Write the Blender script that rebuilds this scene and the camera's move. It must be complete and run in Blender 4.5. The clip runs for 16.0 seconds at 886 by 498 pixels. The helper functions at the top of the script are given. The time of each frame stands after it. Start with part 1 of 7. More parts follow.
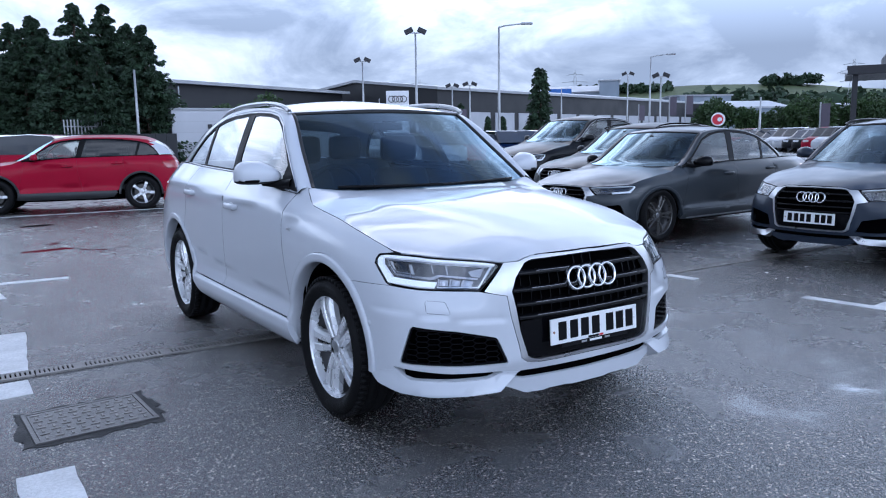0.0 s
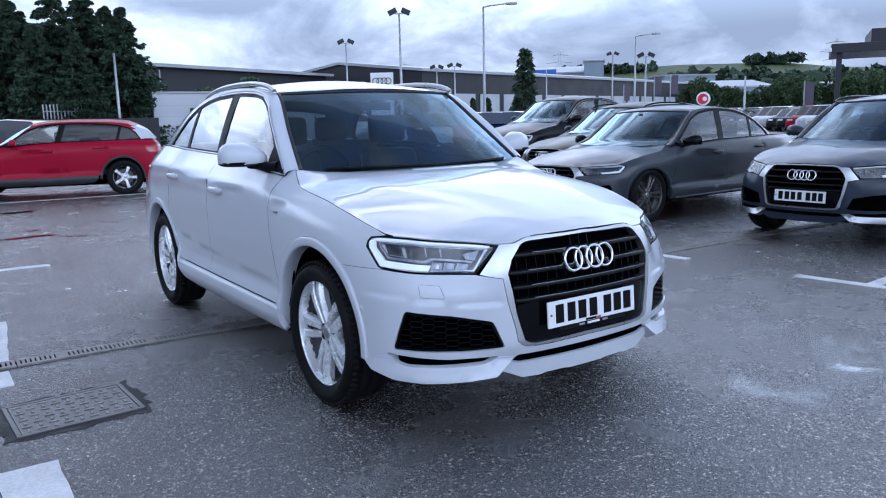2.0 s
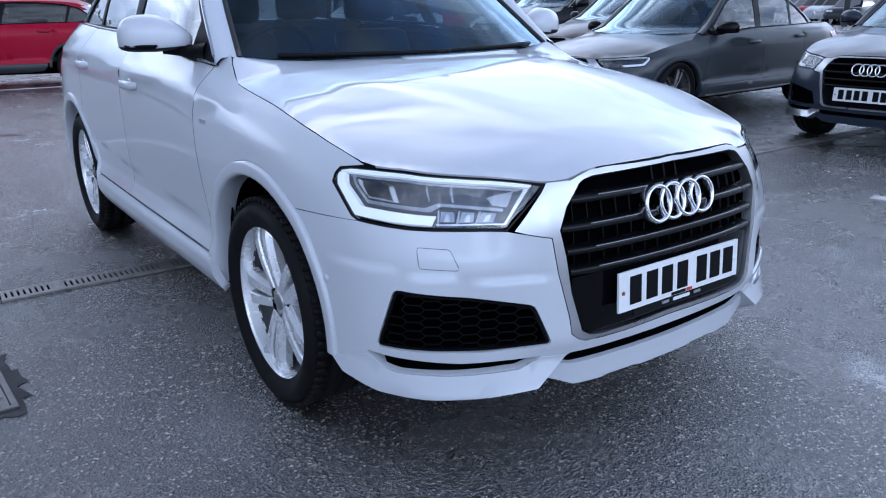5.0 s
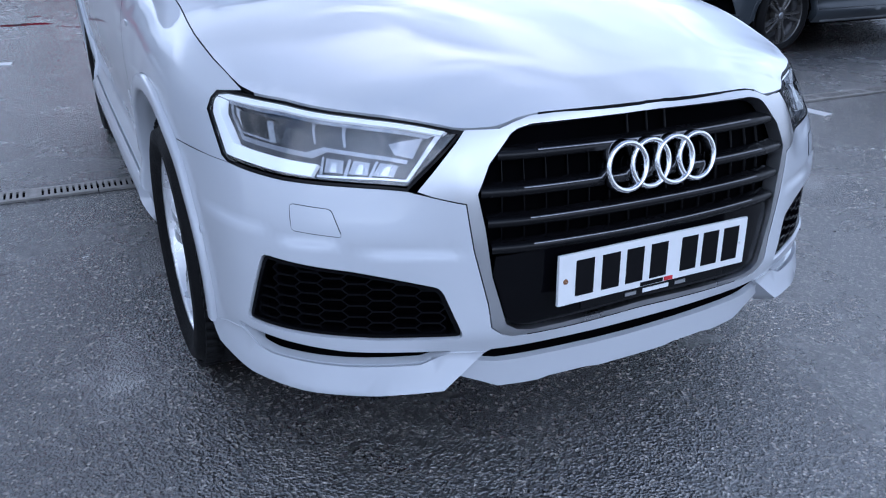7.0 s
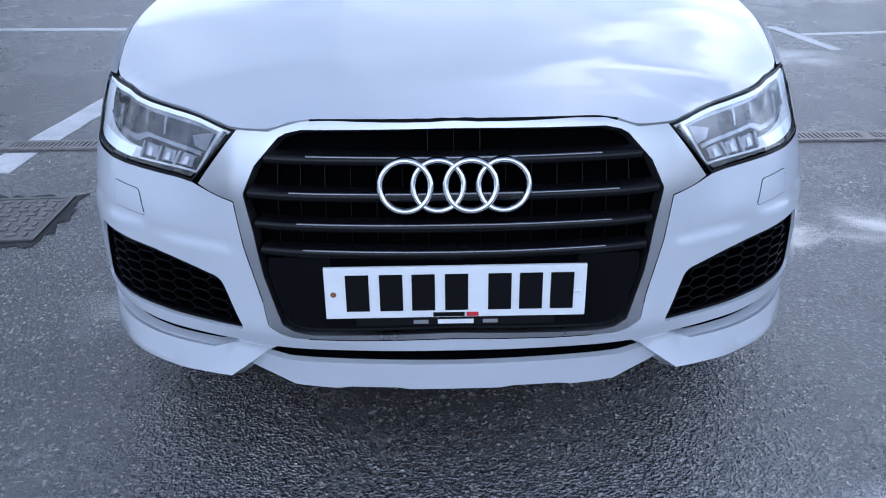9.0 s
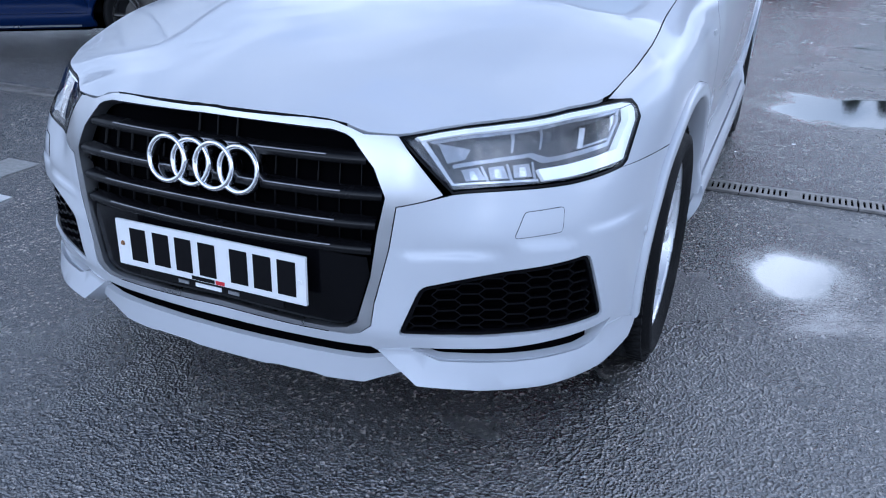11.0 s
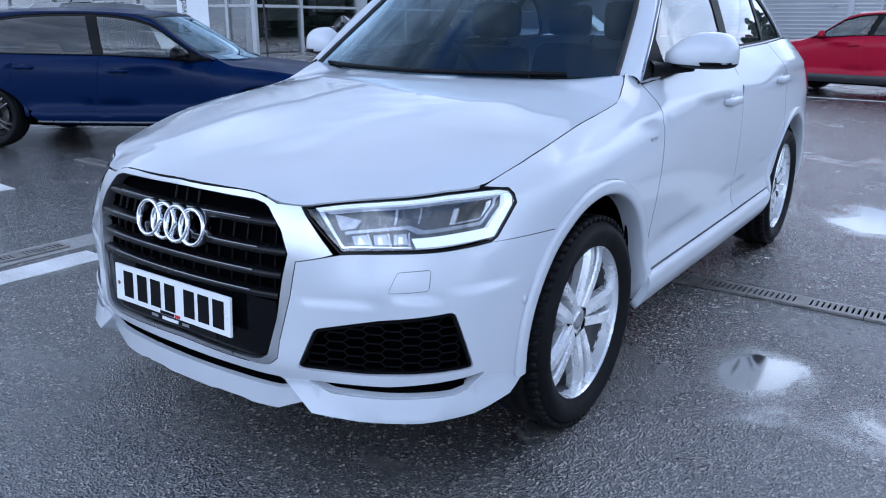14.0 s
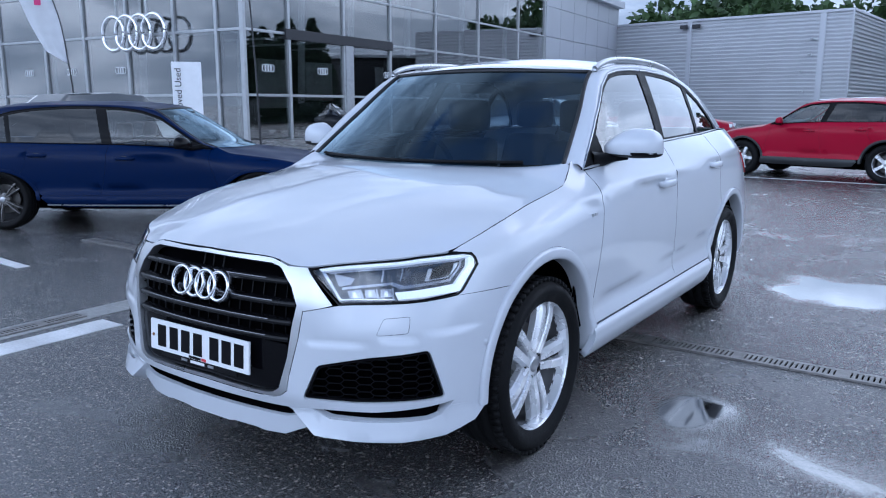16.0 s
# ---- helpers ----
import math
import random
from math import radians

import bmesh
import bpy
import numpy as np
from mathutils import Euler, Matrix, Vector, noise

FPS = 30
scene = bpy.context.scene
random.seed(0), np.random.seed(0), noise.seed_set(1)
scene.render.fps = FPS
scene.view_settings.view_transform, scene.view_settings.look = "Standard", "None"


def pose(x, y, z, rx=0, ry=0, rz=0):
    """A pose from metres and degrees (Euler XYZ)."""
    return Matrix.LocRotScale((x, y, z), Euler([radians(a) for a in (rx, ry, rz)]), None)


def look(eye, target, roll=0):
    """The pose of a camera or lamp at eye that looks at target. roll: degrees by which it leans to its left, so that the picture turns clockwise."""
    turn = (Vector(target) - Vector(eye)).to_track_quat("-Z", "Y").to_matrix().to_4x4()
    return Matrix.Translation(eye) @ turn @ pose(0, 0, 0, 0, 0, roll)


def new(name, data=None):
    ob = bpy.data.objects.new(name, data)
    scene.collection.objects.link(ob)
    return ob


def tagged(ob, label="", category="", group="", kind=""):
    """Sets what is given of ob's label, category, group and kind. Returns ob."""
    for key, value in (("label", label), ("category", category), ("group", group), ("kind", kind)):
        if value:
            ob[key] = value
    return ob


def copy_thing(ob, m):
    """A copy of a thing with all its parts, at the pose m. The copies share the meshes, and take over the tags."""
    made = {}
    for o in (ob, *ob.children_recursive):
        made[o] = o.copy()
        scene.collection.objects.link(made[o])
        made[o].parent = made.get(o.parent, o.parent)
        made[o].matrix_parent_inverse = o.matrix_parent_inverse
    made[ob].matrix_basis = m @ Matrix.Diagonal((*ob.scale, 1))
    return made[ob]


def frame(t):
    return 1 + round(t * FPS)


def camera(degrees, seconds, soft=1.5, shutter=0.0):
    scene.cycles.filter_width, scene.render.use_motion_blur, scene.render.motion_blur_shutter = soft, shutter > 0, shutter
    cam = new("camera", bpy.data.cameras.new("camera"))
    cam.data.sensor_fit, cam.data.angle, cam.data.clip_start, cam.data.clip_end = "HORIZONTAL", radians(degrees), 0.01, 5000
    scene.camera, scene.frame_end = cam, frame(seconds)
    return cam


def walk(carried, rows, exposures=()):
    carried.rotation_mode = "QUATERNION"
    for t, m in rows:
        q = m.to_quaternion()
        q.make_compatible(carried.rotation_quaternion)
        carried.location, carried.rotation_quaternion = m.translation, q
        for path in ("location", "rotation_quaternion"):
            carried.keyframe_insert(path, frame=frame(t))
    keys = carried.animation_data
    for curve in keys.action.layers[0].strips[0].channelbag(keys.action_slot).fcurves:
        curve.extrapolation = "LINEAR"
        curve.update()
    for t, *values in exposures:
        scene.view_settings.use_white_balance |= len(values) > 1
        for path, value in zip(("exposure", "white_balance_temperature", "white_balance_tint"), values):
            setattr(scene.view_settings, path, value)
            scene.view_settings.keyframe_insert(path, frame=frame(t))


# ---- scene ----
cam = camera(60.4, 16.0, soft=1.1)
PATH = [
    (0, (-2.37, -2.342, 1.334), (-1.28, -0.691, 1.042), -0.9),
    (0.5, (-2.372, -2.332, 1.331), (-1.276, -0.686, 1.032), -1.0),
    (1, (-2.373, -2.319, 1.329), (-1.271, -0.679, 1.021), -1.1),
    (1.5, (-2.378, -2.294, 1.33), (-1.268, -0.662, 1.009), -1.3),
    (2, (-2.342, -2.245, 1.319), (-1.227, -0.62, 0.981), -1.4),
    (2.5, (-2.21, -2.083, 1.312), (-1.097, -0.46, 0.956), -1.6),
    (3, (-2.125, -1.952, 1.301), (-1.015, -0.333, 0.918), -1.8),
    (3.5, (-2.033, -1.739, 1.278), (-0.92, -0.131, 0.859), -2.0),
    (4, (-1.943, -1.551, 1.258), (-0.823, 0.038, 0.789), -2.1),
    (6.5, (-1.291, -1.002, 1.202), (-0.317, 0.556, 0.41), 0.6),
    (7, (-1.102, -1.085, 1.189), (-0.263, 0.537, 0.372), 1.0),
    (7.5, (-0.83, -1.16, 1.214), (-0.177, 0.535, 0.377), 1.0),
    (8, (-0.56, -1.265, 1.232), (-0.127, 0.489, 0.373), 0.5),
    (8.5, (-0.313, -1.322, 1.238), (-0.08, 0.467, 0.374), -0.2),
    (9, (-0.044, -1.291, 1.242), (-0.017, 0.507, 0.366), -0.6),
    (9.5, (0.243, -1.268, 1.237), (0.062, 0.521, 0.362), -0.9),
    (12, (1.425, -0.952, 1.219), (0.443, 0.608, 0.445), 1.0),
    (12.5, (1.479, -0.859, 1.219), (0.427, 0.671, 0.476), 0.7),
    (13, (1.577, -0.884, 1.218), (0.48, 0.636, 0.522), 0.4),
    (13.5, (1.698, -0.986, 1.238), (0.587, 0.547, 0.595), 0.2),
    (14, (1.795, -1.167, 1.257), (0.687, 0.396, 0.681), 0.3),
    (14.5, (1.913, -1.324, 1.307), (0.829, 0.286, 0.822), 0.8),
    (15, (2.055, -1.481, 1.319), (0.973, 0.15, 0.907), 1.0),
    (15.5, (2.096, -1.538, 1.322), (1.001, 0.093, 0.945), 0.3),
    (16, (2.123, -1.576, 1.315), (1.016, 0.048, 0.946), 0.1),
]
walk(cam, [(t, look(eye, target, roll)) for t, eye, target, roll in PATH],
     exposures=[(0, 0.66, 5200, 14), (9.5, 0.68, 5150, 13), (12.5, 0.84, 5100, 12), (16, 0.76, 5100, 12)])

# ---- light ----
SUN_DIR = Vector((0.36, 0.74, 0.60)).normalized()      # towards the veiled sun
world = bpy.data.worlds.new("sky")
scene.world = world
world.use_nodes = True
wn = world.node_tree
wn.nodes.clear()


def link(tree, a, b):
    tree.links.new(a, b)


def node(tree, kind, **props):
    n = tree.nodes.new(kind)
    for k, v in props.items():
        setattr(n, k, v)
    return n


def ramp(tree, fac, stops):
    r = node(tree, "ShaderNodeValToRGB")
    e = r.color_ramp.elements
    while len(e) < len(stops):
        e.new(0.5)
    for el, (p, c) in zip(e, stops):
        el.position, el.color = p, (*c, 1) if len(c) == 3 else c
    link(tree, fac, r.inputs[0])
    return r.outputs[0]


def mixc(tree, fac, a, b, mode="MIX"):
    m = node(tree, "ShaderNodeMix", data_type="RGBA", blend_type=mode)
    for sock, v in ((m.inputs[0], fac), (m.inputs[6], a), (m.inputs[7], b)):
        if isinstance(v, (int, float)):
            sock.default_value = v
        elif isinstance(v, (tuple, list)):
            sock.default_value = (*v, 1) if len(v) == 3 else v
        else:
            link(tree, v, sock)
    return m.outputs[2]


def mth(tree, op, a, b=None, clamp=False):
    m = node(tree, "ShaderNodeMath", operation=op, use_clamp=clamp)
    for sock, v in ((m.inputs[0], a), (m.inputs[1], b)):
        if v is None:
            continue
        if isinstance(v, (int, float)):
            sock.default_value = v
        else:
            link(tree, v, sock)
    return m.outputs[0]


sky = node(wn, "ShaderNodeTexSky", sky_type="NISHITA", sun_disc=False)
sky.sun_elevation = math.asin(SUN_DIR.z)
sky.sun_rotation = math.atan2(SUN_DIR.x, SUN_DIR.y)
sky.air_density, sky.dust_density = 1.0, 1.5
tc = node(wn, "ShaderNodeTexCoord")
mp = node(wn, "ShaderNodeMapping")
mp.inputs["Scale"].default_value = (1.0, 1.0, 2.3)
mp.inputs["Location"].default_value = (0.35, 0.1, 0.0)
link(wn, tc.outputs["Generated"], mp.inputs["Vector"])


def sky_noise(scale, detail, rough, dist=0.0):
    n = node(wn, "ShaderNodeTexNoise")
    n.inputs["Scale"].default_value, n.inputs["Detail"].default_value = scale, detail
    n.inputs["Roughness"].default_value, n.inputs["Distortion"].default_value = rough, dist
    link(wn, mp.outputs[0], n.inputs["Vector"])
    return n.outputs["Fac"]


# broken cloud: grey undersides, white tops and a few blue gaps
puff = mixc(wn, 0.42, sky_noise(2.3, 9, 0.56, 0.3), sky_noise(5.2, 8, 0.6, 0.5))
shade = ramp(wn, puff, [(0.41, (3.0, 3.35, 3.85)), (0.47, (4.4, 4.75, 5.2)), (0.52, (6.6, 6.85, 7.2)), (0.57, (8.6, 8.75, 9.0))])
sz = node(wn, "ShaderNodeSeparateXYZ")
link(wn, tc.outputs["Generated"], sz.inputs[0])
# the cloud breaks up overhead and lets blue through
gaps = mth(wn, "MULTIPLY", ramp(wn, sz.outputs[2], [(0.30, (0, 0, 0)), (0.85, (1, 1, 1))]), 0.17)
cover = ramp(wn, mth(wn, "SUBTRACT", sky_noise(1.9, 9, 0.56, 0.5), gaps), [(0.25, (0, 0, 0)), (0.36, (1, 1, 1))])
# added bright cloud low beyond the tail, out of view, to whiten the puddles
dt = node(wn, "ShaderNodeVectorMath", operation="DOT_PRODUCT")
link(wn, tc.outputs["Generated"], dt.inputs[0])
dt.inputs[1].default_value = (-0.20, 0.95, 0.22)
belt = ramp(wn, sz.outputs[2], [(0.10, (0.0, 0.0, 0.0)), (0.22, (1, 1, 1)), (0.40, (1, 1, 1)), (0.60, (0.0, 0.0, 0.0))])
glow = mth(wn, "MULTIPLY", mth(wn, "POWER", mth(wn, "MAXIMUM", dt.outputs["Value"], 0.0), 14.0), belt)
glow = mth(wn, "MULTIPLY_ADD", glow, 1.2)
wn.nodes[-1].inputs[2].default_value = 1.0
# another added glow to the side, for the wet ground and car flank
dt3 = node(wn, "ShaderNodeVectorMath", operation="DOT_PRODUCT")
link(wn, tc.outputs["Generated"], dt3.inputs[0])
dt3.inputs[1].default_value = (0.88, 0.38, 0.30)
side_glow = mth(wn, "MULTIPLY", mth(wn, "POWER", mth(wn, "MAXIMUM", dt3.outputs["Value"], 0.0), 4.0), belt)
glow = mth(wn, "ADD", glow, mth(wn, "MULTIPLY", side_glow, 1.8))
# thinner, brighter cloud half way up and darker undersides overhead
height_ = ramp(wn, sz.outputs[2], [(0.16, (1, 1, 1)), (0.28, (1.2, 1.2, 1.2)), (0.42, (1.1, 1.1, 1.1)), (0.62, (0.62, 0.62, 0.62)), (0.95, (0.45, 0.45, 0.45))])
# added unseen glow behind the viewpoint, to lift the car's front
dt2 = node(wn, "ShaderNodeVectorMath", operation="DOT_PRODUCT")
link(wn, tc.outputs["Generated"], dt2.inputs[0])
dt2.inputs[1].default_value = (-0.1, -0.9, 0.42)
back_glow = mth(wn, "POWER", mth(wn, "MAXIMUM", dt2.outputs["Value"], 0.0), 2.0)
# its low part is dimmed to keep showroom reflections down
back_glow = mth(wn, "MULTIPLY", back_glow, ramp(wn, sz.outputs[2], [(0.12, (0.15, 0.15, 0.15)), (0.42, (1, 1, 1))]))
glow = mth(wn, "ADD", glow, mth(wn, "MULTIPLY", back_glow, 2.6))
shade = mixc(wn, 1.0, mixc(wn, 1.0, shade, glow, "MULTIPLY"), height_, "MULTIPLY")
blue = mixc(wn, 1.0, sky.outputs[0], (1.3, 1.35, 1.4), "MULTIPLY")
skymix = mixc(wn, cover, blue, shade)
bg = node(wn, "ShaderNodeBackground")
bg.inputs["Strength"].default_value = 0.085
link(wn, skymix, bg.inputs["Color"])
wo = node(wn, "ShaderNodeOutputWorld")
link(wn, bg.outputs[0], wo.inputs[0])

sun = new("sun", bpy.data.lights.new("sun", "SUN"))
sun.data.energy, sun.data.angle, sun.data.color = 0.15, radians(60), (1.0, 0.97, 0.92)
sun.matrix_world = look((0, 0, 30), Vector((0, 0, 30)) - SUN_DIR)

# ---- materials ----


def material(name, color, rough=0.5, metal=0.0, coat=0.0, spec=0.5, var=0.0, scale=6.0, bump=0.0, bscale=60.0, emit=0.0, fine=0.0):
    """A procedural surface: base colour with broad and fine variation, roughness variation and fine relief."""
    m = bpy.data.materials.new(name)
    m.use_nodes = True
    t = m.node_tree
    p = t.nodes["Principled BSDF"]
    p.inputs["Base Color"].default_value = (*color, 1)
    p.inputs["Roughness"].default_value, p.inputs["Metallic"].default_value = rough, metal
    p.inputs["Coat Weight"].default_value, p.inputs["Coat Roughness"].default_value = coat, 0.03
    p.inputs["Specular IOR Level"].default_value = spec
    co = node(t, "ShaderNodeTexCoord")
    if var > 0:
        n = node(t, "ShaderNodeTexNoise")
        n.inputs["Scale"].default_value, n.inputs["Detail"].default_value = scale, 6
        link(t, co.outputs["Object"], n.inputs["Vector"])
        dark, light = [tuple(max(0.0, c * k) for c in color) for k in (1 - var, 1 + var)]
        c = ramp(t, n.outputs["Fac"], [(0.3, dark), (0.7, light)])
        if fine > 0:
            n2 = node(t, "ShaderNodeTexNoise")
            n2.inputs["Scale"].default_value, n2.inputs["Detail"].default_value = scale * 14, 3
            link(t, co.outputs["Object"], n2.inputs["Vector"])
            c = mixc(t, fine, c, ramp(t, n2.outputs["Fac"], [(0.35, (0.3, 0.3, 0.3)), (0.65, (1, 1, 1))]), "MULTIPLY")
        link(t, c, p.inputs["Base Color"])
        rr = ramp(t, n.outputs["Fac"], [(0.3, (rough * 0.8,) * 3), (0.7, (min(1, rough * 1.2),) * 3)])
        link(t, rr, p.inputs["Roughness"])
    if bump > 0:
        b = node(t, "ShaderNodeBump")
        b.inputs["Strength"].default_value, b.inputs["Distance"].default_value = bump, 0.01
        nb = node(t, "ShaderNodeTexNoise")
        nb.inputs["Scale"].default_value, nb.inputs["Detail"].default_value = bscale, 4
        link(t, co.outputs["Object"], nb.inputs["Vector"])
        link(t, nb.outputs["Fac"], b.inputs["Height"])
        link(t, b.outputs[0], p.inputs["Normal"])
    if emit > 0:
        p.inputs["Emission Color"].default_value = (*color, 1)
        p.inputs["Emission Strength"].default_value = emit
    return m


def paint(name, color, metal=0.0, rough=0.35, coat=0.5):
    """Car paint: clear coat over a base with faint mottling of dust and water marks."""
    m = material(name, color, rough, metal, coat=coat, var=0.035, scale=2.2, spec=min(0.2, coat * 0.5))
    m.node_tree.nodes["Principled BSDF"].inputs["Coat Roughness"].default_value = 0.025
    return m


def glass(name, tint, gloss=0.0, base=0.0, sheen=(1.0, 1.0, 1.0)):
    """Tinted pane: clear inside, mirror-like at grazing angles."""
    m = bpy.data.materials.new(name)
    m.use_nodes = True
    t = m.node_tree
    t.nodes.clear()
    tr = node(t, "ShaderNodeBsdfTransparent")
    tr.inputs[0].default_value = (*tint, 1)
    gl = node(t, "ShaderNodeBsdfGlossy")
    gl.inputs["Roughness"].default_value = 0.015
    gl.inputs["Color"].default_value = (*sheen, 1)
    fr = node(t, "ShaderNodeLayerWeight")
    fr.inputs[0].default_value = 0.5
    f = mth(t, "MULTIPLY_ADD", mth(t, "POWER", fr.outputs["Facing"], 5.0), 0.955)
    t.nodes[-1].inputs[2].default_value = 0.045
    f = mth(t, "MULTIPLY_ADD", f, 1.7 + gloss)
    t.nodes[-1].inputs[2].default_value = base
    t.nodes[-1].use_clamp = True
    mx = node(t, "ShaderNodeMixShader")
    link(t, f, mx.inputs[0]), link(t, tr.outputs[0], mx.inputs[1]), link(t, gl.outputs[0], mx.inputs[2])
    out = node(t, "ShaderNodeOutputMaterial")
    link(t, mx.outputs[0], out.inputs[0])
    return m


WHITE = paint("white_paint", (0.505, 0.525, 0.565), coat=0.9)
RED = paint("red_paint", (0.27, 0.003, 0.022), coat=0.15)
GREY = paint("grey_paint", (0.034, 0.040, 0.047), 0.1, coat=0.35)
SILVER_BLUE = paint("silver_blue_paint", (0.018, 0.026, 0.042), 0.1, coat=0.4)
BLACK = paint("black_paint", (0.005, 0.006, 0.008), coat=0.22)
BLUE = paint("blue_paint", (0.0012, 0.009, 0.045), 0.0, coat=0.10)
SILVER_PAINT = paint("silver_paint", (0.45, 0.46, 0.48), 0.4)
# blue sheen puts the sky's reflected blue into the gloss colour
WS_GLASS = glass("windscreen_glass", (0.25, 0.33, 0.40), -0.2, 0.0, (0.66, 0.85, 1.0))
SIDE_GLASS = glass("side_glass", (0.58, 0.61, 0.60), 0.2, 0.0)
PRIVACY = glass("privacy_glass", (0.05, 0.055, 0.06), -0.5)
LENS = glass("lamp_lens", (0.90, 0.91, 0.93), 0.0)
CHROME = material("chrome", (0.82, 0.83, 0.85), 0.06, 1.0, var=0.02, scale=30)
SATIN = material("satin_aluminium", (0.50, 0.51, 0.53), 0.32, 1.0, var=0.04, scale=12)
ALLOY = material("alloy_silver", (0.74, 0.75, 0.77), 0.28, 0.45, coat=0.5, var=0.05, scale=14)
# the silver barrel is coloured near black: shade between the spokes
BARREL_SHADE = material("barrel_shade", (0.05, 0.05, 0.053), 0.45, 0.3, var=0.2, scale=14)
DARK_ALLOY = material("dark_alloy", (0.15, 0.145, 0.14), 0.3, 0.7, coat=0.4, var=0.08, scale=14)
GLOSS_BLACK = material("gloss_black", (0.002, 0.002, 0.003), 0.15, spec=0.12, var=0.1, scale=10)
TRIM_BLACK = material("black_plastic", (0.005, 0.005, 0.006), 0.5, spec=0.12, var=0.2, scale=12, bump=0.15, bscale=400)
BAR_BLACK = material("bar_black", (0.004, 0.004, 0.005), 0.25, spec=0.22, var=0.1, scale=10)
BAR_GLINT = material("bar_glint", (0.20, 0.20, 0.21), 0.18, 1.0, var=0.05, scale=20)
# near-black plastic; its colour also carries the shade of recesses, gaps and slots
CAVITY = material("cavity_black_shade", (0.0015, 0.0015, 0.002), 0.9, spec=0.0, var=0.2, scale=8)
CLAD_GREY = material("grey_cladding_plastic", (0.022, 0.023, 0.025), 0.5, var=0.15, scale=12, bump=0.15, bscale=300)
RUBBER = material("tyre_rubber", (0.005, 0.005, 0.0055), 0.62, spec=0.14, var=0.25, scale=9, bump=0.2, bscale=160)
RUBBER_SEAL = material("rubber_seal", (0.008, 0.008, 0.009), 0.5, var=0.1)
CABIN = material("cabin_plastic", (0.010, 0.010, 0.011), 0.6, var=0.2, scale=8, bump=0.15, bscale=300)
SEAT_CLOTH = material("seat_leather", (0.011, 0.011, 0.013), 0.55, var=0.25, scale=9, bump=0.2, bscale=200)
DISC = material("brake_disc_steel", (0.10, 0.095, 0.09), 0.4, 0.8, var=0.15, scale=40)
LAMP_IN = material("lamp_reflector", (0.55, 0.56, 0.58), 0.12, 0.9, var=0.1, scale=30)
LAMP_MID = material("lamp_grey_chrome", (0.30, 0.31, 0.34), 0.2, 0.85, var=0.25, scale=60)
LAMP_DARK = material("lamp_housing", (0.05, 0.053, 0.062), 0.25, 0.5, var=0.1, scale=20)
DRL = material("running_light", (0.80, 0.84, 0.87), 0.22, emit=0.26)
INDICATOR = material("light_strip_clear", (0.85, 0.88, 0.92), 0.15, var=0.03, scale=30)
TAIL = material("tail_lamp_red", (0.30, 0.005, 0.008), 0.12, coat=1.0, var=0.1, scale=20)
PLATE_W = material("plate_white", (0.74, 0.75, 0.76), 0.35, var=0.03, scale=20)
PLATE_Y = material("plate_yellow", (0.75, 0.55, 0.04), 0.35, var=0.03, scale=20)
INK = material("plate_black", (0.004, 0.004, 0.005), 0.6, spec=0.1, var=0.1, scale=20)
INK_RED = material("print_red", (0.5, 0.02, 0.03), 0.4, var=0.1, scale=20)
RUST = material("rusty_screw", (0.22, 0.10, 0.04), 0.7, var=0.3, scale=60)
WHITE_PLASTIC = material("white_plastic", (0.75, 0.76, 0.78), 0.4, var=0.05, scale=5)


# ---- building helpers ----


def thing(name, label, category, group="", kind="", at=None):
    """An Empty at the base of a thing."""
    ob = new(name)
    ob.empty_display_size = 0.2
    if at is not None:
        ob.matrix_world = at
    return tagged(ob, label, category, group, kind)


NORMALS = {}


def obj(name, bm, mat, smooth=None):
    me = bpy.data.meshes.new(name)
    nrm = NORMALS.pop(id(bm), None)
    if smooth is not None:
        for f in bm.faces:
            f.smooth = smooth
    bm.to_mesh(me)
    bm.free()
    for m in (mat if isinstance(mat, (list, tuple)) else [mat]):
        me.materials.append(m)
    if nrm is not None and len(nrm) == len(me.vertices):
        me.normals_split_custom_set_from_vertices(nrm)
    return new(name, me)


def part(name, bm, mat, parent, label="", smooth=None):
    ob = obj(name, bm, mat, smooth)
    ob.parent = parent
    if label:
        ob["label"] = label
    return ob


def mesh_of(verts, faces, smooth_from=None):
    bm = bmesh.new()
    vs = [bm.verts.new(v) for v in verts]
    for i, f in enumerate(faces):
        try:
            fc = bm.faces.new([vs[k] for k in f])
            fc.smooth = smooth_from is None or i < smooth_from
        except ValueError:
            pass
    return bm


def box(bm, x0, x1, y0, y1, z0, z1, bevel=0.0, m=None):
    """Adds a box, with bevelled edges where asked."""
    r = bmesh.ops.create_cube(bm, size=1.0)
    vs = r["verts"]
    for v in vs:
        v.co = Vector(((x0 + x1) / 2 + v.co.x * (x1 - x0), (y0 + y1) / 2 + v.co.y * (y1 - y0), (z0 + z1) / 2 + v.co.z * (z1 - z0)))
    if bevel > 0:
        es = {e for v in vs for e in v.link_edges}
        r = bmesh.ops.bevel(bm, geom=list(es), offset=bevel, segments=2, affect="EDGES", profile=0.6)
        vs = list({v for v in vs if v.is_valid} | set(r["verts"]))
    if m is not None:
        for v in vs:
            v.co = m @ v.co
    return vs


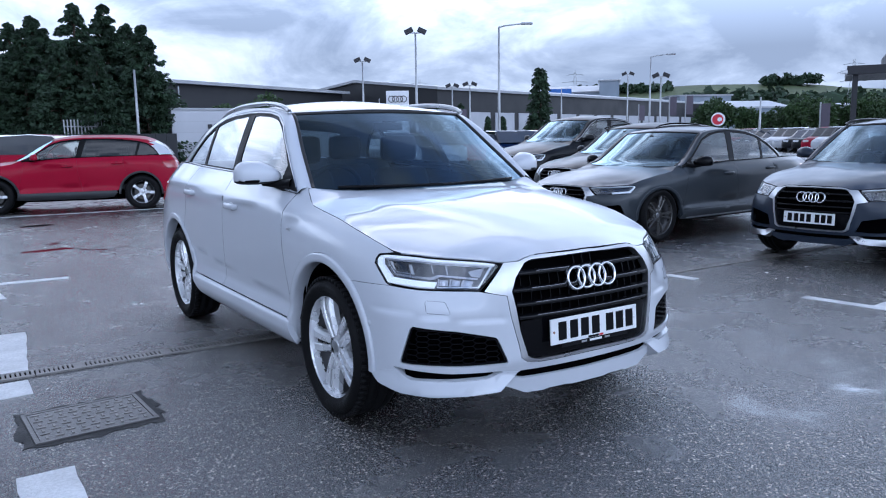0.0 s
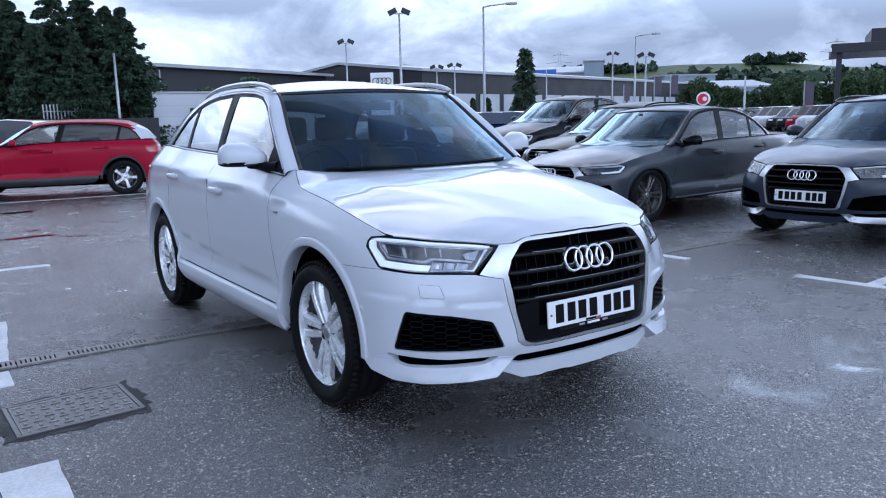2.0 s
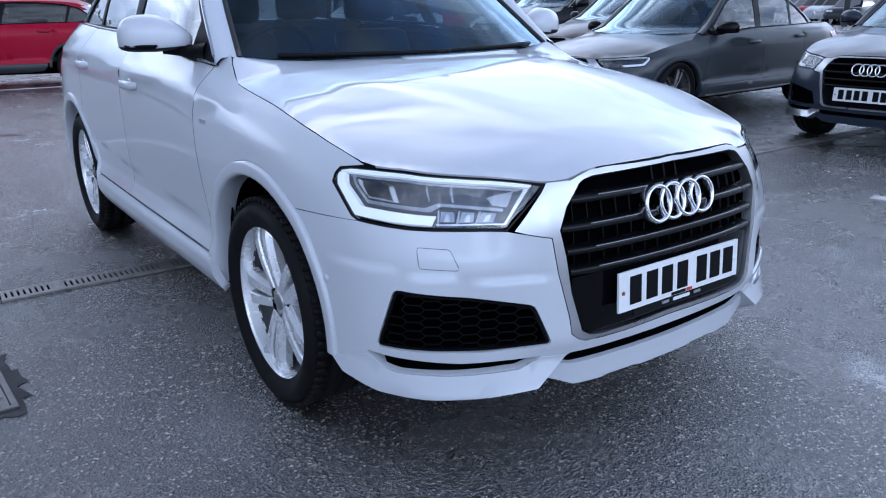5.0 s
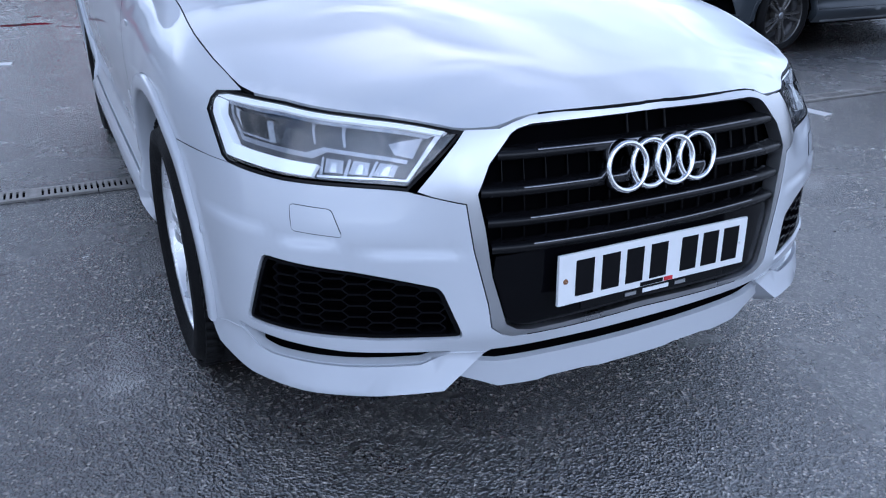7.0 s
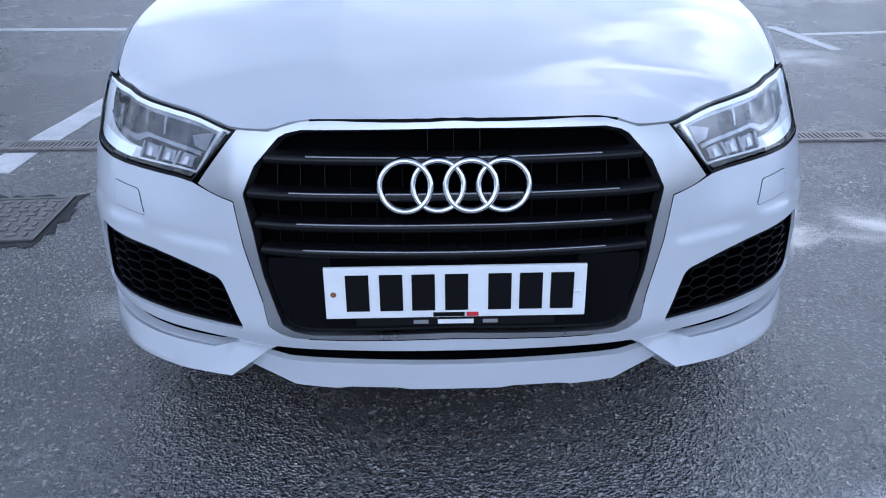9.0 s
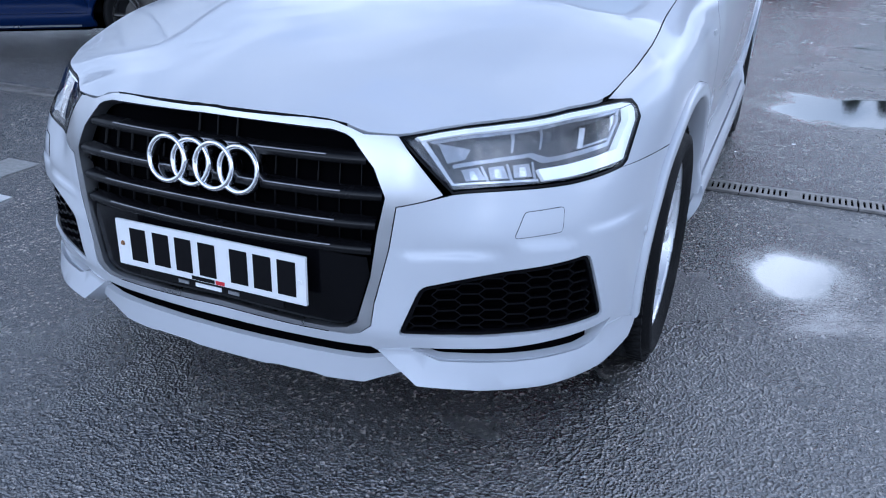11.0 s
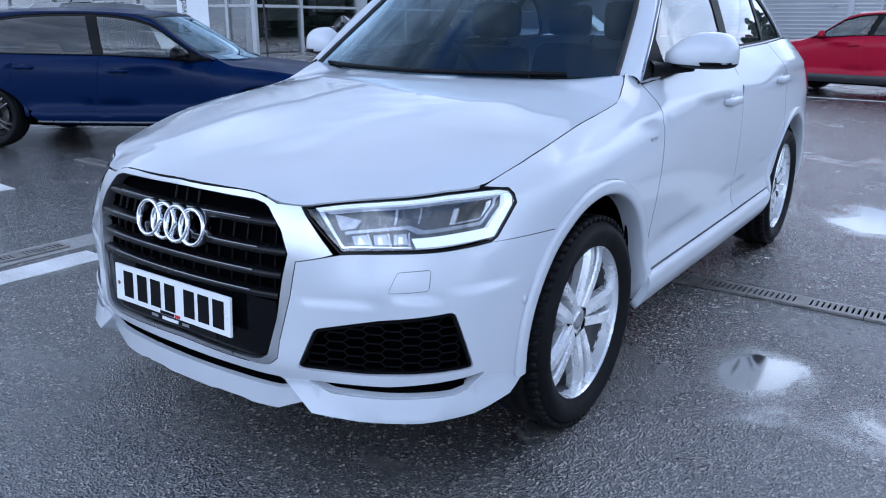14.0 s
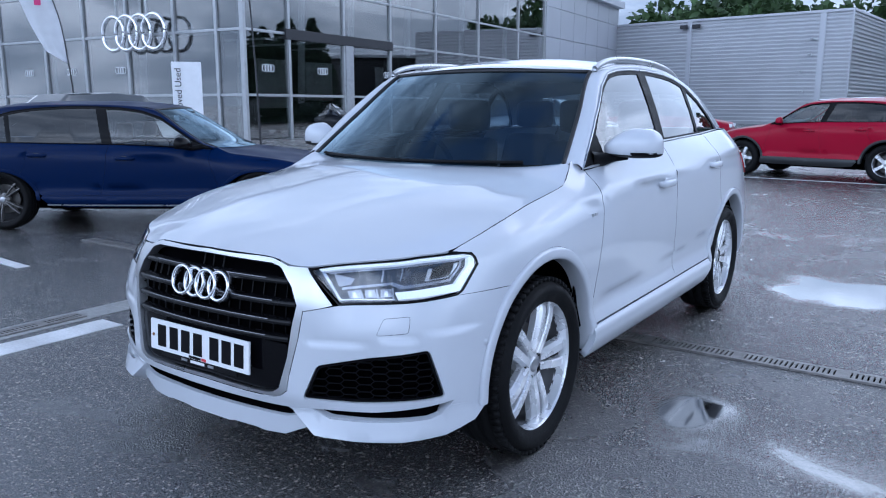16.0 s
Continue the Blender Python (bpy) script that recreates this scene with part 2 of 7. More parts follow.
def lathe(bm, profile, n=48, axis="x", m=None, close=False):
    """Turns a profile of (radius, along) round the axis."""
    rings = []
    for k in range(n):
        a = 2 * math.pi * k / n
        ring = []
        for r, h in profile:
            c, s = r * math.cos(a), r * math.sin(a)
            co = Vector((h, c, s)) if axis == "x" else Vector((c, s, h))
            ring.append(bm.verts.new(m @ co if m else co))
        rings.append(ring)
    cnt = len(profile)
    for k in range(n):
        a, b = rings[k], rings[(k + 1) % n]
        for i in range(cnt if close else cnt - 1):
            j = (i + 1) % cnt
            try:
                bm.faces.new((a[i], a[j], b[j], b[i]))
            except ValueError:
                pass
    return rings


def tube(bm, pts, r, n=8, closed=False):
    """A round bar along points; r may be a list."""
    pts = [Vector(p) for p in pts]
    rings = []
    cnt = len(pts)
    up = Vector((0, 0, 1))
    for i, p in enumerate(pts):
        a = pts[(i - 1) % cnt] if closed or i > 0 else p
        b = pts[(i + 1) % cnt] if closed or i < cnt - 1 else p
        d = (b - a).normalized()
        u = d.cross(up)
        if u.length < 0.05:
            u = d.cross(Vector((0, 1, 0)))
        u.normalize()
        w = u.cross(d).normalized()
        rr = r[i] if isinstance(r, (list, tuple)) else r
        rings.append([bm.verts.new(p + rr * (math.cos(2 * math.pi * k / n) * u + math.sin(2 * math.pi * k / n) * w)) for k in range(n)])
    for i in range(cnt if closed else cnt - 1):
        a, b = rings[i], rings[(i + 1) % cnt]
        for k in range(n):
            bm.faces.new((a[k], a[(k + 1) % n], b[(k + 1) % n], b[k]))
    if not closed:
        for ring in (rings[0], rings[-1]):
            try:
                bm.faces.new(ring)
            except ValueError:
                pass
    return rings


def prism(bm, poly, z0, z1, m=None):
    """A polygon (x, y) raised from z0 to z1."""
    lo = [bm.verts.new(m @ Vector((x, y, z0)) if m else (x, y, z0)) for x, y in poly]
    hi = [bm.verts.new(m @ Vector((x, y, z1)) if m else (x, y, z1)) for x, y in poly]
    n = len(poly)
    bm.faces.new(hi), bm.faces.new(lo[::-1])
    for i in range(n):
        bm.faces.new((lo[i], lo[(i + 1) % n], hi[(i + 1) % n], hi[i]))


def spline(ctrl, n):
    """n points evenly along a Catmull-Rom curve through the control points."""
    c = np.array(ctrl, float)
    ext = np.vstack([2 * c[0] - c[1], c, 2 * c[-1] - c[-2]])
    out = []
    for i in range(len(c) - 1):
        p0, p1, p2, p3 = ext[i:i + 4]
        for t in np.linspace(0, 1, 24, endpoint=False):
            out.append(0.5 * ((2 * p1) + (p2 - p0) * t + (2 * p0 - 5 * p1 + 4 * p2 - p3) * t * t + (3 * p1 - p0 - 3 * p2 + p3) * t ** 3))
    out.append(c[-1])
    out = np.array(out)
    d = np.concatenate([[0], np.cumsum(np.linalg.norm(np.diff(out, axis=0), axis=1))])
    q = np.linspace(0, d[-1], n)
    return np.stack([np.interp(q, d, out[:, k]) for k in range(out.shape[1])], 1)


def inside(pts, poly):
    """Which points lie in the polygon."""
    p, q = np.asarray(pts, float), np.asarray(poly, float)
    x, y = p[:, 0], p[:, 1]
    res = np.zeros(len(p), bool)
    for (x0, y0), (x1, y1) in zip(q, np.roll(q, -1, 0)):
        c = (y0 > y) != (y1 > y)
        with np.errstate(divide="ignore", invalid="ignore"):
            res ^= c & (x < (x1 - x0) * (y - y0) / (y1 - y0 + 1e-15) + x0)
    return res


def area(poly):
    q = np.asarray(poly, float)
    r = np.roll(q, -1, 0)
    return 0.5 * float(np.sum(q[:, 0] * r[:, 1] - r[:, 0] * q[:, 1]))


def inset(poly, d):
    """The polygon drawn in by d."""
    q = np.asarray(poly, float)
    if area(q) < 0:
        q = q[::-1]
    a, b = np.roll(q, 1, 0), np.roll(q, -1, 0)
    e0, e1 = q - a, b - q
    e0 /= np.linalg.norm(e0, axis=1)[:, None] + 1e-9
    e1 /= np.linalg.norm(e1, axis=1)[:, None] + 1e-9
    n0, n1 = np.stack([-e0[:, 1], e0[:, 0]], 1), np.stack([-e1[:, 1], e1[:, 0]], 1)
    k = 1 + np.sum(n0 * n1, 1)
    return q + d * (n0 + n1) / np.maximum(k, 0.35)[:, None]


def rounded(poly, r, n=4):
    """The polygon with its corners rounded off."""
    q = np.asarray(poly, float)
    out = []
    for i in range(len(q)):
        a, p, b = q[i - 1], q[i], q[(i + 1) % len(q)]
        la, lb = np.linalg.norm(a - p), np.linalg.norm(b - p)
        k = min(r, 0.45 * la, 0.45 * lb)
        s, e = p + (a - p) / la * k, p + (b - p) / lb * k
        for t in np.linspace(0, 1, n):
            out.append((1 - t) ** 2 * s + 2 * t * (1 - t) * p + t * t * e)
    return np.array(out)


def resample(poly, step, closed=True):
    q = np.asarray(poly, float)
    out = []
    for i in range(len(q) if closed else len(q) - 1):
        a, b = q[i], q[(i + 1) % len(q)]
        k = max(1, int(math.ceil(np.linalg.norm(b - a) / step)))
        out += [a + (b - a) * t / k for t in range(k)]
    if not closed:
        out.append(q[-1])
    return np.array(out)


from mathutils.geometry import delaunay_2d_cdt


def panel(S, outline, holes=(), step=0.04, thick=0.012, gap=0.0015, lift=0.0, rim=True, dark=None):
    """A sheet of the surface S(u, v) -> (points, normals), bounded by the outline, with holes, and turned-in edges."""
    o = inset(outline, gap) if gap else np.asarray(outline, float)
    if area(o) < 0:
        o = o[::-1]
    loops = [resample(o, step)] + [resample(inset(h, -gap) if gap else h, step) for h in holes]
    pts, edges = [], []
    for lp in loops:
        b = len(pts)
        pts += [tuple(p) for p in lp]
        edges += [(b + i, b + (i + 1) % len(lp)) for i in range(len(lp))]
    lo, hi = o.min(0), o.max(0)
    gx, gy = np.meshgrid(np.arange(lo[0] + step * 0.5, hi[0], step), np.arange(lo[1] + step * 0.5, hi[1], step))
    g = np.stack([gx.ravel(), gy.ravel()], 1)
    if len(g):
        keep = inside(g, o)
        for h in loops[1:]:
            keep &= ~inside(g, h)
        g = g[keep]
        allb = np.concatenate(loops)
        if len(g):
            d = np.sqrt(((g[:, None] - allb[None]) ** 2).sum(2)).min(1)
            g = g[d > 0.45 * step]
        pts += [tuple(p) for p in g]
    v2, e2, f2, *_ = delaunay_2d_cdt([Vector(p) for p in pts], edges, [], 0, 1e-7)
    uv = np.array([tuple(v) for v in v2])
    f2 = [f for f in f2 if len(f) == 3]
    cen = np.array([uv[list(f)].mean(0) for f in f2])
    ok = inside(cen, o)
    for h in loops[1:]:
        ok &= ~inside(cen, h)
    faces = [tuple(f) for f, k in zip(f2, ok) if k]
    P, N = S(uv[:, 0], uv[:, 1])
    P = P + N * lift
    used = sorted({i for f in faces for i in f})
    idx = {i: k for k, i in enumerate(used)}
    verts = [tuple(P[i]) for i in used]
    out = []
    vote = sum(float(np.dot(np.cross(P[f[1]] - P[f[0]], P[f[2]] - P[f[0]]), N[f[0]])) for f in faces)
    for f in faces:
        if vote < 0:
            f = f[::-1]
        out.append(tuple(idx[i] for i in f))
    smooth_from = len(out)
    norms = [tuple(N[i]) for i in used]
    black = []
    if rim:
        cnt = {}
        for f in out:
            for i in range(3):
                a, b = f[i], f[(i + 1) % 3]
                cnt[(a, b)] = 1
        bnd = [(a, b) for a, b in cnt if (b, a) not in cnt]
        top, low = {}, {}
        for a, b in bnd:
            for i in (a, b):
                if i not in top:
                    top[i] = len(verts)
                    verts.append(verts[i])
                    low[i] = len(verts)
                    verts.append(tuple(np.array(verts[i]) - N[used[i]] * thick))
                    norms += [(0, 0, 0), (0, 0, 0)]
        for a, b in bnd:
            # these edge faces get the second material: black for the shade in the gap
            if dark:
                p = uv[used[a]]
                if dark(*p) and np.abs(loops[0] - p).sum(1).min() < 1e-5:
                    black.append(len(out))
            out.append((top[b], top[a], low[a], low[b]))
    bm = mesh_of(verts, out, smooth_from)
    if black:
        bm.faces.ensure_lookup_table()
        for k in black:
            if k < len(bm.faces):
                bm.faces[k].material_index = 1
    NORMALS[id(bm)] = norms
    return bm


def loft(rows, closed=False, flip=False):
    """A sheet through rows of points."""
    verts = [tuple(p) for r in rows for p in r]
    n = len(rows[0])
    faces = []
    for i in range(len(rows) - 1):
        for j in range(n - 1 if not closed else n):
            a, b = i * n + j, i * n + (j + 1) % n
            f = (a, b, b + n, a + n)
            faces.append(f[::-1] if flip else f)
    return mesh_of(verts, faces)


# ---- ground ----


def asphalt():
    """Wet asphalt: dark binder with pale grit, dry patches, damp sheen and standing puddles."""
    m = bpy.data.materials.new("wet_asphalt")
    m.use_nodes = True
    t = m.node_tree
    p = t.nodes["Principled BSDF"]
    co = node(t, "ShaderNodeTexCoord")
    pos = co.outputs["Object"]

    def noise_(scale, detail=4, dist=0.0, rough=0.5):
        n = node(t, "ShaderNodeTexNoise")
        n.inputs["Scale"].default_value, n.inputs["Detail"].default_value, n.inputs["Distortion"].default_value = scale, detail, dist
        n.inputs["Roughness"].default_value = rough
        link(t, pos, n.inputs["Vector"])
        return n.outputs["Fac"]
    vor = node(t, "ShaderNodeTexVoronoi")
    vor.inputs["Scale"].default_value = 128
    link(t, pos, vor.inputs["Vector"])
    grit = ramp(t, vor.outputs["Color"], [(0.0, (0.004, 0.004, 0.004)), (0.47, (0.014, 0.0137, 0.0133)), (0.67, (0.056, 0.053, 0.050)), (1.0, (0.30, 0.275, 0.25))])
    big = noise_(0.33, 5, 0.6)
    mid = noise_(2.1, 7, 0.3, 0.62)
    col = mixc(t, 1.0, grit, ramp(t, mid, [(0.3, (0.70, 0.68, 0.66)), (0.7, (1.32, 1.29, 1.25))]), "MULTIPLY")
    col = mixc(t, 1.0, col, ramp(t, noise_(34, 4, 0.0, 0.7), [(0.36, (0.45, 0.45, 0.45)), (0.64, (1.6, 1.6, 1.6))]), "MULTIPLY")
    # puddles: uneven pools at known places
    sep = node(t, "ShaderNodeSeparateXYZ")
    link(t, pos, sep.inputs[0])
    wet = None
    for cx, cy, rx, ry, full in PUDDLES:
        dx = mth(t, "DIVIDE", mth(t, "SUBTRACT", sep.outputs[0], cx), rx)
        dy = mth(t, "DIVIDE", mth(t, "SUBTRACT", sep.outputs[1], cy), ry)
        r2 = mth(t, "ADD", mth(t, "MULTIPLY", dx, dx), mth(t, "MULTIPLY", dy, dy))
        f = mth(t, "MULTIPLY", mth(t, "SUBTRACT", 1.0, r2), full)
        wet = f if wet is None else mth(t, "MAXIMUM", wet, f)
    edge = mth(t, "MULTIPLY", mth(t, "SUBTRACT", noise_(1.7, 5, 0.5, 0.55), 0.5), 2.6)
    pool = mth(t, "ADD", wet, edge)
    poolf = ramp(t, mth(t, "MULTIPLY_ADD", pool, 0.5), [(0.06, (0, 0, 0)), (0.20, (0.4, 0.4, 0.4)), (0.42, (1, 1, 1))])
    t.nodes[-2].inputs[2].default_value = 0.0
    damp = ramp(t, big, [(0.34, (0, 0, 0)), (0.66, (1, 1, 1))])
    rough = mixc(t, damp, (0.31, 0.31, 0.31), (0.19, 0.19, 0.19))
    rough = mixc(t, 0.35, rough, ramp(t, mid, [(0.3, (0.14, 0.14, 0.14)), (0.7, (0.36, 0.36, 0.36))]))
    rough = mixc(t, poolf, rough, (0.04, 0.04, 0.04))
    link(t, rough, p.inputs["Roughness"])
    col = mixc(t, poolf, col, (0.020, 0.020, 0.021))
    link(t, col, p.inputs["Base Color"])
    p.inputs["Specular IOR Level"].default_value = 1.0
    link(t, mth(t, "MULTIPLY_ADD", poolf, 0.12), p.inputs["IOR"])
    t.nodes[-1].inputs[2].default_value = 2.04
    b = node(t, "ShaderNodeBump")
    b.inputs["Distance"].default_value = 0.0055
    link(t, mth(t, "SUBTRACT", 1.0, mth(t, "MULTIPLY", poolf, 0.995)), b.inputs["Strength"])
    hgt = mth(t, "ADD", vor.outputs["Distance"], mth(t, "MULTIPLY", noise_(260, 3), 0.6))
    hgt = mth(t, "ADD", hgt, mth(t, "MULTIPLY", noise_(45, 3), 1.2))
    link(t, hgt, b.inputs["Height"])
    link(t, b.outputs[0], p.inputs["Normal"])
    return m


# (x, y, half-widths, how full): pools behind and beside the car, thin wet films beyond its nose
PUDDLES = [(1.75, 4.45, 1.55, 0.62, 1.3), (1.30, 1.58, 0.27, 0.44, 1.0), (1.80, 1.35, 0.5, 0.4, 0.38), (2.2, 6.9, 2.6, 0.7, 0.50), (2.0, 5.6, 1.2, 0.4, 0.45), (1.75, 0.20, 0.42, 0.50, 0.42),
           (1.15, -0.35, 0.75, 0.30, 0.40), (2.2, 0.6, 0.5, 0.2, 0.4), (-1.3, 8.3, 0.5, 0.22, 1.1), (-1.1, 11.6, 0.35, 0.25, 1.0), (-1.6, 8.4, 1.8, 1.5, 0.45), (4.5, 8.0, 2.0, 1.2, 0.6), (-1.05, 0.95, 0.14, 0.3, 0.4)]
ASPHALT = asphalt()
CONCRETE = material("concrete", (0.30, 0.30, 0.29), 0.75, var=0.2, scale=3, bump=0.3, bscale=80, fine=0.3)
LINE = material("road_paint", (0.66, 0.66, 0.66), 0.5, var=0.18, scale=5, bump=0.3, bscale=140, fine=0.25)
IRON = material("cast_iron", (0.10, 0.096, 0.095), 0.36, 0.5, var=0.35, scale=12, bump=0.3, bscale=90)
GRATE = material("galvanised_grate", (0.22, 0.21, 0.20), 0.5, 0.6, var=0.35, scale=14, bump=0.2, bscale=120)

# one sheet to the horizon, finer near the car park; it rises into the hills far off
bm = bmesh.new()
radii = [0, 3, 8, 16, 30, 60, 110, 180, 300, 500, 800, 1300, 2000, 3000]
rings = []
for r in radii:
    ring = []
    for k in range(72 if r else 1):
        a = 2 * math.pi * k / 72
        x, y = r * math.sin(a), r * math.cos(a)
        z = 0.0
        ring.append(bm.verts.new((x, y, z)))
    rings.append(ring)
for i in range(len(radii) - 1):
    for k in range(72):
        a, b = rings[i], rings[i + 1]
        if i == 0:
            bm.faces.new((a[0], b[(k + 1) % 72], b[k]))
        else:
            bm.faces.new((a[k], a[(k + 1) % 72], b[(k + 1) % 72], b[k]))
bmesh.ops.recalc_face_normals(bm, faces=bm.faces)
ground = tagged(obj("ground", bm, ASPHALT), "wet dark asphalt car park with puddles", "ground", kind="structure")
if ground.data.polygons[0].normal.z < 0:
    ground.data.flip_normals()


# ---- cars ----
# A car stands nose at y = 0 and tail at y = 4.4, its own right side at negative x. The body wall is a plan curve drawn in by a depth
# that changes with height; the panels are cut out of that wall along their real joints.
PLAN = spline([(0, .035), (.10, .037), (.20, .043), (.30, .053), (.37, .066), (.44, .086), (.50, .108), (.55, .129), (.60, .152), (.65, .179), (.72, .227), (.78, .288),
               (.825, .362), (.853, .455), (.873, .58), (.892, .78), (.902, 1.0), (.906, 1.3), (.909, 1.8), (.912, 2.4), (.911, 3.1),
               (.905, 3.6), (.885, 3.95), (.845, 4.18), (.75, 4.32), (.55, 4.385), (.3, 4.40), (0, 4.405)], 700)
ARC = np.concatenate([[0], np.cumsum(np.linalg.norm(np.diff(PLAN, axis=0), axis=1))])
TAN = np.gradient(PLAN, ARC, axis=0)
TAN /= np.linalg.norm(TAN, axis=1)[:, None]
SMAX = ARC[-1]


def sp(x, y):
    """How far along the plan curve the place (x, y) lies."""
    return float(ARC[np.argmin((PLAN[:, 0] - x) ** 2 + (PLAN[:, 1] - y) ** 2)])


def hermite(xk, yk, xq):
    """Smooth interpolation through knots without overshoot beyond the neighbours."""
    xk, yk = np.asarray(xk, float), np.asarray(yk, float)
    h = np.diff(xk)
    dl = np.diff(yk, axis=0) / (h[:, None] if yk.ndim > 1 else h)
    m = np.zeros_like(yk)
    m[1:-1] = np.where(dl[1:] * dl[:-1] > 0, 2 * dl[1:] * dl[:-1] / (dl[1:] + dl[:-1] + 1e-12), 0)
    m[0], m[-1] = dl[0], dl[-1]
    i = np.clip(np.searchsorted(xk, xq) - 1, 0, len(h) - 1)
    hh = h[i]
    t = np.clip((xq - xk[i]) / hh, 0, 1)
    if yk.ndim > 1:
        t, hh = t[:, None], hh[:, None]
    return (2 * t ** 3 - 3 * t ** 2 + 1) * yk[i] + (t ** 3 - 2 * t ** 2 + t) * hh * m[i] + (3 * t ** 2 - 2 * t ** 3) * yk[i + 1] + (t ** 3 - t ** 2) * hh * m[i + 1]


Z_LEVELS = [.22, .28, .34, .40, .48, .58, .68, .76, .82, .88, .93, .98, 1.03, 1.08, 1.13, 1.18]
DEPTHS = [
    ((0, .035), [.040, .034, .030, .026, .006, .012, .028, .044, .060, .090, .12, .15, .18, .20, .22, .24]),
    ((.44, .086), [.036, .030, .018, .000, .006, .012, .022, .044, .074, .12, .15, .18, .20, .22, .24, .26]),
    ((.60, .152), [.034, .026, .012, .008, .016, .016, .048, .082, .112, .16, .20, .24, .27, .29, .31, .33]),
    ((.79, .30), [.034, .020, .010, .000, .000, .004, .030, .072, .108, .17, .22, .26, .29, .31, .33, .35]),
    ((.86, .50), [.030, .004, .000, .000, .000, .000, .014, .036, .060, .115, .19, .25, .29, .31, .33, .35]),
    ((.89, .75), [.030, .010, .002, .000, .000, .000, .000, .004, .015, .044, .105, .19, .26, .30, .32, .34]),
    ((.902, 1.0), [.040, .020, .006, .002, .000, .000, .000, .002, .010, .030, .070, .145, .215, .26, .29, .31]),
    ((.905, 1.25), [.055, .030, .012, .006, .012, .010, .006, .006, .012, .025, .048, .100, .155, .20, .23, .25]),
    ((.908, 1.6), [.065, .032, .012, .008, .024, .020, .012, .008, .008, .010, .014, .030, .072, .118, .16, .19]),
    ((.912, 2.4), [.065, .032, .012, .008, .026, .022, .013, .009, .007, .006, .005, .011, .040, .072, .108, .145]),
    ((.911, 3.2), [.065, .032, .014, .010, .020, .016, .008, .005, .004, .003, .003, .006, .024, .062, .105, .150]),
    ((.90, 3.7), [.060, .030, .012, .004, .002, .000, .000, .000, .000, .001, .003, .008, .026, .064, .108, .155]),
    ((.845, 4.18), [.080, .045, .020, .006, .002, .002, .008, .016, .024, .034, .046, .062, .085, .12, .16, .20]),
    ((0, 4.405), [.09, .05, .02, .004, .006, .02, .03, .04, .05, .06, .075, .09, .12, .16, .20, .25]),
]
S_GRID, Z_GRID = np.linspace(0, SMAX, 500), np.linspace(.20, 1.22, 180)
_dz = np.array([hermite(Z_LEVELS, d, np.clip(Z_GRID, .22, 1.18)) for _, d in DEPTHS])
D_GRID = hermite([sp(*p) if p[1] < 4.4 else SMAX for p, _ in DEPTHS], _dz, S_GRID)


# the shoulder crease and the lower crease pressed into the sides
_y = np.interp(S_GRID, ARC, PLAN[:, 1])[:, None]
_on = (np.interp(S_GRID, ARC, PLAN[:, 0])[:, None] > .84) * np.clip((_y - 1.15) / .35, 0, 1) * np.clip((4.15 - _y) / .2, 0, 1)
_z1 = np.interp(_y, [1.0, 1.5, 2.2, 3.1, 3.9], [.905, .948, .975, 1.003, 1.02])
_t = np.clip((_z1 - Z_GRID[None]) / .014, 0, 1)
D_GRID = D_GRID + _on * .011 * _t * np.exp(-np.clip(_z1 - Z_GRID[None], 0, 1) / .075)
_z2 = np.interp(_y, [1.2, 1.6, 2.4, 3.1], [.50, .515, .545, .60])
_t = np.clip((_z2 - Z_GRID[None]) / .016, 0, 1)
D_GRID = D_GRID + _on * (_y < 3.15) * .010 * _t * np.clip((Z_GRID[None] - .40) / .06, 0, 1)


def depth(a, z):
    fi = np.clip(a / SMAX * 499, 0, 498.999)
    fj = np.clip((z - .20) / 1.02 * 179, 0, 178.999)
    i, j = fi.astype(int), fj.astype(int)
    u, v = fi - i, fj - j
    return (D_GRID[i, j] * (1 - u) + D_GRID[i + 1, j] * u) * (1 - v) + (D_GRID[i, j + 1] * (1 - u) + D_GRID[i + 1, j + 1] * u) * v


def wall_points(s, z, more=0.0):
    s, z = np.asarray(s, float), np.asarray(z, float)
    a, sg = np.abs(s), np.where(s < 0, -1.0, 1.0)
    x, y = np.interp(a, ARC, PLAN[:, 0]), np.interp(a, ARC, PLAN[:, 1])
    nx, ny = np.interp(a, ARC, TAN[:, 1]), -np.interp(a, ARC, TAN[:, 0])
    d = depth(a, z) + more
    return np.stack([sg * (x - nx * d), y - ny * d, z], 1), np.stack([sg * nx, ny, 0 * z], 1)


def greenhouse_x(y, z):
    y, z = np.asarray(y, float), np.asarray(z, float)
    return .80 - .03 * (np.clip(y - 2.4, 0, 9) / 1.2) ** 2 - .05 * (np.clip(1.9 - y, 0, 1) / .5) ** 2 - (z - 1.13) * .48 + .035 * (np.clip(z - 1.13, 0, 1) / .37) * (1 - np.clip(z - 1.13, 0, .37) / .37)


HOOD_EDGE = [(sp(0, .035), .838), (sp(.2, .045), .835), (sp(.30, .053), .831), (sp(.345, .06), .821), (sp(.376, .068), .810), (sp(.44, .086), .8085), (sp(.52, .115), .817),
             (sp(.68, .2), .830), (sp(.80, .32), .840), (sp(.85, .44), .847), (sp(.87, .56), .876), (sp(.88, .70), .913), (sp(.90, .9), .948), (sp(.903, 1.12), .977), (sp(.905, 1.25), .999), (sp(.906, 1.29), 1.015)]
_he = spline(HOOD_EDGE, 160)
HOOD_LINE = wall_points(_he[:, 0], _he[:, 1])[0]
_f = HOOD_LINE[:, 0] < .44
